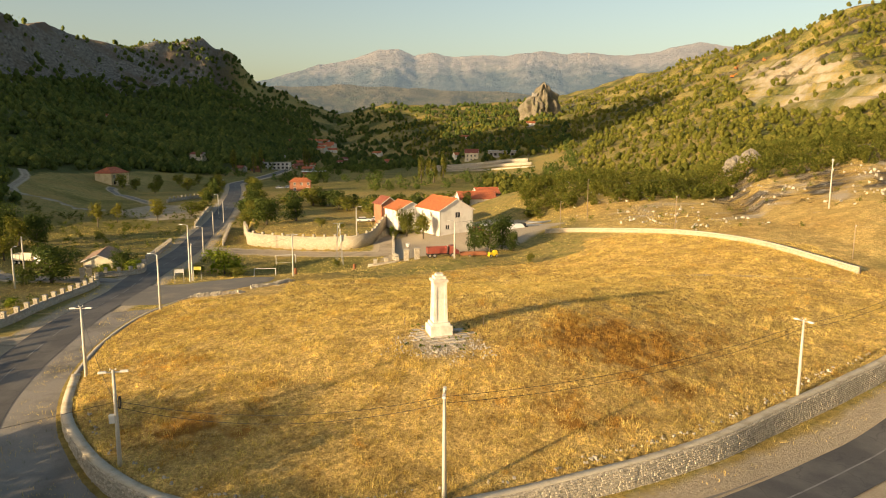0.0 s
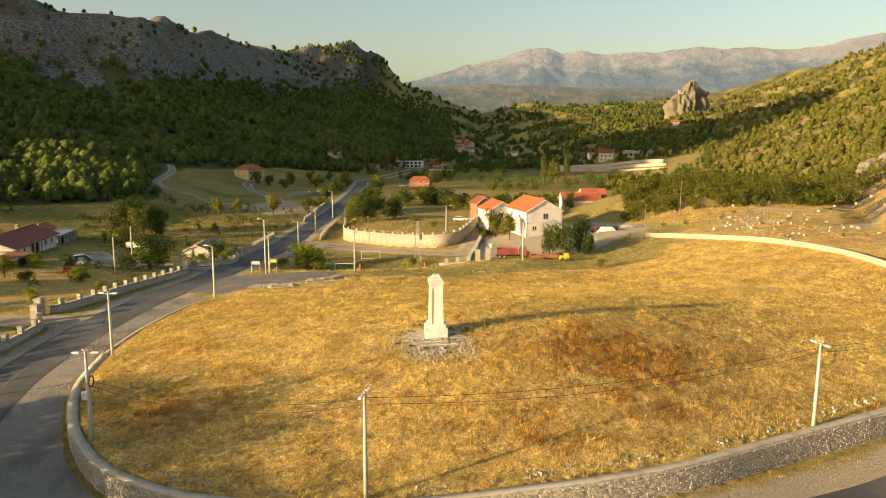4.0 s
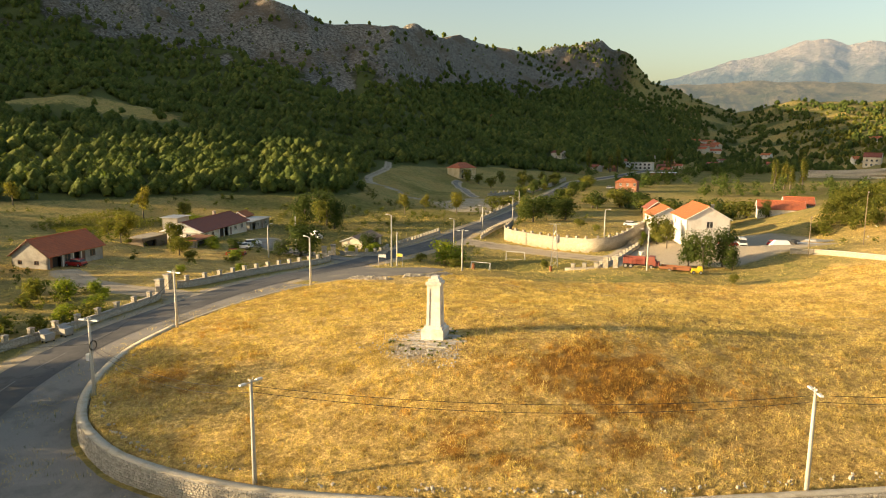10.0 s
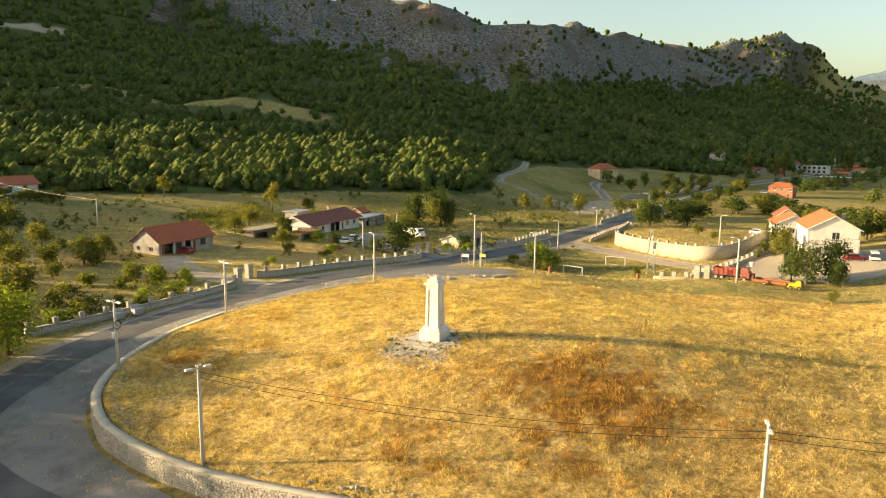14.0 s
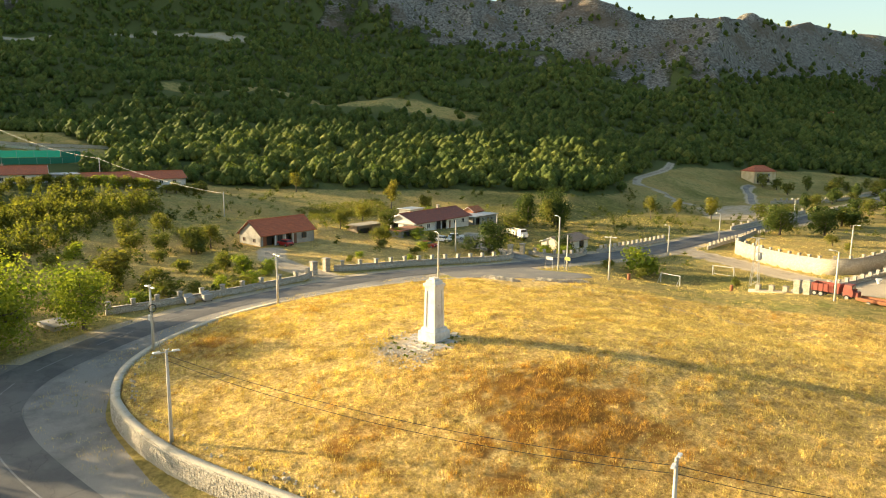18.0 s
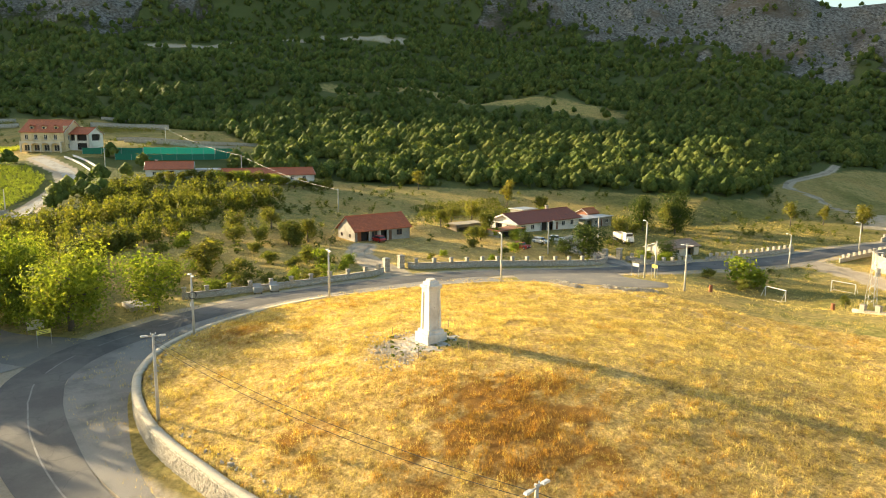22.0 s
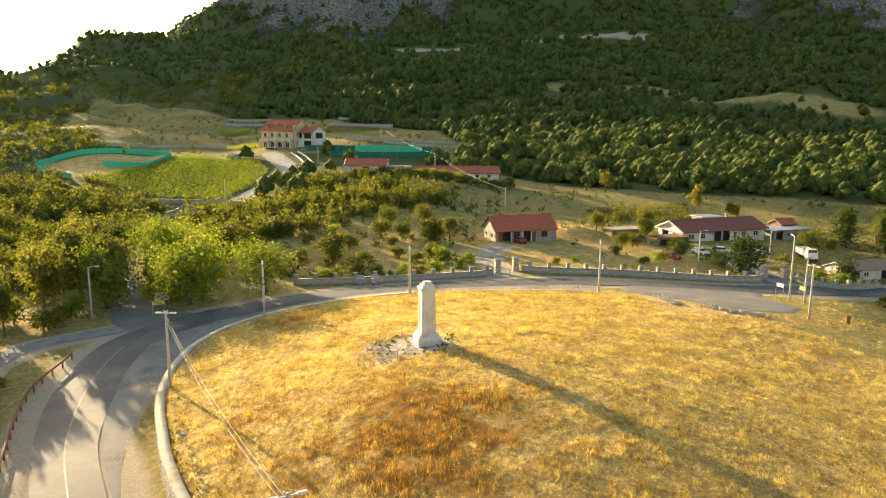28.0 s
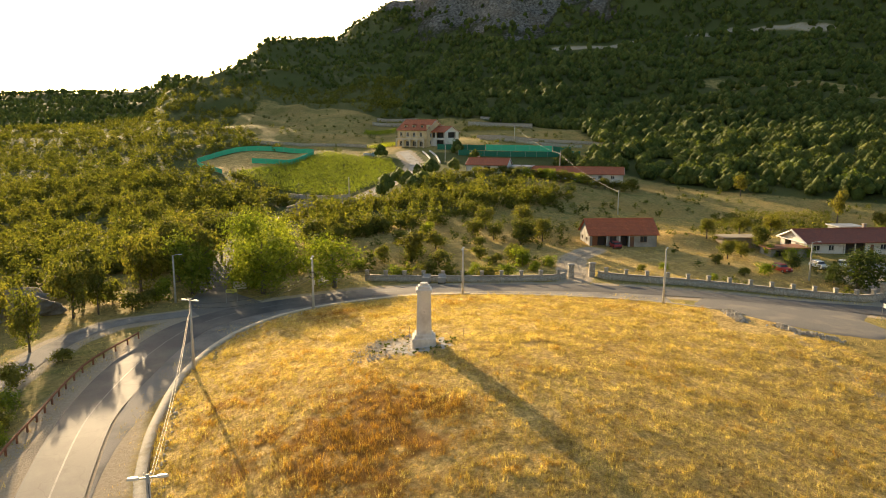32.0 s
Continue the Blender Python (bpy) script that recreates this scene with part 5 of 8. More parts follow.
for a, b, s in ((P1, P2, .8), (P1, PX, 1.5), (PX, PW, 1), (PW, PV, .5), (P2, PH, 2.2), (PF, PG, .5), (P5, PG, 1.0), (PB, PA, .4), (PA, PD, 1.2), (PD, PS, 1), (PB, P7, .6), (P4, P5, .1), (P6, P5, .8)):
    wire(a, b, s, za=-.4, zb=-.4, rad=.016)


# ---- the monument ----
mon = thing("monument", -.4, 70.3, None, 16, "white stone memorial pillar with recessed panels on a stepped plinth", "monument")
mon.matrix_world = mon.matrix_world @ Matrix.Diagonal((.94, .94, 1, 1))
part("plinth", Shape().box(0, 0, -.3, 2.36, 2.36, 1.16).box(0, 0, .86, 2.36, 2.36, .05, 0, .96), "monument", mon)
part("plinth_step", Shape().box(0, 0, .91, 1.98, 1.98, .3, 0, .96), "monument", mon)
sh_ = Shape()
z0, z1, w0, w1 = 1.21, 5.2, 1.54, 1.34
# four corner shafts, and panels set back between them
for sx in (-1, 1):
    for sy in (-1, 1):
        pw = .31
        a0, a1 = w0 / 2 - pw / 2, w1 / 2 - pw / 2
        sh_.box(sx * a0, sy * a0, z0, pw, pw, z1 - z0, 0, .86, (sx * (a1 - a0 + .02), sy * (a1 - a0 + .02)))
part("shaft", sh_, "monument", mon)
part("shaft_head", Shape().box(0, 0, 4.86, w1 + .04, w1 + .04, .34, 0, .985), "monument", mon)
part("panel", Shape().box(0, 0, z0, w0 - .15, w0 - .15, z1 - z0, 0, (w1 - .15) / (w0 - .15)), "monument", mon, "recessed pale stone panel")
part("cornice", Shape().box(0, 0, 5.2, 1.46, 1.46, .1).box(0, 0, 5.3, 1.64, 1.64, .22).box(0, 0, 5.52, 1.64, 1.64, .06, 0, .9), "monument", mon)
part("cap", Shape().box(0, 0, 5.58, 1.2, 1.2, .24).box(0, 0, 5.82, 1.2, 1.2, .05, 0, .9), "monument", mon)
part("finial", Shape().box(0, 0, 5.87, .76, .76, .24, 0, .96), "monument", mon)
for k, (w, h) in enumerate(((.5, .12), (.62, .10), (.4, .10))):
    part("worn_inscription", Shape().box(.64 - k * .008, 0, 3.35 - k * .35, .012, w * .18, h), "cap", mon, "worn mark on the east face")
pad = thing("stone_slab", -.4, 69.9, gz(-.4, 69.9), 16, "cracked pale stone slab round the foot of the monument", "slab")
s = Shape()
r = random.Random(4)
for i in range(-4, 5):
    for j in range(-4, 5):
        if math.hypot(i, j) < 4.3 and r.random() < 1.25 - .13 * math.hypot(i, j):
            x, y = i * .72 + (j % 2) * .3 + r.uniform(-.12, .12), j * .72 + r.uniform(-.12, .12)
            c, sn = math.cos(radians(16)), math.sin(radians(16))
            zz = gz(-.4 + x * c - y * sn, 69.9 + x * sn + y * c) - pad.matrix_world.translation.z
            part("paving_stone", Shape().box(x, y, zz - .2, .78 * r.uniform(.7, 1.15), .74 * r.uniform(.7, 1.1), .2 + r.uniform(0, .06), r.uniform(-16, 16), r.uniform(.86, .97)), "slab", pad)


def rubble_patch(x0, y0, spread, n, seed, label, big=.24):
    r = random.Random(seed)
    s = Shape()
    z0 = gz(x0, y0)
    for _ in range(n):
        dx, dy = r.gauss(0, spread[0]), r.gauss(0, spread[1])
        s.stone(r, dx, dy, gz(x0 + dx, y0 + dy) - z0 + .05, r.uniform(.07, big) ** 1.2)
    ob = part("rubble", s, "slab")
    ob.location = (x0, y0, z0)
    tagged(ob, label, "rubble", kind="stuff")


rubble_patch(-.2, 65.4, (2.2, .8), 220, 8, "loose pale rubble in front of the monument slab")
rubble_patch(-3.8, 67.6, (.8, 1.4), 50, 9, "loose rubble beside the monument slab")
V_, F_ = [], []
for k in range(46):
    a, d = r.uniform(0, 6.28), abs(r.gauss(3.1, .7))
    x, y = -.4 + d * math.cos(a), 69.6 + d * math.sin(a)
    v, f = crown_arrays(900 + k, 14, (r.uniform(.12, .3), r.uniform(.12, .3), r.uniform(.06, .16)), .09, 3)
    F_.append(f + sum(map(len, V_)))
    V_.append(v + (x, y, gz(x, y) + .02))
tagged(part("weeds", mesh_np("weeds", np.vstack(V_), np.vstack(F_)), "weeds"), "small green weeds growing between the broken slabs", "weeds", kind="stuff")
rubble_patch(3.4, 67.2, (.8, 1.0), 50, 10, "loose rubble beside the monument slab")
for x, y in ((3.6, 67.8), (-4.6, 67.6), (4.2, 72.4), (-4.0, 73.4)):
    part_ = thing("marker_stake", x, y, None, 20, "thin wooden marker stake beside the monument", "stake", "marker stakes")
    part("shaft", Shape().box(0, 0, -.2, .06, .06, 1.05, 0, .9), "wood", part_)


# ---- houses ----
def pierce(s, length, height, thick, opens, place):
    """A wall with rectangular openings, one closed shell: opens are (x from the left, sill, width, height); place maps (x, depth, z) to the house."""
    xs = sorted({0, length, *[o[0] for o in opens], *[o[0] + o[2] for o in opens]})
    zs = sorted({-.4, height, *[o[1] for o in opens], *[o[1] + o[3] for o in opens]})
    nx, nz = len(xs), len(zs)
    solid = {(i, j): not any(o[0] <= (xs[i] + xs[i + 1]) / 2 <= o[0] + o[2] and o[1] <= (zs[j] + zs[j + 1]) / 2 <= o[1] + o[3] for o in opens)
             for i in range(nx - 1) for j in range(nz - 1)}
    verts = [place(x, k, z) for k in (0, thick) for z in zs for x in xs]

    def at(i, j, k):
        return k * nx * nz + j * nx + i

    faces = []
    for (i, j), full in solid.items():
        if not full:
            continue
        faces += [(at(i, j, 0), at(i + 1, j, 0), at(i + 1, j + 1, 0), at(i, j + 1, 0)), (at(i, j + 1, 1), at(i + 1, j + 1, 1), at(i + 1, j, 1), at(i, j, 1))]
        for (di, dj), (p, q) in {(-1, 0): ((i, j + 1), (i, j)), (1, 0): ((i + 1, j), (i + 1, j + 1)), (0, -1): ((i, j), (i + 1, j)), (0, 1): ((i + 1, j + 1), (i, j + 1))}.items():
            if not solid.get((i + di, j + dj), False):
                faces.append((at(*q, 0), at(*p, 0), at(*p, 1), at(*q, 1)))
    s.add(verts, faces)


def house(name, x, y, yaw, L, W, H, R, wall, roof, label, opens=(), z=None, over=.45, chimney=None, frame_m="frame_white", hip=0.0, group="", category="house"):
    """A gabled house, ridge along its own x: walls, roof, windows, doors. opens: (side, x, sill, width, height, what)."""
    t = thing(name, x, y, (min(gz(x + dx, y + dy) for dx in (-3, 3) for dy in (-3, 3)) if z is None else z), yaw, label, category, group)
    th = .3
    sides = {
        "f": (L, lambda a, k, c: (-L / 2 + a, -W / 2 + k, c)), "b": (L, lambda a, k, c: (L / 2 - a, W / 2 - k, c)),
        "l": (W, lambda a, k, c: (-L / 2 + k, W / 2 - a, c)), "r": (W, lambda a, k, c: (L / 2 - k, -W / 2 + a, c))}
    for key, (ln, place) in sides.items():
        mine = [o[1:5] for o in opens if o[0] == key]
        s = Shape()
        pierce(s, ln, H, th, mine, place)
        if key in "lr" and R > 0 and not hip:
            p = [place(a, k, c) for k in (0, th) for a, c in ((0, H), (ln, H), (ln / 2, H + R))]
            s.add(p, [(0, 1, 2), (5, 4, 3), (0, 3, 4, 1), (1, 4, 5, 2), (2, 5, 3, 0)])
        w = part("wall", s, wall, t)
        for o in [q for q in opens if q[0] == key]:
            _, a, c, ww, hh, what = o
            f = Shape()

            def bar(a0, a1, c0, c1, k0=.06, k1=.16):
                q = [place(u, k, v) for v in (c0, c1) for u, k in ((a0, k0), (a1, k0), (a1, k1), (a0, k1))]
                f.add(q, [(3, 2, 1, 0), (4, 5, 6, 7), (0, 1, 5, 4), (1, 2, 6, 5), (2, 3, 7, 6), (3, 0, 4, 7)])

            if what == "void":
                # near-black sheet set inside the opening in place of the shade within
                bar(a, a + ww, c, c + hh, .9, 1.0)
                part("back_panel", f, "dark", t)
                continue
            e = .09
            bar(a, a + e, c, c + hh), bar(a + ww - e, a + ww, c, c + hh), bar(a + e, a + ww - e, c + hh - e, c + hh)
            if what == "window":
                bar(a + e, a + ww - e, c, c + e), bar(a + ww / 2 - .04, a + ww / 2 + .04, c + e, c + hh - e)
                ob = part("window", f, frame_m, t)
                f = Shape()
                bar(a + e, a + ww - e, c + e, c + hh - e, .1, .13)
                part("pane", f, "glass", ob)
                f = Shape()
                bar(a - .08, a + ww + .08, c - .07, c, -.08, .06)
                part("sill", f, "cap", ob)
            else:
                ob = part("door", f, frame_m, t)
                f = Shape()
                bar(a + e, a + ww - e, c, c + hh - e, .09, .14)
                part("leaf", f, {"door": "frame_brown", "garage": "rust"}.get(what, "frame_brown"), ob)
    if R > 0:
        run = W / 2 + over
        dz = R * over / (W / 2)
        ex = L / 2 + over * .7
        hx = ex - hip * (W / 2)
        top = H + R + .12
        for sgn, nm in ((-1, "roof"), (1, "roof")):
            a, b = (-ex, sgn * run, H - dz + .12), (ex, sgn * run, H - dz + .12)
            c, d = (hx, 0, top), (-hx, 0, top)
            s = Shape().slab_quad(*((a, b, c, d) if sgn < 0 else (b, a, d, c)), .16)
            part("roof", s, roof, t)
        if hip:
            for sgn in (-1, 1):
                a, b, c = (sgn * ex, -run, H - dz + .12), (sgn * ex, run, H - dz + .12), (sgn * hx, 0, top)
                v = [a, b, c, (a[0], a[1], a[2] - .16), (b[0], b[1], b[2] - .16), (c[0], c[1], c[2] - .16)]
                part("roof_hip", Shape().add(v, [(0, 1, 2) if sgn > 0 else (2, 1, 0), (5, 4, 3), (0, 3, 4, 1), (1, 4, 5, 2), (2, 5, 3, 0)]), roof, t)
        part("ridge", Shape().tube([(-hx, 0, top), (hx, 0, top)], .13, 6), roof, t)
        if not hip:
            for sx in (-1, 1):
                s = Shape()
                for sy in (-1, 1):
                    s.tube([(sx * ex, sy * run, H - dz), (sx * ex, 0, H + R)], .09, 4)
                part("bargeboard", s, frame_m, t)
    else:
        part("roof", Shape().box(0, 0, H, L + 2 * over, W + 2 * over, .18), roof, t)
    if chimney:
        cx, cy, ch = chimney
        base = H + R * max(0, 1 - abs(cy) / (W / 2)) - .3
        p = part("chimney", Shape().box(cx, cy, base, .7, .55, ch), wall if wall != "white_wall" else "cap", t)
        part("chimney_cap", Shape().box(cx, cy, base + ch, .9, .75, .12), "cap", p)
    return t


# cottage with a porch, behind the gate
cot = house("cottage", -93.6, 87.6, 109, 14.4, 7.4, 2.8, 2.6, "block_wall", "tile_red", "small grey rendered cottage with a red tiled roof and open porch",
            [("f", .5, 0, 3.0, 2.45, "void"), ("f", 4.2, .1, 1.5, 2.2, "window"), ("f", 6.6, 0, 1.6, 2.4, "void"), ("f", 8.6, 0, .9, 2.2, "door"), ("f", 10.8, .9, 1.5, 1.3, "window"),
             ("l", 1.2, 1.0, .9, .8, "window"), ("l", 4.6, 1.0, 1.0, .8, "window"), ("b", 5, .9, 1.2, 1.1, "window")], over=.55, frame_m="frame_brown")
for a in (3.6, 6.3, 8.4):
    part("porch_post", Shape().box(-7.2 + a, -3.75, -.3, .16, .16, 3.0), "frame_white", cot)
part("garage_leaf", Shape().box(-7.2 + 1.2, -3.1, 0, 1.2, .08, 2.2), "rust", cot, "rust-brown garage leaf")
# the long farmhouse
farm = house("farmhouse", -109.5, 136, 111, 24, 9.6, 2.9, 1.9, "white_wall", "tile_dark", "long white farmhouse with a weathered dark red tiled roof",
             [("f", 1.5, .9, 1.6, 1.2, "window"), ("f", 5, .9, 1.3, 1.2, "window"), ("f", 8.4, 0, 5.2, 2.5, "void"), ("f", 14.6, 0, 1.0, 2.1, "door"), ("f", 17, .9, 1.4, 1.2, "window"), ("f", 20.6, .9, 1.4, 1.2, "window"),
              ("l", 1.6, 0, 2.4, 2.3, "void"), ("l", 5.6, .9, 1.4, 1.2, "window")], over=.9, chimney=(5, .8, 1.5))
for a in (8.6, 11, 13.4):
    part("porch_post", Shape().box(-12 + a, -4.9, -.3, .22, .22, 3.0), "frame_white", farm)
part("porch_truss", Shape().tube([(-12.7, -5.3, 2.55), (-12.7, 0, 4.6), (-12.7, 5.3, 2.55)], .12, 6).tube([(-12.7, -5.3, 2.6), (-12.7, 5.3, 2.6)], .1, 6), "frame_white", farm, "white painted gable truss")
house("farm_annex", -116, 156, 111, 12, 7, 2.6, 0, "block_wall", "sheet", "flat-roofed grey farm annex", [("f", 1, 0, 2.2, 2.2, "void"), ("f", 4.4, .9, 1.2, 1.1, "window"), ("f", 7, 0, 1, 2.1, "door"), ("f", 9.2, .9, 1.4, 1.1, "window")])
house("farm_outhouse", -121, 158.5, 111, 5, 4, 3.4, 1.1, "brick_wall", "tile_orange", "small outhouse with a bright orange tiled roof", [("f", 1.5, 1, 1, 1, "window")])
house("farm_shed", -128, 141, 111, 6, 4.5, 3.4, 0, "block_wall", "sheet", "grey shed with a pale metal sheet roof", [("f", 1, 0, 2, 2, "void")])
house("lean_to", -96, 121, 112, 8, 4, 1.9, 0, "block_wall", "rust", "low shed with a rust-red sheet roof beside the orchard", [("f", 1, 0, 5, 1.6, "void")])
house("garden_shed", -73, 152.5, 105, 12, 5.6, 2.1, 1.1, "cream_wall", "tile_pale", "low shed with a bleached tiled roof behind the yard wall", [("f", 1, 0, 1.4, 1.8, "door"), ("f", 4, .8, 1.2, .9, "window"), ("f", 8, 0, 2.2, 1.8, "void")], over=.4)
house("log_shed", -102.6, 113.2, 107, 8.4, 4, 2.3, 0, "wood", "track", "low timber shed with a pale flat roof", [("f", .6, 0, 4, 1.7, "void")], over=.3)
# white gabled house across the goalposts
house("white_house", .3, 186.5, 118, 13.4, 9.6, 6.1, 2.7, "white_wall", "tile_orange", "two-storey white gabled house with a bright orange tiled roof",
           [("l", 4.4, 4.0, 1.5, 1.5, "window"), ("l", 7.6, 1.2, 1.0, 1.1, "window"), ("l", 1.6, 1.2, 1.2, 1.2, "window"), ("f", 2, 4, 1.2, 1.3, "window"), ("f", 6, 4, 1.2, 1.3, "window"), ("f", 9.6, 4, 1.2, 1.3, "window"), ("f", 4, 0, 2, 2.4, "door"),
            ("b", 3, 4, 1.2, 1.3, "window"), ("b", 8, 4, 1.2, 1.3, "window")], z=-5.4, over=.4, chimney=(2.0, -3.4, 1.8))
house("white_house_wing", -10.5, 197, 118, 9, 8, 5.0, 2.0, "white_wall", "tile_orange", "lower wing with an orange tiled roof", [("l", 3, 3, 1.2, 1.2, "window"), ("f", 3, 3, 1.2, 1.2, "window")], z=-5.6, over=.4)
house("dark_roof_house", -17, 212, 118, 6, 5, 5.4, 1.8, "brick_wall", "tile_dark", "small house with a dark tiled roof behind the wing", [("l", 2, 3, 1, 1, "window")], z=-6)
house("red_roof_house", 11, 245, 12, 12.5, 8, 3.6, 2.0, "white_wall", "tile_red", "white single-storey house with a red tiled roof", [("f", 2, .9, 1.3, 1.3, "window"), ("f", 6, 0, 1.8, 2.3, "void"), ("f", 10.5, .9, 1.3, 1.3, "window"), ("r", 3, 1, 1.2, 1.2, "window")], z=-5.6)
house("red_roof_wing", 15, 252, 12, 8, 7, 4.6, 1.8, "white_wall", "tile_red", "taller wing with a red tiled roof", [("r", 3, 2, 1.2, 1.2, "window")], z=-5.6)
# villa above the vineyard
vil = house("villa", -249, 0, 62.5, 18, 11.5, 7.2, 4.2, "ochre_wall", "tile_red", "large ochre villa with a red tiled roof, balcony arches and dormers",
            [("f", 1.6 + 4 * k, 4.1, 1.4, 1.9, "window") for k in range(4)] + [("f", 1.2 + 4.1 * k, 0, 2.2, 2.2, "window") for k in range(4)] +
            [("r", 2, 4.1, 1.2, 1.6, "window"), ("r", 5, 4.1, 1.2, 1.6, "window"), ("r", 8, 4.1, 1.2, 1.6, "window"), ("r", 2, 1, 1.2, 1.6, "window"), ("r", 7, 1, 1.2, 1.6, "window"), ("r", 4.9, 8, 1.1, 1.3, "window")], z=10.4, over=.6, chimney=(4, 1.5, 1.6))
part("balcony", Shape().box(0, -6.4, 3.2, 17, 2.0, .25), "cream_wall", vil)
part("balcony_rail", Shape().box(0, -7.3, 4.35, 17, .08, .08).box(0, -7.3, 3.9, 17, .05, .05), "metal", vil)
for k in range(5):
    part("arcade_pier", Shape().box(-8.2 + 4.1 * k, -7.2, -.5, .5, .5, 3.7), "cream_wall", vil)
for k in (-5, 0, 5):
    d = part("dormer", Shape().box(k, -3.4, 7.6, 1.5, 2.4, 1.5), "ochre_wall", vil)
    part("dormer_roof", Shape().slab_quad((k - 1, -4.8, 9.0), (k, -4.8, 9.7), (k, -2.4, 9.7), (k - 1, -2.4, 9.0), .1).slab_quad((k, -4.8, 9.7), (k + 1, -4.8, 9.0), (k + 1, -2.4, 9.0), (k, -2.4, 9.7), .1), "tile_red", d)
    part("dormer_pane", Shape().box(k, -4.62, 7.9, .9, .06, 1.0), "glass", d)
arch = Shape()
for k in range(4):
    a0, a1 = -8.0 + 4.1 * k, -4.3 + 4.1 * k
    n = 8
    for q in range(n):
        x0, x1 = a0 + (a1 - a0) * q / n, a0 + (a1 - a0) * (q + 1) / n
        z0_, z1_ = [1.7 + 1.2 * math.sqrt(max(0, 1 - (2 * (u - (a0 + a1) / 2) / (a1 - a0)) ** 2)) for u in (x0, x1)]
        p = [(x0, -7.42, z0_), (x1, -7.42, z1_), (x1, -7.42, 3.2), (x0, -7.42, 3.2)]
        arch.add(p + [(u, -7.0, w) for u, v, w in p], [(0, 1, 2, 3), (7, 6, 5, 4), (0, 4, 5, 1)])
part("arcade_arch", arch, "cream_wall", vil, "row of cream arches under the balcony")
house("villa_wing", -244.4, 12, 62.5, 8.4, 9, 6.0, 2.2, "white_wall", "tile_red", "white villa wing with large open arches",
           [("f", .7, 3.4, 2.0, 2.3, "void"), ("f", 3.6, 3.4, 4.0, 2.3, "void"), ("r", 2, 3.4, 5, 2.4, "void"), ("f", 3.6, 0, 4, 2.5, "void")], z=10.8, over=.6)
# barns and nets
house("long_barn", -183, 73, 93, 30, 9, 2.6, 1.9, "white_wall", "tile_red", "long low barn with a red tiled roof", [("f", 2 + 4 * k, .9, 1.2, 1.1, "window") for k in range(7)], over=.6)
house("short_barn", -183.5, 43, 88, 14, 9, 2.8, 2.0, "white_wall", "tile_red", "low white barn with a red tiled roof", [("f", 2, .9, 1.2, 1.1, "window"), ("f", 6, 0, 2.4, 2.2, "void"), ("f", 10, .9, 1.2, 1.1, "window")], over=.5, chimney=(-4, 1, 1.3))
house("barn_link", -183, 54.5, 90, 7, 8, 2.4, 0, "white_wall", "sheet", "flat link between the two barns", [("f", 2, .9, 1.2, 1.1, "window")])


def net_fence(line, h, material, label, step=2.5):
    L = smooth_line(line, step)
    t = thing("net_fence", L[0][0], L[0][1], None, 0, label, "fence", "net fences")
    o = t.matrix_world.translation
    for x, y in L[::2]:
        part("post", Shape().tube([(x - o.x, y - o.y, gz(x, y) - o.z - .2), (x - o.x, y - o.y, gz(x, y) - o.z + h)], .06, 5), "metal", t)
    s = Shape()
    for i in range(len(L) - 1):
        (ax, ay), (bx, by) = L[i], L[i + 1]
        a, b = Vector((ax - o.x, ay - o.y, gz(ax, ay) - o.z + .05)), Vector((bx - o.x, by - o.y, gz(bx, by) - o.z + .05))
        n = Vector((by - ay, ax - bx, 0)).normalized() * .03
        up = Vector((0, 0, h - .1 - .12 * (i % 2)))
        up2 = Vector((0, 0, h - .1 - .12 * ((i + 1) % 2)))
        s.add([a - n, b - n, b - n + up2, a - n + up, a + n, b + n, b + n + up2, a + n + up], [(0, 1, 2, 3), (7, 6, 5, 4), (0, 4, 5, 1), (3, 2, 6, 7)])
    part("netting", s, material, t)


net_fence([(-219, 24), (-218.4, 34.5), (-220.2, 42), (-224.6, 50), (-230.7, 58.2), (-238, 65), (-243, 70.5)], 2.3, "net", "dark green shade-net fence across the slope")
net_fence([(-231.8, 12), (-229.9, 18.6), (-229.9, 25.3), (-231, 32.6)], 2.4, "net", "dark green shade-net fence below the villa")
net_fence([(-231, 32.8), (-233.8, 41.8), (-238, 50), (-244, 58.7)], 2.6, "net_light", "bright green shade-net fence above the barns")
net_fence([(-244.2, 59), (-249, 66)], 2.4, "net", "short dark green shade-net fence on the upper slope")
for a, b, c, d in ((-229, 6.4, -200, 18.6), (-229.6, 9.2, -203.4, 20.4)):
    wall_line("ramp_wall", [(a, b), ((a + c) / 2, (b + d) / 2 + .8), (c, d)], .8, .4, "white_wall", "low white wall beside the villa drive", cap=None)
net_fence([(-183, -60), (-196, -76), (-207, -86)], 1.8, "net_light", "bright green net fence round the yard")
net_fence([(-207, -86), (-222, -82), (-234, -72), (-238, -56), (-234, -45), (-220, -43), (-208, -46), (-206, -60)], 2.2, "net_light", "curving bright green net fence round a pale plot")
for line, lab in (([(-262, 24), (-258, 44), (-262, 70)], "long grey terrace wall above the nets"), ([(-276, 20), (-272, 50), (-275, 84)], "long grey terrace wall on the upper slope"), ([(-262, -30), (-258, -60), (-252, -84)], "low terrace wall beside the villa"), ([(-156, -20), (-153.5, -6), (-154, 3)], "stone wall at the foot of the vineyard")):
    wall_line("retaining_wall", line, 1.4, .5, "rubble", lab)
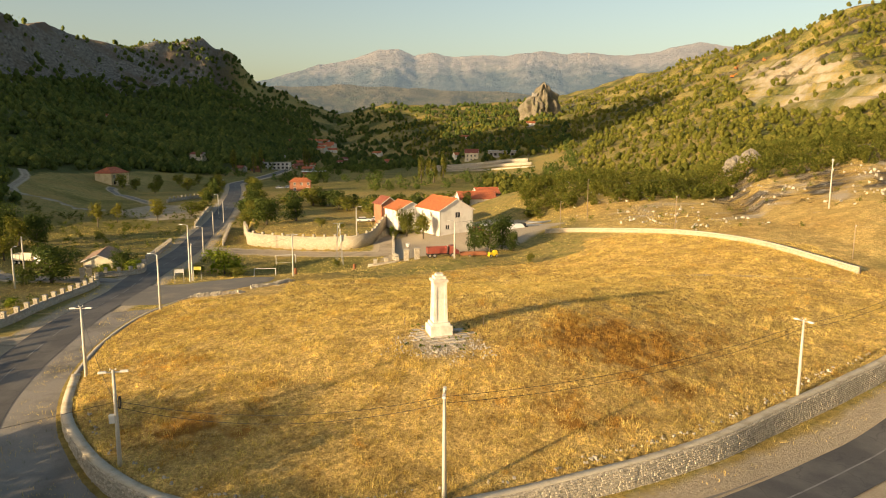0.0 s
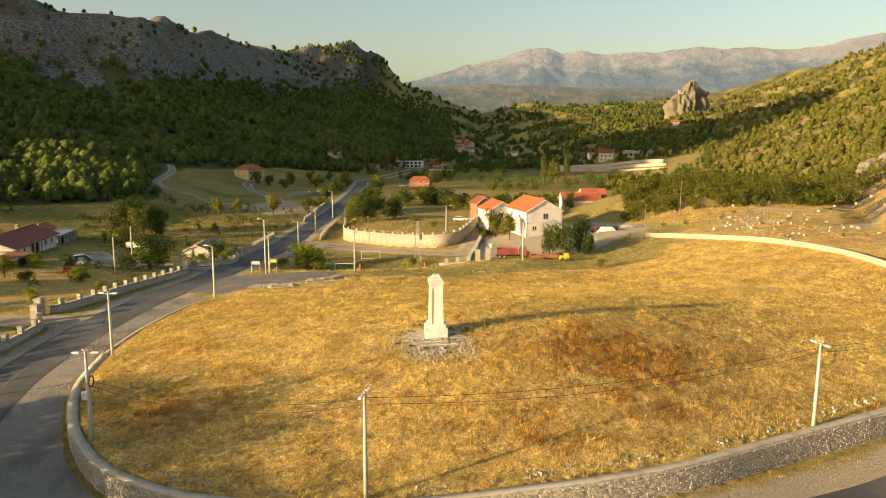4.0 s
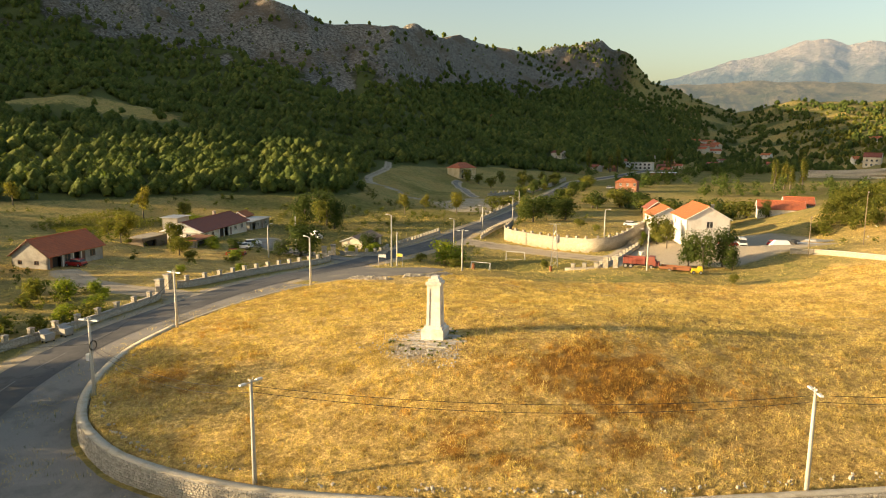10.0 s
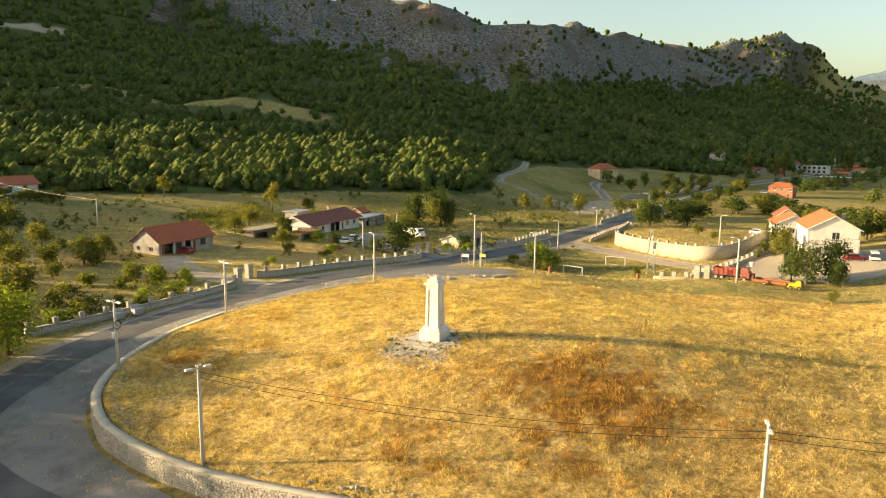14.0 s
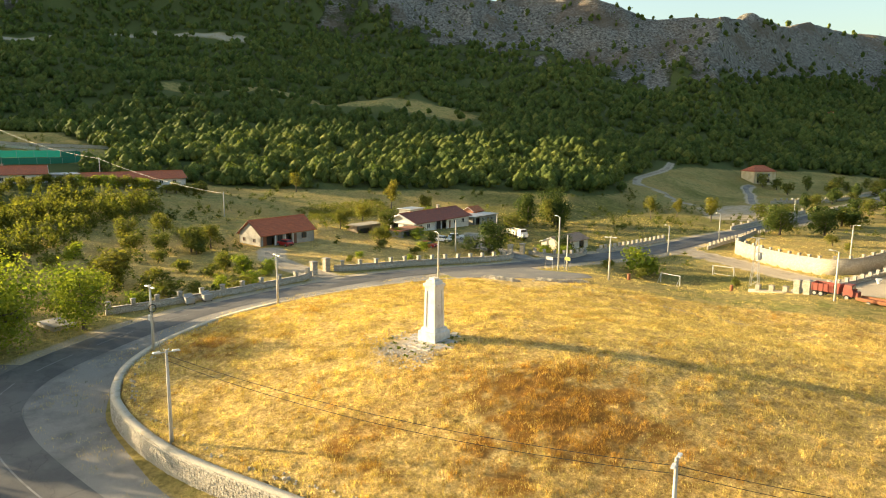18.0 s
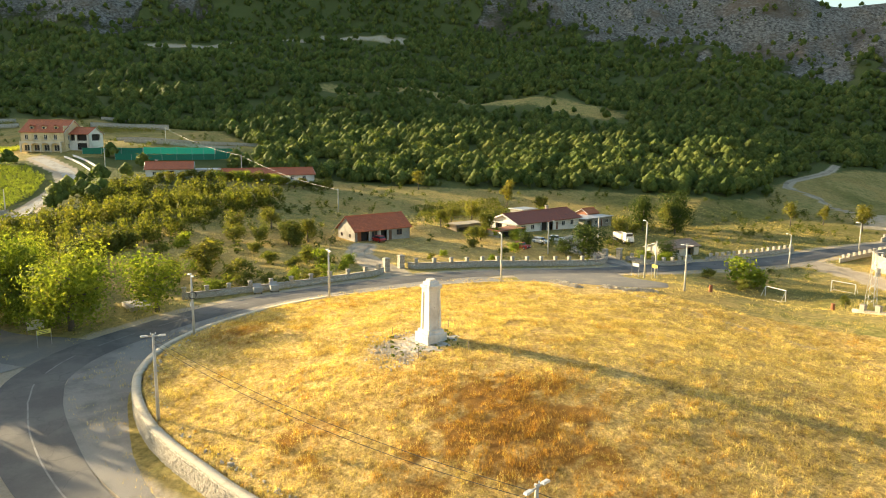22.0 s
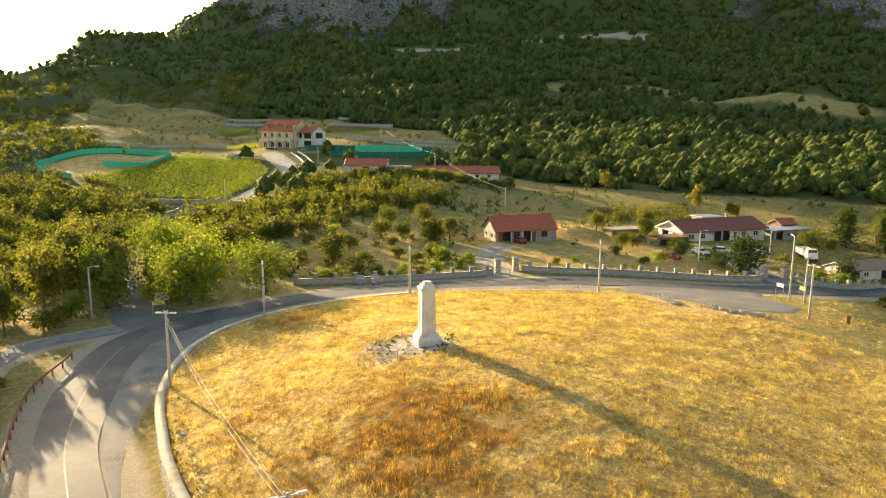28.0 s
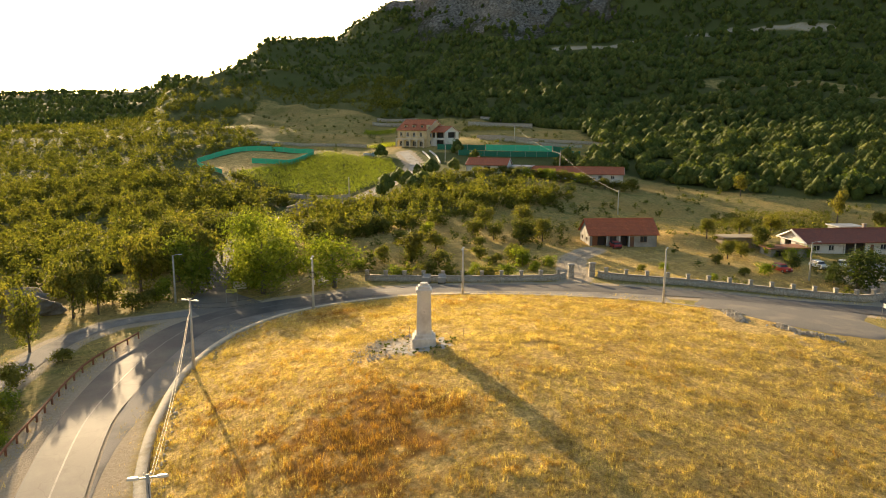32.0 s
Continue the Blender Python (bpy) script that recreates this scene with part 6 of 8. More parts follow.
# stepped vine terraces on the slope behind the villa
for line, h_, lab in (([(-366, -61), (-364, -48), (-362, -34)], 2.2, "grey retaining wall of the highest vine terrace"), ([(-349, -58), (-348, -44), (-348, -30)], 2.2, "grey retaining wall between vine terraces"), ([(-351, 7), (-360, 24), (-370, 42)], 1.6, "long pale retaining wall below the wood"), ([(-331, 4), (-329, 20), (-326, 40)], 2.6, "tall grey retaining wall behind the villa")):
    wall_line("retaining_wall", line, h_, .6, "rubble", lab)


# down the valley and on the hillside
house("hillside_house", -170, 371, 75, 13, 10, 6.4, 2.6, "ochre_wall", "tile_red", "ochre two-storey house with a red hipped roof on the hillside", [("f", 1.5 + 3.2 * k, 3.8, 1.4, 1.5, "window") for k in range(3)] + [("f", 1.5 + 3.2 * k, .6, 1.8, 1.8, "void") for k in range(3)], hip=.7)
house("pink_house", -73, 369, 8, 10.5, 8, 5.0, 1.6, "brick_wall", "tile_orange", "two-storey brick-pink house with an orange roof", [("f", 2 + 3.4 * k, 3.2, 1.2, 1.4, "window") for k in range(3)] + [("f", 2, .5, 1.4, 1.6, "window"), ("f", 8, 0, 1.4, 2.1, "door")], hip=.6)
r = random.Random(12)
VILLAGE = [(-189, 709), (-192, 569), (-205, 640), (-168, 661), (-155, 588), (-158, 562), (-136, 680), (-128, 700), (-189, 905), (-112, 600), (-150, 760), (-100, 720), (-175, 780), (-60, 800), (-118, 860)]
for k, (x, y) in enumerate(VILLAGE):
    house("village_house", x, y, r.uniform(-30, 40), r.uniform(8, 11), r.uniform(6, 8), r.choice((3.0, 3.2, 5.2)), r.uniform(1.2, 1.8), r.choice(("cream_wall", "block_wall", "block_wall", "brick_wall")), r.choice(("tile_red", "tile_orange", "tile_dark")),
          "village house with a tiled roof down the valley", [("f", 1.5, .9, 1.2, 1.3, "window"), ("f", 4.5, .9, 1.2, 1.3, "window"), ("l", 2, .9, 1.2, 1.3, "window")], group="village houses")
for k in range(12):
    x, y = -172 + r.gauss(0, 17), 1035 + r.gauss(0, 34)
    house("village_house", x, y, r.uniform(-30, 30), r.uniform(12, 18), r.uniform(8, 11), r.uniform(4, 6.5), 2.4, r.choice(("white_wall", "cream_wall")), r.choice(("tile_red", "tile_orange")), "red-roofed house of the far hamlet", [("f", 2, 1, 1.5, 1.8, "window"), ("f", 6, 1, 1.5, 1.8, "window")], group="far hamlet")
for x, y, lab in ((-324, 695, "lone red-roofed house on the wooded slope"), (-90, 995, "far white house with a red roof"), (26, 916, "far house among the fields"), (17, 764, "grey house by the terraces"), (120, 1000, "far house among the fields")):
    house("far_house", x, y, r.uniform(-20, 20), 12, 9, 5.0, 2.2, "white_wall", "tile_orange", lab, [("f", 2, 3, 1.4, 1.5, "window"), ("f", 7, 3, 1.4, 1.5, "window")])
house("far_house", 28, 711, -6, 13, 10, 8.4, 3.4, "cream_wall", "tile_dark", "pale two-storey gabled house by the terraces", [("f", 2 + 3.6 * k, 1 + 3.6 * j, 1.6, 1.8, "window") for k in range(3) for j in range(2)])
house("far_house", 56, 690, -8, 26, 10, 6, 0, "block_wall", "sheet", "long grey flat-roofed building by the terraces", [("f", 2 + 4 * k, 1.5, 2.2, 2.4, "void") for k in range(6)])
house("village_block", -150, 655, 6, 24, 9, 6.4, 0, "white_wall", "cap", "long white flat-roofed village block with rows of openings", [("f", 1.5 + 3.7 * k, .8 + 3 * j, 2.0, 1.8, "void") for k in range(6) for j in range(2)])
house("flat_roof_house", -90, 504, 6, 15, 9, 4.6, 0, "brick_wall", "plastic_white", "pink house with a flat white roof", [("f", 1.5, 1, 1.6, 1.5, "window"), ("f", 5.5, 0, 2.4, 2.6, "void"), ("f", 10.5, 1, 1.8, 1.5, "window")], over=.8)
for k, (ya, h_) in enumerate(((0, 1.3), (22, 2.5), (46, 3.8))):
    wall_line("terrace_wall_far", [(-16, 606 + ya), (10, 604 + ya), (34, 598 + ya), (54, 574 + ya), (70, 552 + ya)], h_, .9, "rubble", "long pale stone terrace wall down the valley", step=9)


# castle crag at the head of the valley
def crag(name, x, y, rx, ry, h, seed, label):
    n, m = 64, 30
    th, ph = np.meshgrid(np.linspace(0, 2 * math.pi, n, endpoint=False), np.linspace(0, 1, m), indexing="ij")
    rr = (1 - ph ** 4) * (1 + .28 * np.sin(3 * th + seed) + .2 * np.sin(7 * th + 2 * seed + 6 * ph) + .1 * np.sin(13 * th - 9 * ph)) * (.68 + .6 * rough_noise(2 * np.cos(th) + 5 * ph, 2 * np.sin(th) - 4 * ph, 1.1, 4, seed))
    px, py = x + rx * rr * np.cos(th), y + ry * rr * np.sin(th)
    z0 = gz(x, y)
    pz = z0 - h * .15 + h * 1.15 * ph * (.8 + .3 * rough_noise(1.6 * np.cos(th), 1.6 * np.sin(th) + ph, .9, 3, seed + 2)) + h * .06 * np.sin(9 * th + 11 * ph)
    F = [(i * m + j, ((i + 1) % n) * m + j, ((i + 1) % n) * m + j + 1, i * m + j + 1) for i in range(n) for j in range(m - 1)]
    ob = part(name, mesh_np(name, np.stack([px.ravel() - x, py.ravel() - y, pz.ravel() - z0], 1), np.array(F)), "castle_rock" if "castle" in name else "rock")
    ob.location = (x, y, z0)
    tagged(ob, label, "rock")


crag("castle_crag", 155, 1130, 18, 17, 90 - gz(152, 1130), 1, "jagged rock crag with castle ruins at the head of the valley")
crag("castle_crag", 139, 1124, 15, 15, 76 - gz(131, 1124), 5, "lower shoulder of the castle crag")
house("castle_ruin", 139, 1121, 10, 7, 5, 5, 0, "block_wall", "block_wall", "ruined castle tower on the crag", [("f", 3, 3, 1.5, 2, "void")], z=74)
crag("limestone_outcrop", 93, 231, 3.2, 2.2, 4.2, 2, "pale limestone outcrop among the scrub")
crag("limestone_outcrop", 98, 232, 2.6, 2.2, 3.8, 3, "pale limestone outcrop among the scrub")
for k, (x, y, s_) in enumerate(((-118, 4, 5), (-124, 14, 4), (-128, 18, 3), (-22, 2, 5), (-112, -16, 4), (-14, -4, 4), (-40, -6, 3))):
    crag("limestone_outcrop", x, y, s_, s_ * .8, s_ * .8, k, "grey limestone boulder in the scrub")


# ---- vehicles and yard things ----
def wheel(parent, x, y, r, w=.22):
    t = part("wheel", Shape().tube([(x, y - w / 2, r), (x, y + w / 2, r)], r, 14), "rubber", parent, "black tyre")
    part("rim", Shape().tube([(x, y - w / 2 - .01, r), (x, y + w / 2 + .01, r)], r * .58, 10), "metal", t)


def car(x, y, yaw, paint_, label, long=4.0, high=1.42, van=False):
    t = thing("car", x, y, None, yaw, label, "car", "parked cars")
    w = 1.68
    s = Shape().box(0, 0, .28, long, w, .38, 0, .98).box(0, 0, .66, long * .985, w * .98, .24, 0, .95)
    part("body", s, paint_, t)
    cx, cl = (-.1, long * .8) if van else (-.12 * long, long * .6)
    part("cabin", Shape().box(cx, 0, .9, cl, w * .92, high - .9, 0, .74 if not van else .9), paint_, t)
    part("window_band", Shape().box(cx, 0, .94, cl * 1.004, w * .935, (high - .9) * .72, 0, .80 if not van else .925), "glass", t)
    for sx in (-1, 1):
        for sy in (-1, 1):
            wheel(t, sx * long * .31, sy * (w / 2 - .1), .31)
    for sy in (-1, 1):
        part("headlight", Shape().box(long / 2 - .02, sy * .58, .58, .06, .32, .16), "lamp", t)
    part("bumper", Shape().box(long / 2, 0, .34, .12, w * .94, .2), "dark", t)
    part("bumper", Shape().box(-long / 2, 0, .34, .12, w * .94, .2), "dark", t)


car(-88.0, 87.2, 200, "red_paint", "small red hatchback parked before the cottage porch", 3.7)
car(-85.8, 125.5, 20, "white_paint", "white car parked in the farmyard", 4.2)
car(-79.6, 117.6, 30, "red_paint", "red car parked behind the garden bushes", 4.0)
car(-88.5, 131, 60, "white_paint", "pale car parked before the farmhouse", 4.0)
car(-23.4, 212, 10, "white_paint", "white car parked above the walled terrace", 4.3)
car(-19.4, 213.5, 5, "white_paint", "white car parked above the walled terrace", 4.2)
car(10.2, 184, 110, "white_paint", "white off-road vehicle beside the gabled house", 4.3, 1.9, True)
car(8.6, 176.5, 40, "red_paint", "red car half hidden by the trees", 3.9)
car(16.5, 190, 60, "red_paint", "old red car in the yard", 4.0)
car(20.5, 188, 120, "dark", "dark wreck in the yard", 4.0)
car(-88, 388, 20, "white_paint", "white car parked beside the pink house", 4.2)
car(-84, 392, 10, "white_paint", "white car parked beside the pink house", 4.2)


def truck(x, y, yaw, cab, bed, label, scale=1.0):
    t = thing("tipper_truck", x, y, None, yaw, label, "truck")
    s = scale
    part("chassis", Shape().box(0, 0, .55 * s, 6.6 * s, .9 * s, .25 * s), "dark", t)
    part("cab", Shape().box(2.5 * s, 0, .7 * s, 1.5 * s, 2.1 * s, 1.1 * s).box(2.42 * s, 0, 1.8 * s, 1.3 * s, 2.05 * s, .75 * s, 0, .86), cab, t)
    part("windscreen", Shape().box(3.06 * s, 0, 1.85 * s, .06, 1.7 * s, .6 * s), "glass", t)
    part("bonnet", Shape().box(3.5 * s, 0, .7 * s, .9 * s, 1.7 * s, .8 * s, 0, .9), cab, t)
    b = Shape().box(-.95 * s, 0, .95 * s, 4.4 * s, 2.3 * s, .14 * s)
    for k in (-1, 1):
        b.box(-.95 * s, k * 1.12 * s, 1.05 * s, 4.4 * s, .1 * s, 1.15 * s)
    b.box(-3.1 * s, 0, 1.05 * s, .1 * s, 2.2 * s, 1.15 * s).box(1.2 * s, 0, 1.05 * s, .1 * s, 2.2 * s, 1.35 * s)
    part("tipper_bed", b, bed, t)
    for k in range(6):
        for sy in (-1, 1):
            part("bed_rib", Shape().box((-3.0 + k * .82) * s, sy * 1.2 * s, 1.0 * s, .1 * s, .08 * s, 1.2 * s), bed, t)
    for wx in (2.4, -1.6, -2.6):
        for sy in (-1, 1):
            wheel(t, wx * s, sy * .95 * s, .48 * s, .32)


truck(-.4, 140.6, 10, "dump_red", "dump_red", "faded red tipper truck parked at the yard edge", .9)
truck(-86.5, 148.3, -5, "white_paint", "cream_wall", "white lorry parked behind the farmyard trees", 1.0)
truck(-226, -16, 80, "blue_paint", "sheet", "pale blue lorry parked above the vineyard", .8)
trailer = thing("flat_trailer", 6.0, 140.6, gz(6, 140.6) - .25, 4, "low rusty orange trailer beside the tipper", "trailer")
part("deck", Shape().box(0, 0, .55, 5.2, 2.0, .16), "rust", trailer)
for sy in (-1, 1):
    part("side_board", Shape().box(0, sy * 1.0, .7, 5.2, .06, .3), "rust", trailer)
    wheel(trailer, -.8, sy * .9, .36)
tank = thing("machine", 9.8, 140.2, None, 20, "small yellow machine on the grass edge", "machine")
part("body", Shape().box(0, 0, .25, 2.0, 1.2, .7, 0, .8), "yellow_paint", tank)
part("hood", Shape().box(.5, 0, .95, .8, .9, .4, 0, .7), "yellow_paint", tank)
for sx in (-.6, .6):
    for sy in (-1, 1):
        wheel(tank, sx, sy * .6, .3)
heap = thing("sheeted_pile", 18.6, 180.6, None, 20, "pile under white plastic sheeting", "pile")
part("sheeting", Shape().box(0, 0, -.2, 5, 2.6, 1.6, 0, .5), "plastic_white", heap)
for k, (x, y, yaw_) in enumerate(((24, 184, 10), (27, 187, 25), (25, 190, -10))):
    st = thing("stacked_sheets", x, y, None, yaw_, "stack of pale roofing sheets on the ground", "sheets", "stacked sheets")
    for j in range(3):
        part("sheet", Shape().box(0, .1 * j, .05 + .12 * j, 5, 1.3, .07), "sheet", st)
def bin_(x, y, yaw):
    t = thing("dumpster", x, y, None, yaw, "dented grey steel rubbish container on wheels", "dumpster", "rubbish containers")
    part("body", Shape().box(0, 0, .25, 1.2, .85, .8, 0, 1.06).box(0, 0, .2, 1.0, .7, .1), "bin", t)
    part("rim", Shape().box(0, .45, 1.0, 1.3, .07, .07).box(0, -.45, 1.0, 1.3, .07, .07).box(.63, 0, 1.0, .07, .9, .07).box(-.63, 0, 1.0, .07, .9, .07), "bin", t)
    part("lid", Shape().slab_quad((-.6, .42, 1.06), (.6, .42, 1.06), (.6, .7, 1.5), (-.6, .7, 1.5), .06), "bin", t, "open lid")
    for sx in (-.5, .5):
        for sy in (-.35, .35):
            part("castor", Shape().tube([(sx, sy - .04, .1), (sx, sy + .04, .1)], .1, 8), "rubber", t)


bin_(-46.6, 57.9, 95)
bin_(-46.9, 60.4, 100)


def goal(x, y, yaw, wide=3.4, high=2.0):
    t = thing("football_goal", x, y, None, yaw, "white steel football goal frame on rough grass", "goal", "goals")
    for sx in (-1, 1):
        part("post", Shape().tube([(sx * wide / 2, 0, -.1), (sx * wide / 2, 0, high)], .06, 8), "frame_white", t)
        part("stay", Shape().tube([(sx * wide / 2, 0, high), (sx * wide / 2, 1.2, 0)], .035, 6).tube([(sx * wide / 2, 1.2, .03), (sx * wide / 2, 0, .03)], .035, 6), "frame_white", t)
    part("crossbar", Shape().tube([(-wide / 2, 0, high), (wide / 2, 0, high)], .06, 8), "frame_white", t)
    part("ground_bar", Shape().tube([(-wide / 2, 1.2, .03), (wide / 2, 1.2, .03)], .035, 6), "frame_white", t)


goal(-36.2, 163.4, 15, 4.4)
goal(-37.4, 148.6, 186, 4.4)
# lattice mast with a transformer
mast = thing("lattice_mast", -22.5, 154, None, 20, "slim rusty lattice mast carrying a transformer", "mast")
H_ = 9.2
for sx in (-1, 1):
    for sy in (-1, 1):
        part("leg", Shape().tube([(sx * .75, sy * .75, -.2), (sx * .2, sy * .2, H_)], .05, 5), "metal", mast)
for k in range(7):
    a, b = k / 7, (k + 1) / 7
    wa, wb = .75 - .55 * a, .75 - .55 * b
    for (ux, uy), (vx, vy) in (((-1, -1), (1, -1)), ((1, -1), (1, 1)), ((1, 1), (-1, 1)), ((-1, 1), (-1, -1))):
        part("brace", Shape().tube([(ux * wa, uy * wa, H_ * a), (vx * wb, vy * wb, H_ * b)], .028, 4), "metal", mast)
part("transformer", Shape().tube([(.6, 0, 5.2), (.6, 0, 6.5)], .42, 12), "sheet", mast, "grey transformer drum")
part("crossarm", Shape().box(0, 0, H_ - .1, 2.4, .1, .12), "metal", mast)


def road_sign(x, y, yaw, label, col, w=1.5, h=.55, z=1.9):
    t = thing("road_sign", x, y, None, yaw, label, "sign", "road signs")
    for sx in (-.5, .5):
        part("post", Shape().tube([(sx * w, 0, -.2), (sx * w, 0, z + h)], .035, 6), "metal", t)
    b = part("board", Shape().box(0, -.04, z, w, .04, h), col, t)
    for k in range(2):
        part("lettering", Shape().box(-.05, -.065, z + .12 + .2 * k, w * .7, .006, .07), "dark", b)


road_sign(-46.6, 124.8, 200, "white direction sign on two posts with unreadable lines", "frame_white", 1.5, .6)
road_sign(-44.2, 127.2, 195, "yellow direction sign on two posts with unreadable lines", "sign_yellow", 1.3, .6, 2.0)
road_sign(-31.5, 31.5, 120, "yellow direction sign at the side road with unreadable lines", "sign_yellow", 1.6, .5, 1.6)
board = thing("notice_board", -37.5, 29.5, None, 120, "faded notice board under the big tree", "board")
part("panel", Shape().box(0, 0, .7, 2.2, .08, 1.2), "cream_wall", board)
for sx in (-1, 1):
    part("post", Shape().box(sx * 1.05, 0, -.2, .1, .1, 2.3), "wood", board)
cist = thing("concrete_cistern", -46, 41, None, 20, "low grey concrete cistern slab under the trees", "cistern")
part("slab", Shape().box(0, 0, -.2, 4.6, 3.0, .7), "cap", cist)
part("hatch", Shape().box(.4, .2, .5, .9, .9, .14), "cap", cist)
for x, y in ((-26, 124.5), (-17.6, 140.4)):
    st = thing("rusty_post", x, y, None, 0, "short rusty barrel post at the yard edge", "post", "rusty posts")
    part("barrel", Shape().tube([(0, 0, -.1), (0, 0, 1.1)], [.3, .28], 10), "rust", st)
planter = thing("planter", -8.4, 170, None, 0, "white planter on the lawn", "planter")
part("bowl", Shape().tube([(0, 0, 0), (0, 0, .25), (0, 0, .9)], [.25, .3, .6], 10), "frame_white", planter)
quarry_ = [(352, 900), (362, 915), (392, 905)]
for k, (x, y) in enumerate(quarry_):
    q = thing("excavator", x, y, None, 40 * k, "orange excavator at work on the far quarry floor", "excavator", "excavators")
    part("tracks", Shape().box(0, 1.1, 0, 4.6, .8, 1.1).box(0, -1.1, 0, 4.6, .8, 1.1), "dark", q)
    part("cab", Shape().box(0, 0, 1.1, 4.2, 3, 2.2, 0, .85), "orange_paint", q)
    part("boom", Shape().tube([(1.5, 0, 2.5), (5, 0, 5.6), (8, 0, 3.2)], [.5, .4, .3], 6), "orange_paint", q)


# ---- trees and bushes standing on their own ----
KINDS = {
    "wide": [tree_thing("tree", 195 + k, 11, 14, "leaf_green", "broad bright green tree lit by the low sun", 6000, .17, .3, .04, "broad trees", 20) for k in range(2)],
    "green": [tree_thing("tree", 200 + k, 10, 10, "leaf_green", "leafy bright green tree", 3200, .17, .28, .08, "broad trees", 16) for k in range(2)],
    "dark": [tree_thing("tree", 210 + k, 8, 9, "leaf_dark", "rounded dark green tree", 2600, .17, .28, .05, "dark trees", 14) for k in range(2)],
    "olive": [tree_thing("tree", 220 + k, 8, 7.5, "leaf_olive", "olive green tree with an uneven crown", 2000, .17, .22, .1, "olive trees", 12) for k in range(3)],
    "gold": [tree_thing("tree", 230 + k, 7, 5.5, "leaf_gold", "slender tree with yellowing leaves", 1000, .18, .2, .25, "yellowing trees", 9) for k in range(2)],
    "bush": [tree_thing("bush", 240 + k, 3, 4.2, "leaf_olive", "low rounded olive green bush", 900, .13, .12, .0, "bushes", 11, "bush") for k in range(3)],
    "bush_green": [tree_thing("bush", 250 + k, 3, 4.4, "leaf_green", "low bright green bush", 900, .13, .12, .0, "bushes", 11, "bush") for k in range(2)],
    "far_dark": [tree_thing("tree", 215 + k, 8, 9, "leaf_dark", "dark green tree down the valley", 650, .34, .28, .04, "valley trees", 11) for k in range(2)],
    "far_olive": [tree_thing("tree", 225 + k, 8, 7.5, "leaf_olive", "olive green tree down the valley", 550, .33, .26, .06, "valley trees", 10) for k in range(2)],
    "poplar": [tree_thing("poplar", 260 + k, 18, 4.4, "leaf_olive", "tall narrow poplar down the valley", 1100, .33, .3, .06, "poplars", 12) for k in range(2)],
}
BASE_SIZE = {"wide": (11, 14), "green": (10, 10), "dark": (8, 9), "olive": (8, 7.5), "gold": (7, 5.5), "bush": (3, 4.2), "bush_green": (3, 4.4), "far_dark": (8, 9), "far_olive": (8, 7.5), "poplar": (18, 4.4)}
used_ = {}
turn_ = random.Random(77)


def plant(kind, x, y, h, w):
    """Puts a tree of that kind, height and width at a place."""
    k = used_.get(kind, 0)
    used_[kind] = k + 1
    bh, bw = BASE_SIZE[kind]
    m = pose(x, y, gz(x, y), 0, 0, turn_.uniform(0, 360)) @ Matrix.Diagonal((w / bw, w / bw, h / bh, 1))
    src = KINDS[kind]
    if k < len(src):
        src[k].matrix_world = m
        return src[k]
    ob = src[k % len(src)]
    made = copy_thing(ob, Matrix.Identity(4))
    made.matrix_basis = m
    return made


for row in [("wide", -37.5, 33.6, 11.5, 15), ("green", -42, 43.8, 9, 10.5), ("wide", -50, 24.4, 12, 12), ("olive", -41.7, 21, 11, 9), ("olive", -34.5, 13.5, 12, 9),
            ("olive", -20.9, 12.3, 10, 6.4), ("olive", -23, 14.8, 8, 4.2), ("olive", -6.3, 18.6, 9, 5), ("bush", -4, 25.4, 1.8, 3.6), ("bush", 3.7, 26.4, 2.8, 4.3), ("bush_green", 9, 30, 2.2, 4), ("bush", 13.1, 33.6, 2, 3.7), ("bush_green", 16, 36, 1.8, 3),
            ("olive", -28, 8, 11, 8), ("green", -36, 22, 11, 10), ("olive", -44, 14, 12, 10), ("olive", -53, 10, 12, 10), ("green", -57, 24, 10, 10), ("olive", -64, 8, 11, 10), ("olive", -60, 32, 9, 9), ("olive", -14, 4, 10, 7), ("olive", -45, 8, 11, 9), ("olive", -58, 14, 10, 9)]:
    plant(*row)
for row in [("gold", -63.7, 50.3, 6.4, 8.2), ("bush", -62.6, 55.9, 3, 5), ("bush_green", -50.9, 51.3, 2.6, 4.4), ("bush", -54, 56, 2.4, 4), ("bush", -52.5, 60, 2.2, 3.4), ("bush_green", -54.4, 64.5, 2.4, 3.4), ("bush_green", -55.5, 70, 2.6, 3.4),
            ("olive", -87, 61.8, 4.6, 5), ("olive", -86.5, 67.6, 6, 6), ("olive", -89, 72, 5.5, 5), ("bush", -75, 52, 4, 6), ("bush", -70, 62, 2.4, 4), ("bush", -72, 70, 2, 3), ("bush", -66, 66, 2, 3.2), ("bush_green", -60, 74, 2, 3), ("bush", -79, 60, 2.4, 4),
            ("bush_green", -65, 76, 2.4, 3), ("olive", -98, 58, 6, 6), ("olive", -104, 66, 6, 6)]:
    plant(*row)
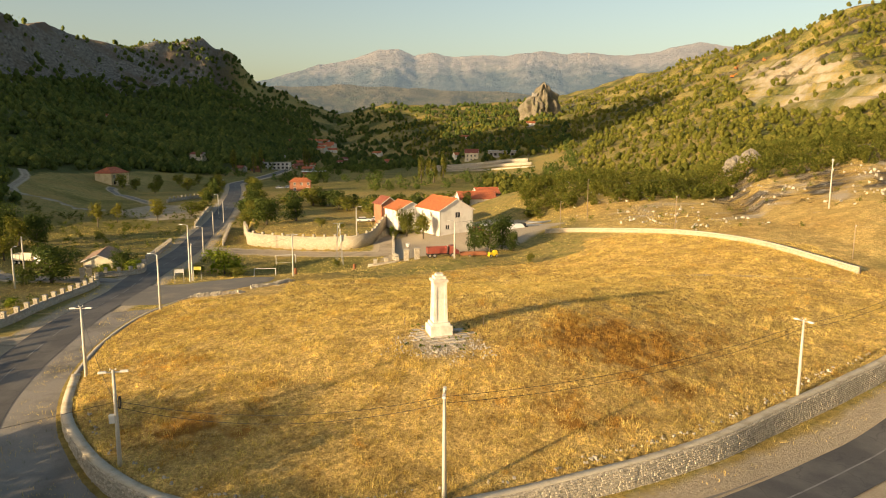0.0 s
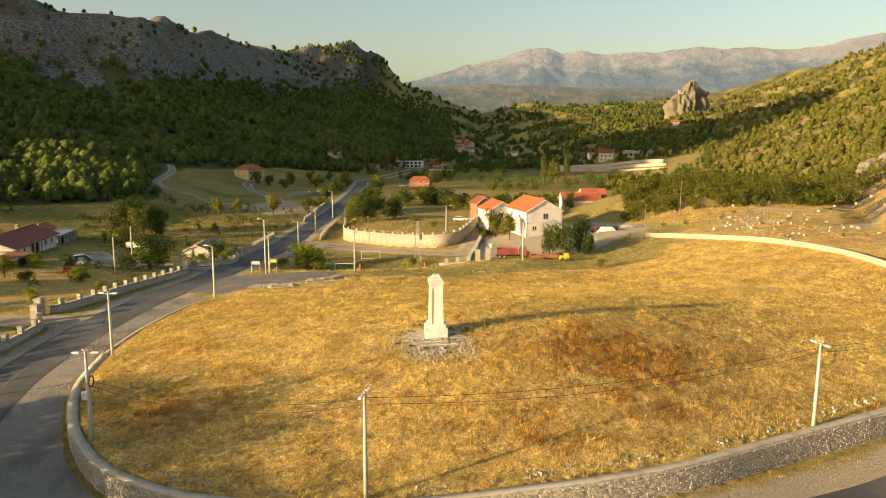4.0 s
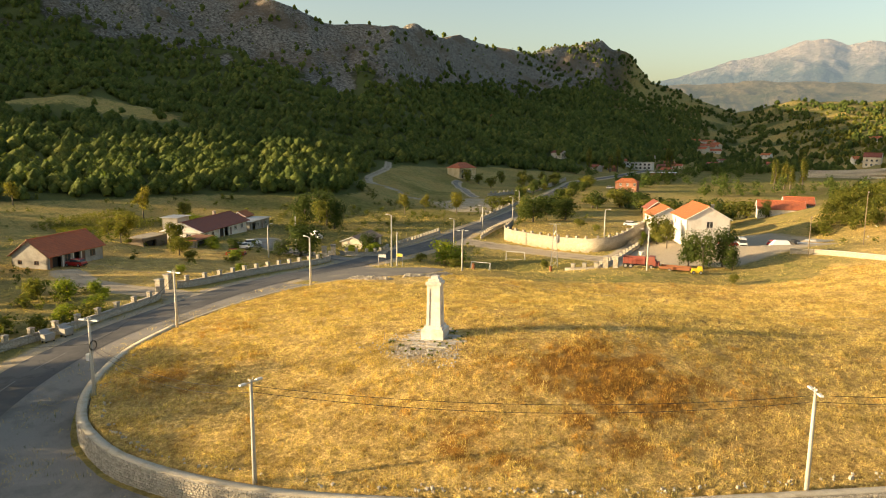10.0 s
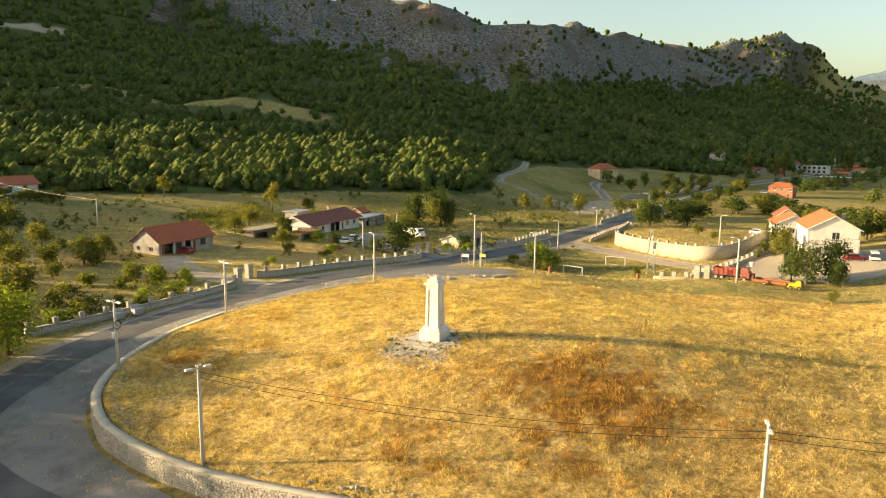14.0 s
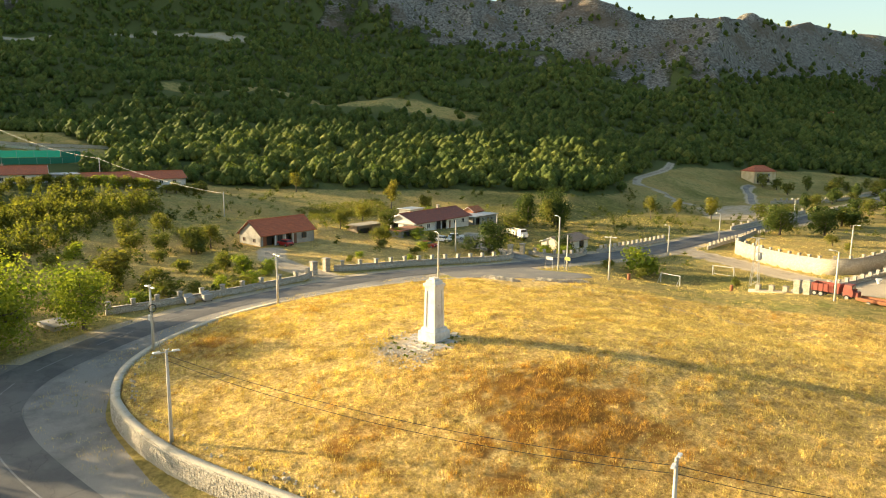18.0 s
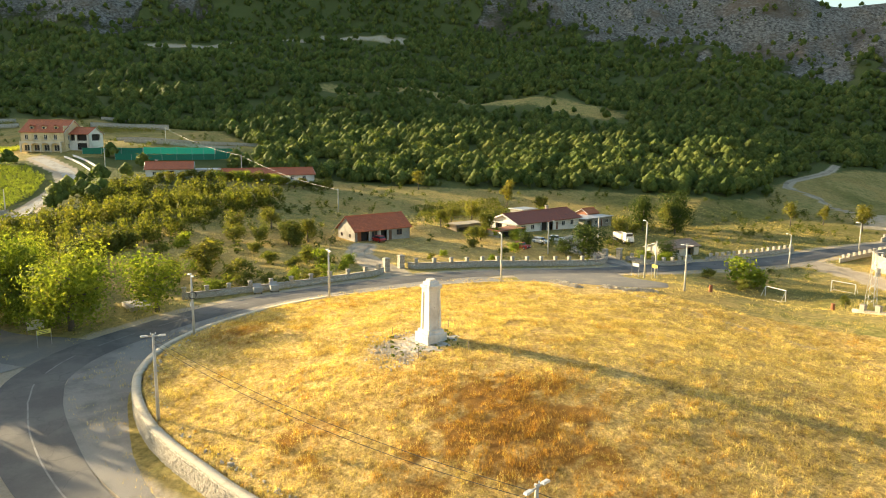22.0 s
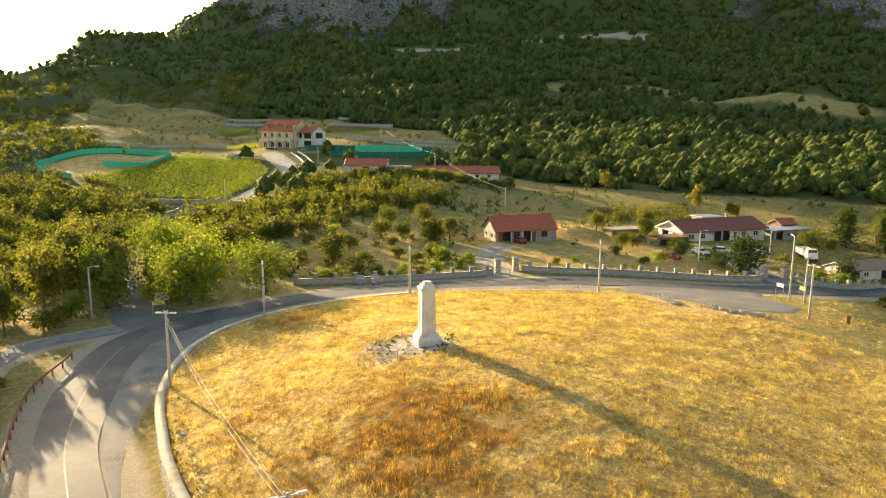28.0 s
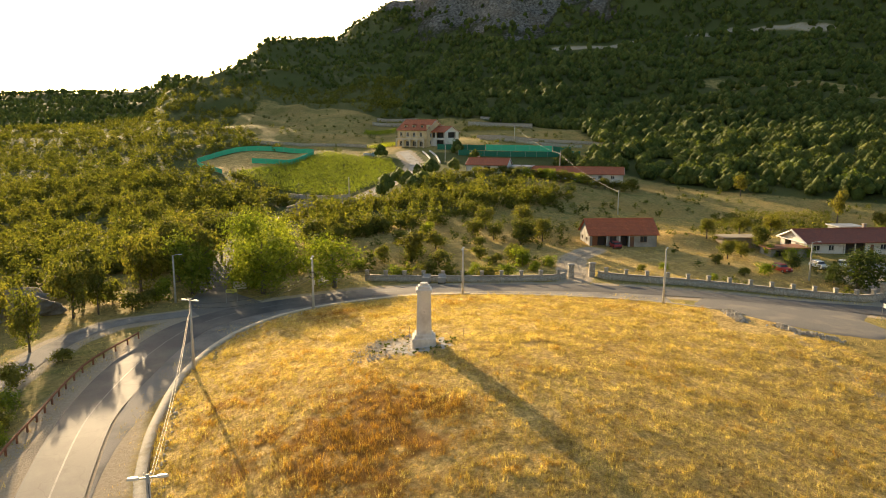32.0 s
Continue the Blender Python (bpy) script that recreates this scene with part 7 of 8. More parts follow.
for row in [("dark", -71, 128.2, 7, 11.5), ("dark", -66, 145.5, 4.4, 6), ("bush_green", -63.2, 143.2, 2.6, 4.6), ("bush_green", -67.5, 141, 2.4, 4), ("bush_green", -46, 149, 5.4, 10.5), ("bush", -42.5, 146, 2.4, 4), ("bush", -50, 144, 2.2, 4),
            ("olive", -102.6, 106.6, 5, 5), ("olive", -89.9, 112, 3.6, 5), ("olive", -86.8, 109, 4.4, 4.4), ("dark", -82.8, 120, 3.2, 4.6), ("bush_green", -76, 114, 2.6, 4), ("dark", -74.2, 125.2, 3.4, 4.6), ("olive", -98, 117, 6, 6), ("bush_green", -91, 121, 2.6, 5), ("bush_green", -96.5, 125, 2.6, 5.5), ("bush_green", -94, 118, 2.4, 4), ("bush", -80, 106, 2.2, 3.4),
            ("bush_green", -70, 96, 1.6, 2.2), ("bush", -66, 92, 1.4, 2.2), ("bush_green", -64, 104, 1.5, 2.4), ("bush", -72, 110, 1.8, 3), ("olive", -94.1, 152, 6, 6.5), ("bush", -100, 160, 3, 5), ("dark", -104, 166, 10, 9), ("dark", -112, 182, 10.5, 12), ("olive", -106, 178, 9, 10), ("dark", -98, 172, 9, 8)]:
    plant(*row)
for row in [("gold", -106.2, 219.9, 8, 5), ("gold", -105.9, 232.5, 6.5, 4.2), ("gold", -93.2, 233.8, 8.2, 6.4), ("gold", -145.7, 143.8, 9.5, 6.2), ("olive", -138, 152, 6, 6), ("bush_green", -132, 150, 4, 6), ("olive", -126, 124, 6, 7), ("olive", -121, 116, 5, 5.5), ("gold", -177, 124, 7, 5),
            ("dark", -50.6, 205.1, 8, 10), ("olive", -56, 212, 7, 8), ("olive", -60, 220, 7, 8), ("dark", -44, 214, 6.5, 9), ("olive", -34, 200, 3, 4), ("bush", -28, 196, 2, 3), ("bush_green", -13.4, 190, 3, 2.4), ("bush_green", -12.6, 197, 3.2, 2.6), ("bush", -12.5, 184, 2.4, 2),
            ("olive", -4.9, 178, 6.8, 6.3), ("olive", -9.5, 187, 8, 7), ("dark", 9.6, 146, 7, 6.4), ("dark", 12.4, 149, 7.4, 6), ("dark", 6.6, 148, 6.4, 5), ("dark", 14.6, 146.4, 4.4, 4), ("bush", 16.8, 135.4, 1.8, 2), ("dark", 8, 239, 5.4, 4.4), ("olive", -22, 148, 2.6, 2)]:
    plant(*row)
for k in range(26):
    a = k / 25
    x, y = -74 + 78 * a + turn_.uniform(-6, 6), 262 + 26 * math.sin(a * 5) + turn_.uniform(-12, 14)
    plant(turn_.choice(("far_olive", "far_olive", "far_dark")), x, y, turn_.uniform(5.5, 8), turn_.uniform(8, 12))
for x, y, h in ((-13.4, 437, 19), (-8.5, 438, 16), (-5.5, 437.5, 15), (0, 439, 18.6), (-158, 548, 20), (-146, 580, 22), (-150, 574, 18), (-122, 640, 24), (-118, 636, 22), (-160, 552, 17), (-30, 760, 22)):
    plant("poplar", x, y, h, 4.4)
for x, y in ((-161, 362), (-156, 366), (-152, 386), (-140, 350), (-132, 372), (-150, 410), (-140, 400), (-126, 400), (-146, 430), (-130, 415)):
    plant("far_olive", x, y, turn_.uniform(5, 8), turn_.uniform(5, 8))
for k in range(22):
    x, y = turn_.uniform(-100, -52), turn_.uniform(18, 72)
    if float(lane_distance(np.array([x]), np.array([y]), DRIVE_HOUSE)[0]) > 6 and float(lane_distance(np.array([x]), np.array([y]), SIDE_ROAD)[0]) > 6:
        plant(turn_.choice(("bush", "bush_green", "bush", "olive")), x, y, turn_.uniform(2.2, 4.2), turn_.uniform(3.4, 6))
for k in range(20):
    plant(turn_.choice(("olive", "bush", "bush_green")), -171 + turn_.uniform(-3.5, 3), 38 + 2.8 * k, turn_.uniform(2.8, 4.2), turn_.uniform(4.5, 6.5))
for k in range(40):
    x, y = turn_.uniform(-76, -26), turn_.uniform(-2, 36)
    q = (np.array([x]), np.array([y]))
    if float(lane_distance(*q, SIDE_ROAD)[0]) > 4.5 and float(lane_distance(*q, [tuple(p) for p in ROAD_LINE[::4]])[0]) > 7 and float(lane_distance(*q, LOWER_LANE)[0]) > 4:
        plant(turn_.choice(("bush", "bush_green", "bush")), x, y, turn_.uniform(2, 4.4), turn_.uniform(3.6, 6.4))
for k in range(15):
    for side in (-1, 1):
        y = 252 + 12 * k + turn_.uniform(-4, 4)
        x = float(np.interp(y, ROAD_LINE[60:, 1], ROAD_LINE[60:, 0])) + side * turn_.uniform(7, 13)
        plant(turn_.choice(("far_olive", "far_dark")), x, y, turn_.uniform(4, 7.5), turn_.uniform(5, 8))
print("planted", sum(used_.values()))


# ---- vines ----
def vine_rows(name, poly, gap, angle, label, h=1.5, seed=1, leaf=.17, material="vine"):
    """Rows of vines across a field."""
    g = np.random.default_rng(seed)
    px, py = np.array(poly).T
    c, s = math.cos(radians(angle)), math.sin(radians(angle))
    cx, cy = px.mean(), py.mean()
    ext = np.hypot(px - cx, py - cy).max()
    row = np.arange(-ext, ext, gap)
    along = np.arange(-ext, ext, .55)
    A, B = np.meshgrid(along, row)
    A, B = A.ravel() + g.normal(0, .1, A.size), B.ravel() + g.normal(0, .12, B.size)
    x, y = cx + A * c - B * s, cy + A * s + B * c
    ok = inside(x, y, [tuple(p) for p in poly]) > .6
    x, y = x[ok], y[ok]
    tpl = [crown_arrays(seed * 10 + k, 18, (.6, .6, h / 2), leaf, 3) for k in range(5)]
    sc = g.uniform(.8, 1.2, (len(x), 2))
    V, F = scatter(tpl, np.stack([x, y, ground(x, y) + .1], 1), sc, g.uniform(0, 6.28, len(x)), seed)
    tagged(part(name, mesh_np(name, V, F), material), label, "vines", kind="stuff")


vine_rows("vineyard", VINEYARD, 1.85, 62, "rows of bright green vines on the slope below the villa")
vine_rows("vineyard", [(-128, 108), (-152, 118), (-158, 146), (-134, 140)], 2.0, 70, "small plot of green vines behind the cottage", 1.4, 2, material="leaf_olive")
vine_rows("vineyard", [(-256, -30), (-250, -16), (-272, -8), (-276, -24)], 2.2, 60, "terraced vines behind the villa", 1.4, 3)
vine_rows("vineyard", [(-315, -52), (-315, -33), (-334, -38), (-330, -56)], 2.2, 88, "bright green vines on a terrace behind the villa", 2.0, 4, .2)
vine_rows("vineyard", [(-351, -57), (-351, -31), (-361, -34), (-362, -59)], 3.0, 90, "dark green vines between two grey terrace walls", 1.8, 5, .2, "leaf_olive")
vine_rows("vineyard", [(-354, 8), (-373, 41), (-380, 38), (-361, 6)], 3.0, 120, "row of vines above the long pale terrace wall", 2.0, 6, .2)
vine_rows("vineyard", [(-296, 6), (-308, 34), (-324, 36), (-326, 6)], 4.0, 100, "thin rows of vines on the dry terrace behind the villa", 1.5, 7, .18, "leaf_olive")


# ---- woods, scrub and grass ----
rng = np.random.default_rng(3)


def put_stuff(name, templates, pos, scale, material, label, category, seed):
    V, F = scatter(templates, pos, scale, np.random.default_rng(seed).uniform(0, 6.28, len(pos)), seed)
    tagged(part(name, mesh_np(name, V, F), material, smooth=templates[0][1].shape[1] == 4), label, category, kind="stuff")


def polar_spots(n, b0, b1, r0, r1, power=1.0):
    b = np.radians(rng.uniform(b0, b1, n))
    r = r0 + (r1 - r0) * rng.random(n) ** power
    return CX - r * np.sin(b), CY + r * np.cos(b)


def clear_of(x, y):
    """Where woods may stand: away from roads, yards, houses and fields."""
    ok = lane_distance(x, y, [tuple(p) for p in ROAD_LINE[::5]]) > 9
    for line, w in ((SIDE_ROAD, 5), (NORTH_LANE, 6), (DRIVE_VINEYARD, 4.5), (HILL_TRACK, 4), (DRIVE_HOUSE, 6)):
        ok &= lane_distance(x, y, line) > w
    for poly in (VINEYARD, NET_YARD, FARM_YARD, TERRACE, OPEN_SLOPE, MEADOW, GREEN_FIELD):
        ok &= inside(x, y, poly) < -2
    for hx, hy, hr in HOUSE_SPOTS:
        ok &= np.hypot(x - hx, y - hy) > hr
    ok &= (edge_side(x, y)[0] > 12) | (y > 150)
    return ok


HOUSE_SPOTS = [(-93, 88, 14), (-110, 138, 26), (0, 198, 24), (-242, 6, 24), (-185, 60, 30), (-225, 45, 20), (-170, 371, 26), (-73, 369, 16), (-90, 504, 16), (40, 590, 60), (36, 720, 30), (-240, 30, 18), (12, 246, 13), (-210, 17, 13), (-196, 22, 10)] + [(hx + 3, hy - 11, 21) for hx, hy in VILLAGE]
small = [lobed_crown(40 + k, 4, 6, 2, 22, .13) for k in range(10)]
fine = [lobed_crown(60 + k, 5, 6, 2, 110, .1) for k in range(10)]
leafy = [leaf_crown(80 + k, 24, .2, 150, .1) for k in range(10)]
bushy = [leaf_crown(100 + k, 14, .26, 46, .15) for k in range(8)]
coarse = [lobed_crown(70 + k, 2, 5, 2, 9, .22) for k in range(10)]
# oak woods on the western slope
x, y = polar_spots(40000, 14, 150, 170, 1000, .85)
rise, u, b, r = slope_rise(x, y)
BENCH = [(-455, 150), (-440, 210), (-400, 235), (-372, 276), (-330, 290)]
strip = np.minimum(np.minimum(lane_distance(x, y, BENCH), lane_distance(x, y, [(bx + 17, by - 4) for bx, by in BENCH])), 1.6 * lane_distance(x, y, [(-640, 20), (-640, 70), (-690, 155), (-668, 225), (-648, 262)]))
dens = gentle(.0, .05, u) * (1 - .93 * gentle(-.07, .07, u - treeline(b) + .07 * lumps(x, y, 90, 5) + .05 * lumps(x, y, 38, 6))) * (.75 + .35 * lumps(x, y, 70, 9))
dens = np.where((b > 106) & (b < 122), dens * (.8 + .4 * lumps(x, y, 60, 12)), dens)
dens = dens * (1 - .35 * gentle(.8, .9, u) * gentle(110, 114, b))
ok = clear_of(x, y) & (rng.random(len(x)) < dens) & ((strip > 18 + 6 * lumps(x, y, 40, 71)) | (rng.random(len(x)) < .1))
x, y = x[ok], y[ok]
pos = np.stack([x, y, ground(x, y) - .4], 1)
d = np.hypot(x - CX, y - CY)
size = rng.uniform(2.3, 4.2, len(x)) * (1 + .2 * gentle(350, 800, d)) * np.where((np.degrees(np.arctan2(CX - x, y - CY)) > 106), .72, 1)
hi = size * rng.uniform(.8, 1.05, len(x))
sunny = np.degrees(np.arctan2(CX - x, y - CY)) > 103
lit_ = sunny & (d < 560)
put_stuff("oak_wood", bushy, pos[lit_], np.stack([size, hi], 1)[lit_], "scrub", "olive green woodland and scrub on the hill below the sun", "woods", 29)
close = (d < 330) & ~sunny
put_stuff("oak_wood", fine, pos[close], np.stack([size, hi], 1)[close], "forest", "dense dark green oak wood at the foot of the hill", "woods", 31)
mid_ = ~close & (d < 560) & ~sunny
put_stuff("oak_wood", small, pos[mid_], np.stack([size, hi], 1)[mid_], "forest", "dark green oak wood covering the mountainside", "woods", 32)
high_ = d >= 560
put_stuff("oak_wood", coarse, pos[high_], np.stack([size, hi], 1)[high_], "forest", "dark green oak wood high on the mountainside", "woods", 30)
# the farther western slope under the cliffs
x, y = polar_spots(7000, 12, 34, 480, 1480, .8)
rise, u, b, r = slope_rise(x, y)
ok = (rng.random(len(x)) < gentle(-.02, .05, u) * (1 - .95 * gentle(-.09, .07, u - treeline(b) + .09 * lumps(x, y, 90, 5)))) & (r > 560)
x, y = x[ok], y[ok]
size = rng.uniform(3.2, 6, len(x))
put_stuff("oak_wood", coarse, np.stack([x, y, ground(x, y) - .5], 1), np.stack([size, size], 1), "forest", "dark woods below the grey cliffs", "woods", 33)
# shrubs clinging to the cliffs
x, y = polar_spots(10000, 16, 110, 500, 1480, .8)
rise, u, b, r = slope_rise(x, y)
ok = (u > treeline(b) - .04) & (u < 1.02) & (rng.random(len(x)) < .55 + .5 * lumps(x, y, 45, 51))
x, y = x[ok], y[ok]
size = rng.uniform(.6, 2.4, len(x)) * (1 - .45 * gentle(.9, .97, u[ok]))
put_stuff("cliff_shrubs", coarse, np.stack([x, y, ground(x, y) - .3], 1), np.stack([size, size * .8], 1), "forest", "scattered dark shrubs on the grey cliffs", "shrubs", 34)
# eastern hillside
x, y = polar_spots(12500, -46, 6, 145, 1350, 1.15)
rise, u, b, r = slope_rise(x, y)
foot_ = gentle(.05, .14, u + .05 * lumps(x, y, 80, 7))
dens = foot_ * (1 - .3 * gentle(.3, .8, u)) * (.8 + .45 * lumps(x, y, 75, 8))
dens = np.where((x > 24) & (y > 190), np.maximum(dens, .95 * (y < 470)), dens)
ok = clear_of(x, y) & (rng.random(len(x)) < dens) & ((inside(x, y, QUARRY) < -4) | (rng.random(len(x)) < .1)) & ((y > 195) | (x > 110)) & (y > 170 - .2 * (x - 90))
x, y = x[ok], y[ok]
d = np.hypot(x - CX, y - CY)
size = rng.uniform(1.3, 3.0, len(x)) * (1 + .6 * gentle(300, 900, d))
close = d < 330
pos = np.stack([x, y, ground(x, y) - .35], 1)
sc = np.stack([size, size * rng.uniform(.8, 1.1, len(x))], 1)
near_ = d < 225
put_stuff("hillside_scrub", leafy, pos[near_], sc[near_], "scrub", "olive green trees and scrub at the foot of the hillside", "scrub", 48)
close &= ~near_
put_stuff("hillside_scrub", small, pos[close], sc[close], "scrub", "olive green scrub on the sunlit hillside", "scrub", 35)
close |= near_
put_stuff("hillside_scrub", coarse, pos[~close], sc[~close], "scrub", "olive green scrub on the far hillside", "scrub", 36)
print("east", close.sum(), (~close).sum())
# valley floor trees and hedges far down the valley
x, y = polar_spots(5200, -8, 26, 320, 1500, .75)
rise, u, b, r = slope_rise(x, y)
ok = clear_of(x, y) & (lumps(x, y, 110, 14) > -.15) & (lane_distance(x, y, [(-15, 438), (30, 520), (-60, 470)]) > 22)
x, y = x[ok], y[ok]
size = rng.uniform(2.4, 5.0, len(x))
vd = np.hypot(x - CX, y - CY) < 620
pos, sc = np.stack([x, y, ground(x, y) - .3], 1), np.stack([size, size], 1)
put_stuff("valley_trees", leafy, pos[vd], sc[vd], "forest", "dark leafy trees and hedges on the valley floor", "trees", 37)
put_stuff("valley_trees", small, pos[~vd], sc[~vd], "forest", "dark trees and hedges down the valley", "trees", 28)
# maquis between the road and the vineyard
MAQUIS = [(-66, 20), (-95, 45), (-118, 62), (-160, 78), (-178, 84), (-190, 30), (-150, 14), (-150, -30), (-165, -60), (-200, -110), (-120, -150), (-40, -60), (-30, -5), (-48, 8)]
x, y = rng.uniform(-210, -25, 6500), rng.uniform(-150, 90, 6500)
dens = np.where(inside(x, y, MAQUIS) > 0, .85 * gentle(-.35, .25, lumps(x, y, 46, 15) + .25), 0)
ok = clear_of(x, y) & (rng.random(len(x)) < dens * .95)
x, y = x[ok], y[ok]
size = rng.uniform(1.3, 3.2, len(x)) * (.45 + .55 * gentle(12, 20, lane_distance(x, y, DRIVE_VINEYARD)))
put_stuff("maquis", leafy, np.stack([x, y, ground(x, y) - .35], 1), np.stack([size, size * rng.uniform(.8, 1.2, len(x))], 1), "scrub", "thick olive green maquis below the vineyard", "scrub", 38)


# ---- grass ----
def tuft(seed, blades, h, spread, thin=1.0):
    g = np.random.default_rng(seed)
    a = g.uniform(0, 6.283, blades)
    c = g.uniform(-1, 1, size=(blades, 2)) * spread
    lean = g.uniform(.1, .7, blades) * h
    w = g.uniform(.010, .024, blades) * thin
    hh = h * g.uniform(.6, 1.1, blades)
    t = np.stack([np.cos(a), np.sin(a)], 1)
    s = np.stack([-np.sin(a), np.cos(a)], 1)
    base0, base1 = c - s * w[:, None], c + s * w[:, None]
    tip = c + t * lean[:, None]
    V = np.stack([np.column_stack([base0, np.zeros(blades)]), np.column_stack([base1, np.zeros(blades)]), np.column_stack([tip, hh])], 1).reshape(-1, 3)
    return V, np.arange(3 * blades).reshape(-1, 3)


tufts = [tuft(80 + k, 7, .24, .26) for k in range(12)]
x, y = rng.uniform(-40, 66, 130000), rng.uniform(43, 148, 130000)
e, _ = edge_side(x, y)
ok = (e < -.56) & (y < 139 + .6 * np.clip(x - 12, 0, 14) - .95 * np.maximum(0, x - 38)) & (x < 64) & (np.hypot(x + .4, (y - 69.2) * 1.0) > 3.6) & (lumps(x, y, 9, 16) + rng.normal(0, .5, len(x)) > -.8)
ok &= ~((x < -24) & (y > 100))
x, y = x[ok], y[ok]
brown = np.zeros(len(x))
for bx, by, sx, sy, k in ((17, 71, 9, 8, 1.25), (11, 56, 7, 4, .7), (-19, 53, 6, 4, .8), (25, 74, 7, 5, .7), (-27, 66, 3, 6, .5), (20, 63, 6, 4, .9)):
    brown = np.maximum(brown, k * np.exp(-((x - bx) / sx) ** 2 - ((y - by) / sy) ** 2))
brown = .8 * brown + .3 * lumps(x, y, 4.5, 17) + .3 * lumps(x, y, 15, 18) + rng.normal(0, .26, len(x)) > .54
scale = rng.uniform(.6, 1.3, len(x)) * (1 + .2 * lumps(x, y, 11, 19))
pos = np.stack([x, y, ground(x, y) - .03], 1)
sc = np.stack([scale, scale], 1)
put_stuff("dry_grass", tufts, pos[~brown], sc[~brown], "grass", "golden dry grass covering the mound", "grass", 41)
put_stuff("dry_grass", tufts, pos[brown], sc[brown] * 1.2, "grass_brown", "rust-brown dry grass in patches on the mound", "grass", 42)
tall = [tuft(110 + k, 12, .46, .22, .62) for k in range(8)]
pick = (rng.random(len(x)) < np.clip(.15 + .2 * lumps(x, y, 5.5, 61) + .1 * lumps(x, y, 17, 62), 0, .4)) | (brown & (rng.random(len(x)) < .2))
put_stuff("tall_grass", tall, pos[pick & ~brown], sc[pick & ~brown], "grass", "taller tufts of pale dry grass on the mound", "grass", 46)
put_stuff("tall_grass", tall, pos[pick & brown], sc[pick & brown], "grass_brown", "taller tufts of rust-brown grass on the mound", "grass", 47)
print("tufts", len(x), pick.sum())

# low shrubs and weeds over the fields between the road and the woods
x, y = rng.uniform(-190, -48, 6500), rng.uniform(20, 260, 6500)
rise, u, b, r = slope_rise(x, y)
dens = np.clip(.2 + .42 * lumps(x, y, 34, 23), .04, 1) * gentle(.1, -.02, u)
ok = (rng.random(len(x)) < dens) & (lane_distance(x, y, [tuple(p) for p in ROAD_LINE[::5]]) > 7)
for line, w in ((DRIVE_HOUSE, 3), (DRIVE_FARM, 4), (HILL_TRACK, 3), (NORTH_LANE, 4)):
    ok &= lane_distance(x, y, line) > w
for hx, hy, hr in HOUSE_SPOTS[:2]:
    ok &= np.hypot(x - hx, y - hy) > hr * .8
ok &= (inside(x, y, FARM_YARD) < 0) | (rng.random(len(x)) < .25)
x, y = x[ok], y[ok]
size = rng.uniform(.35, 1.4, len(x)) ** 1.2 * (1 + .5 * gentle(80, 40, y))
put_stuff("field_shrubs", bushy, np.stack([x, y, ground(x, y) - .1], 1), np.stack([size, size * rng.uniform(.6, 1, len(x))], 1), "scrub", "low olive shrubs and weeds over the dry fields", "shrubs", 39)
# dry grass and weeds on verges and fields
field_tufts = [tuft(130 + k, 5, .3, .3) for k in range(8)]
x, y = rng.uniform(-135, 60, 150000), rng.uniform(10, 222, 150000)
e, _ = edge_side(x, y)
main_ = lane_distance(x, y, [tuple(p) for p in ROAD_LINE[::4]])
ok = ((e > .8) | (y > 139)) & (main_ > 3.7) & (rng.random(len(x)) < .35 + .5 * lumps(x, y, 12, 24))
for line, w in ((DRIVE_HOUSE, 2.2), (DRIVE_FARM, 3), (NORTH_LANE, 2.8), (LOWER_LANE, 2.2), (SIDE_ROAD, 3)):
    ok &= lane_distance(x, y, line) > w
ok &= ~((y < 12) | ((x > 20) & (y < 40)))
for yd in yards:
    ok &= inside(x, y, yd) < 0
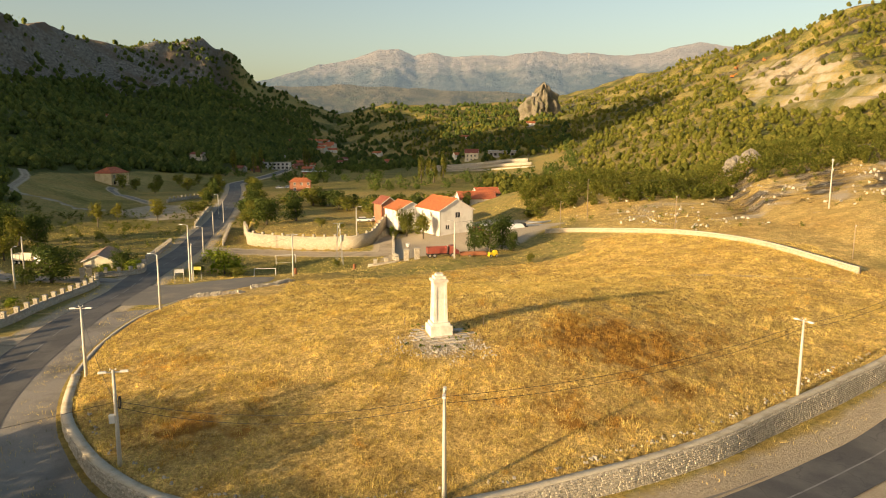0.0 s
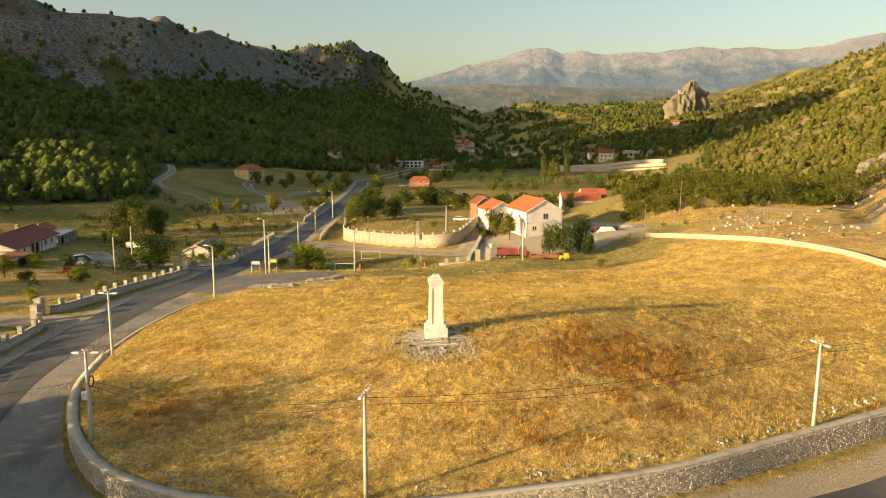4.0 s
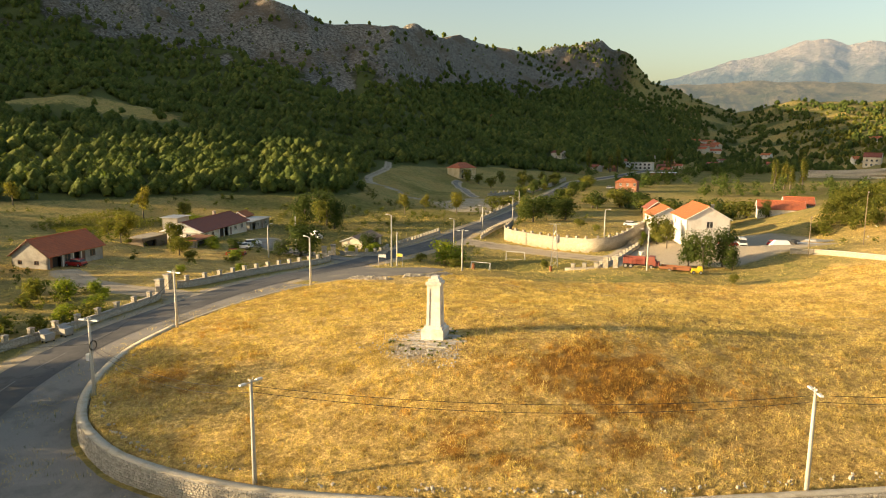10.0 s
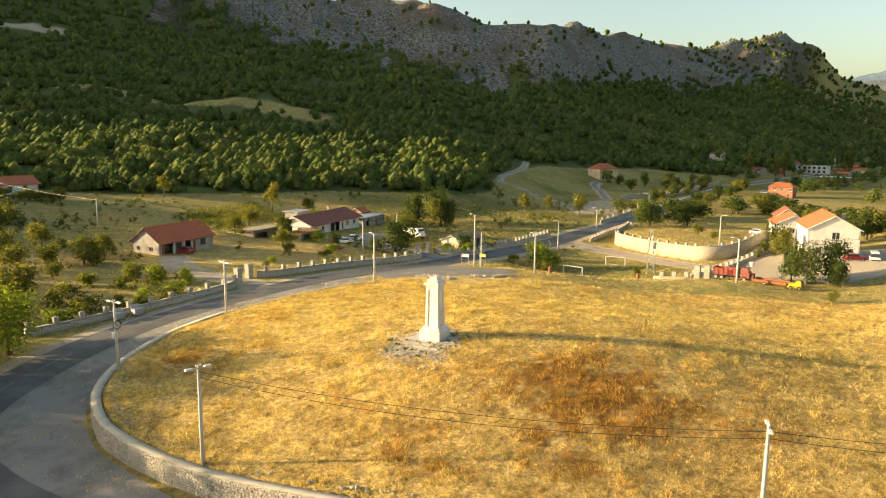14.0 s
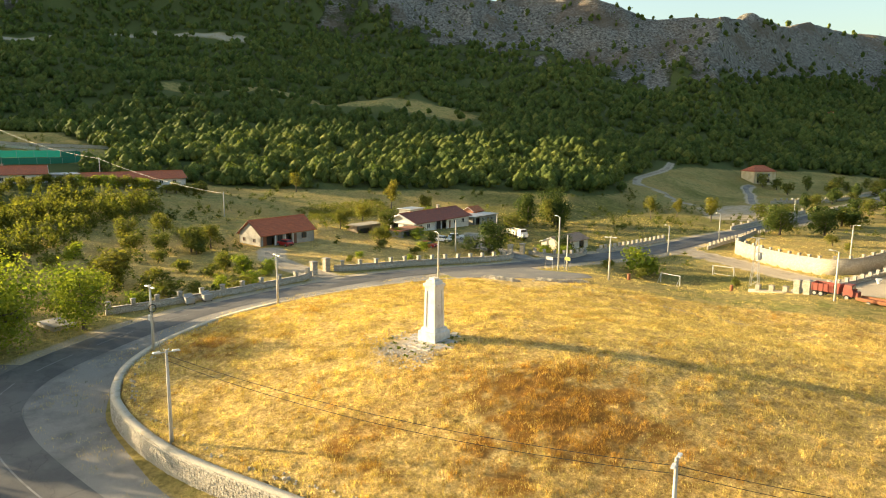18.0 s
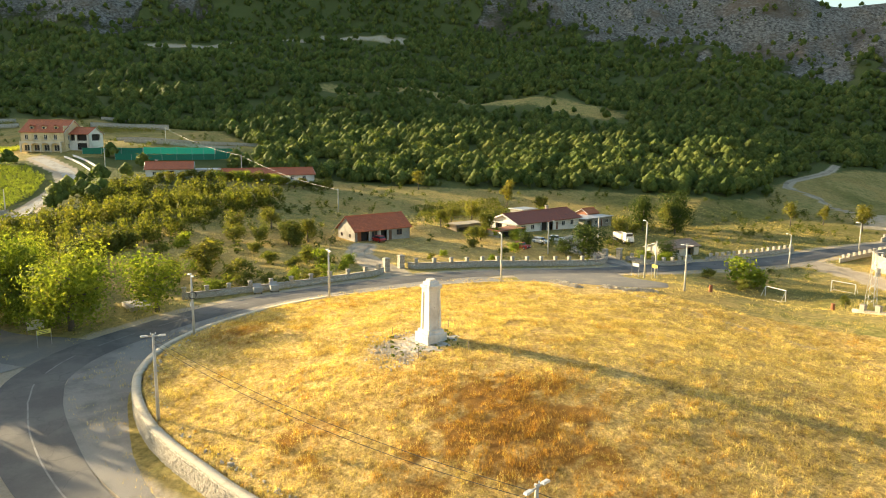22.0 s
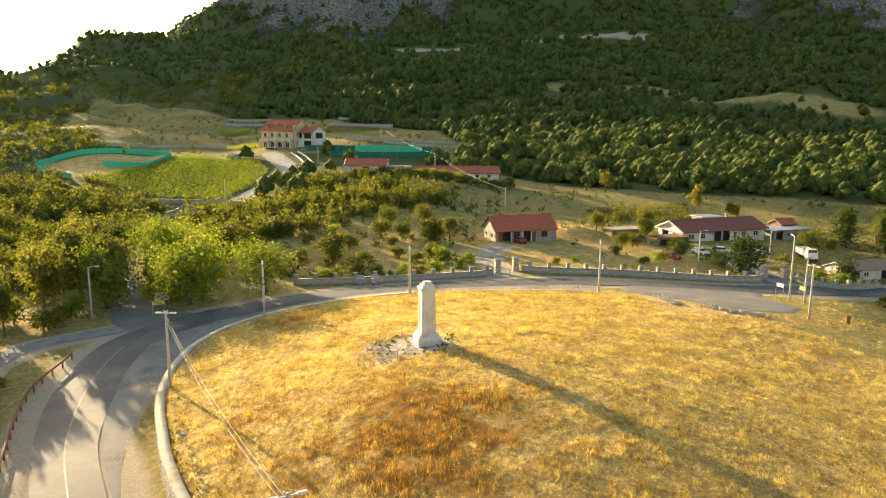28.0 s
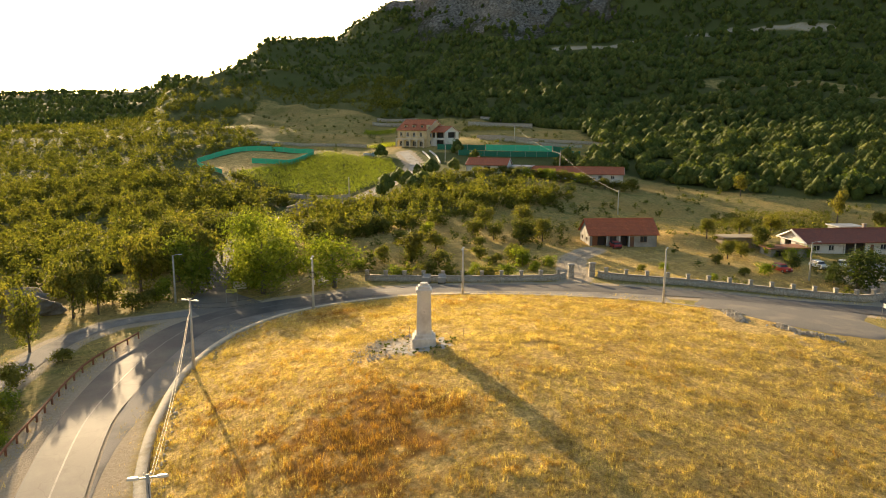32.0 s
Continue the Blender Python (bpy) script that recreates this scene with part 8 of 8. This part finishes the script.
ok &= inside(x, y, ap) < 0
x, y = x[ok], y[ok]
sc = rng.uniform(.6, 1.4, len(x))
weedy = rng.random(len(x)) < .12 + .2 * lumps(x, y, 30, 25)
pos = np.stack([x, y, ground(x, y) - .03], 1)
put_stuff("verge_grass", field_tufts, pos[~weedy], np.stack([sc, sc], 1)[~weedy], "grass", "dry straw-coloured grass on verges and fields", "grass", 43)
put_stuff("verge_weeds", field_tufts, pos[weedy], np.stack([sc, sc], 1)[weedy], "weeds", "green weeds on verges and fields", "weeds", 44)

# pale stones and low scrub on the dry eastern slope
r = random.Random(21)
s = Shape()
for _ in range(1000):
    x, y = r.uniform(34, 125), r.uniform(142, 240)
    if lumps(x, y, 30, 26) + r.gauss(0, .3) < .1:
        continue
    s.stone(r, x - 80, y - 190, gz(x, y) + .1, r.uniform(.2, .75) ** 1.4)
ob = part("slope_stones", s, "stone")
ob.location = (80, 190, 0)
tagged(ob, "pale limestone blocks scattered over the dry slope", "stones", kind="stuff")
x, y = rng.uniform(18, 140, 1400), rng.uniform(138, 250, 1400)
ok = (rng.random(len(x)) < .10 + .25 * lumps(x, y, 28, 27)) & ((x > 40) | (y > 160)) & (np.hypot(x - 20, y - 185) > 18)
x, y = x[ok], y[ok]
size = rng.uniform(.3, 1.1, len(x))
put_stuff("slope_shrubs", bushy, np.stack([x, y, ground(x, y) - .1], 1), np.stack([size, size * .7], 1), "scrub", "low scattered shrubs on the dry slope", "shrubs", 45)

# shrubs on the open terraced slope round the villa
x, y = rng.uniform(-392, -226, 1500), rng.uniform(-150, 78, 1500)
ok = (inside(x, y, OPEN_SLOPE) > 1) & (rng.random(len(x)) < .3 + .45 * lumps(x, y, 42, 81)) & (np.hypot(x + 247, y - 4) > 19)
x, y = x[ok], y[ok]
size = rng.uniform(.4, 1.5, len(x))
put_stuff("terrace_shrubs", bushy, np.stack([x, y, ground(x, y) - .15], 1), np.stack([size, size * .8], 1), "scrub", "low shrubs on the dry terraced slope round the villa", "shrubs", 49)
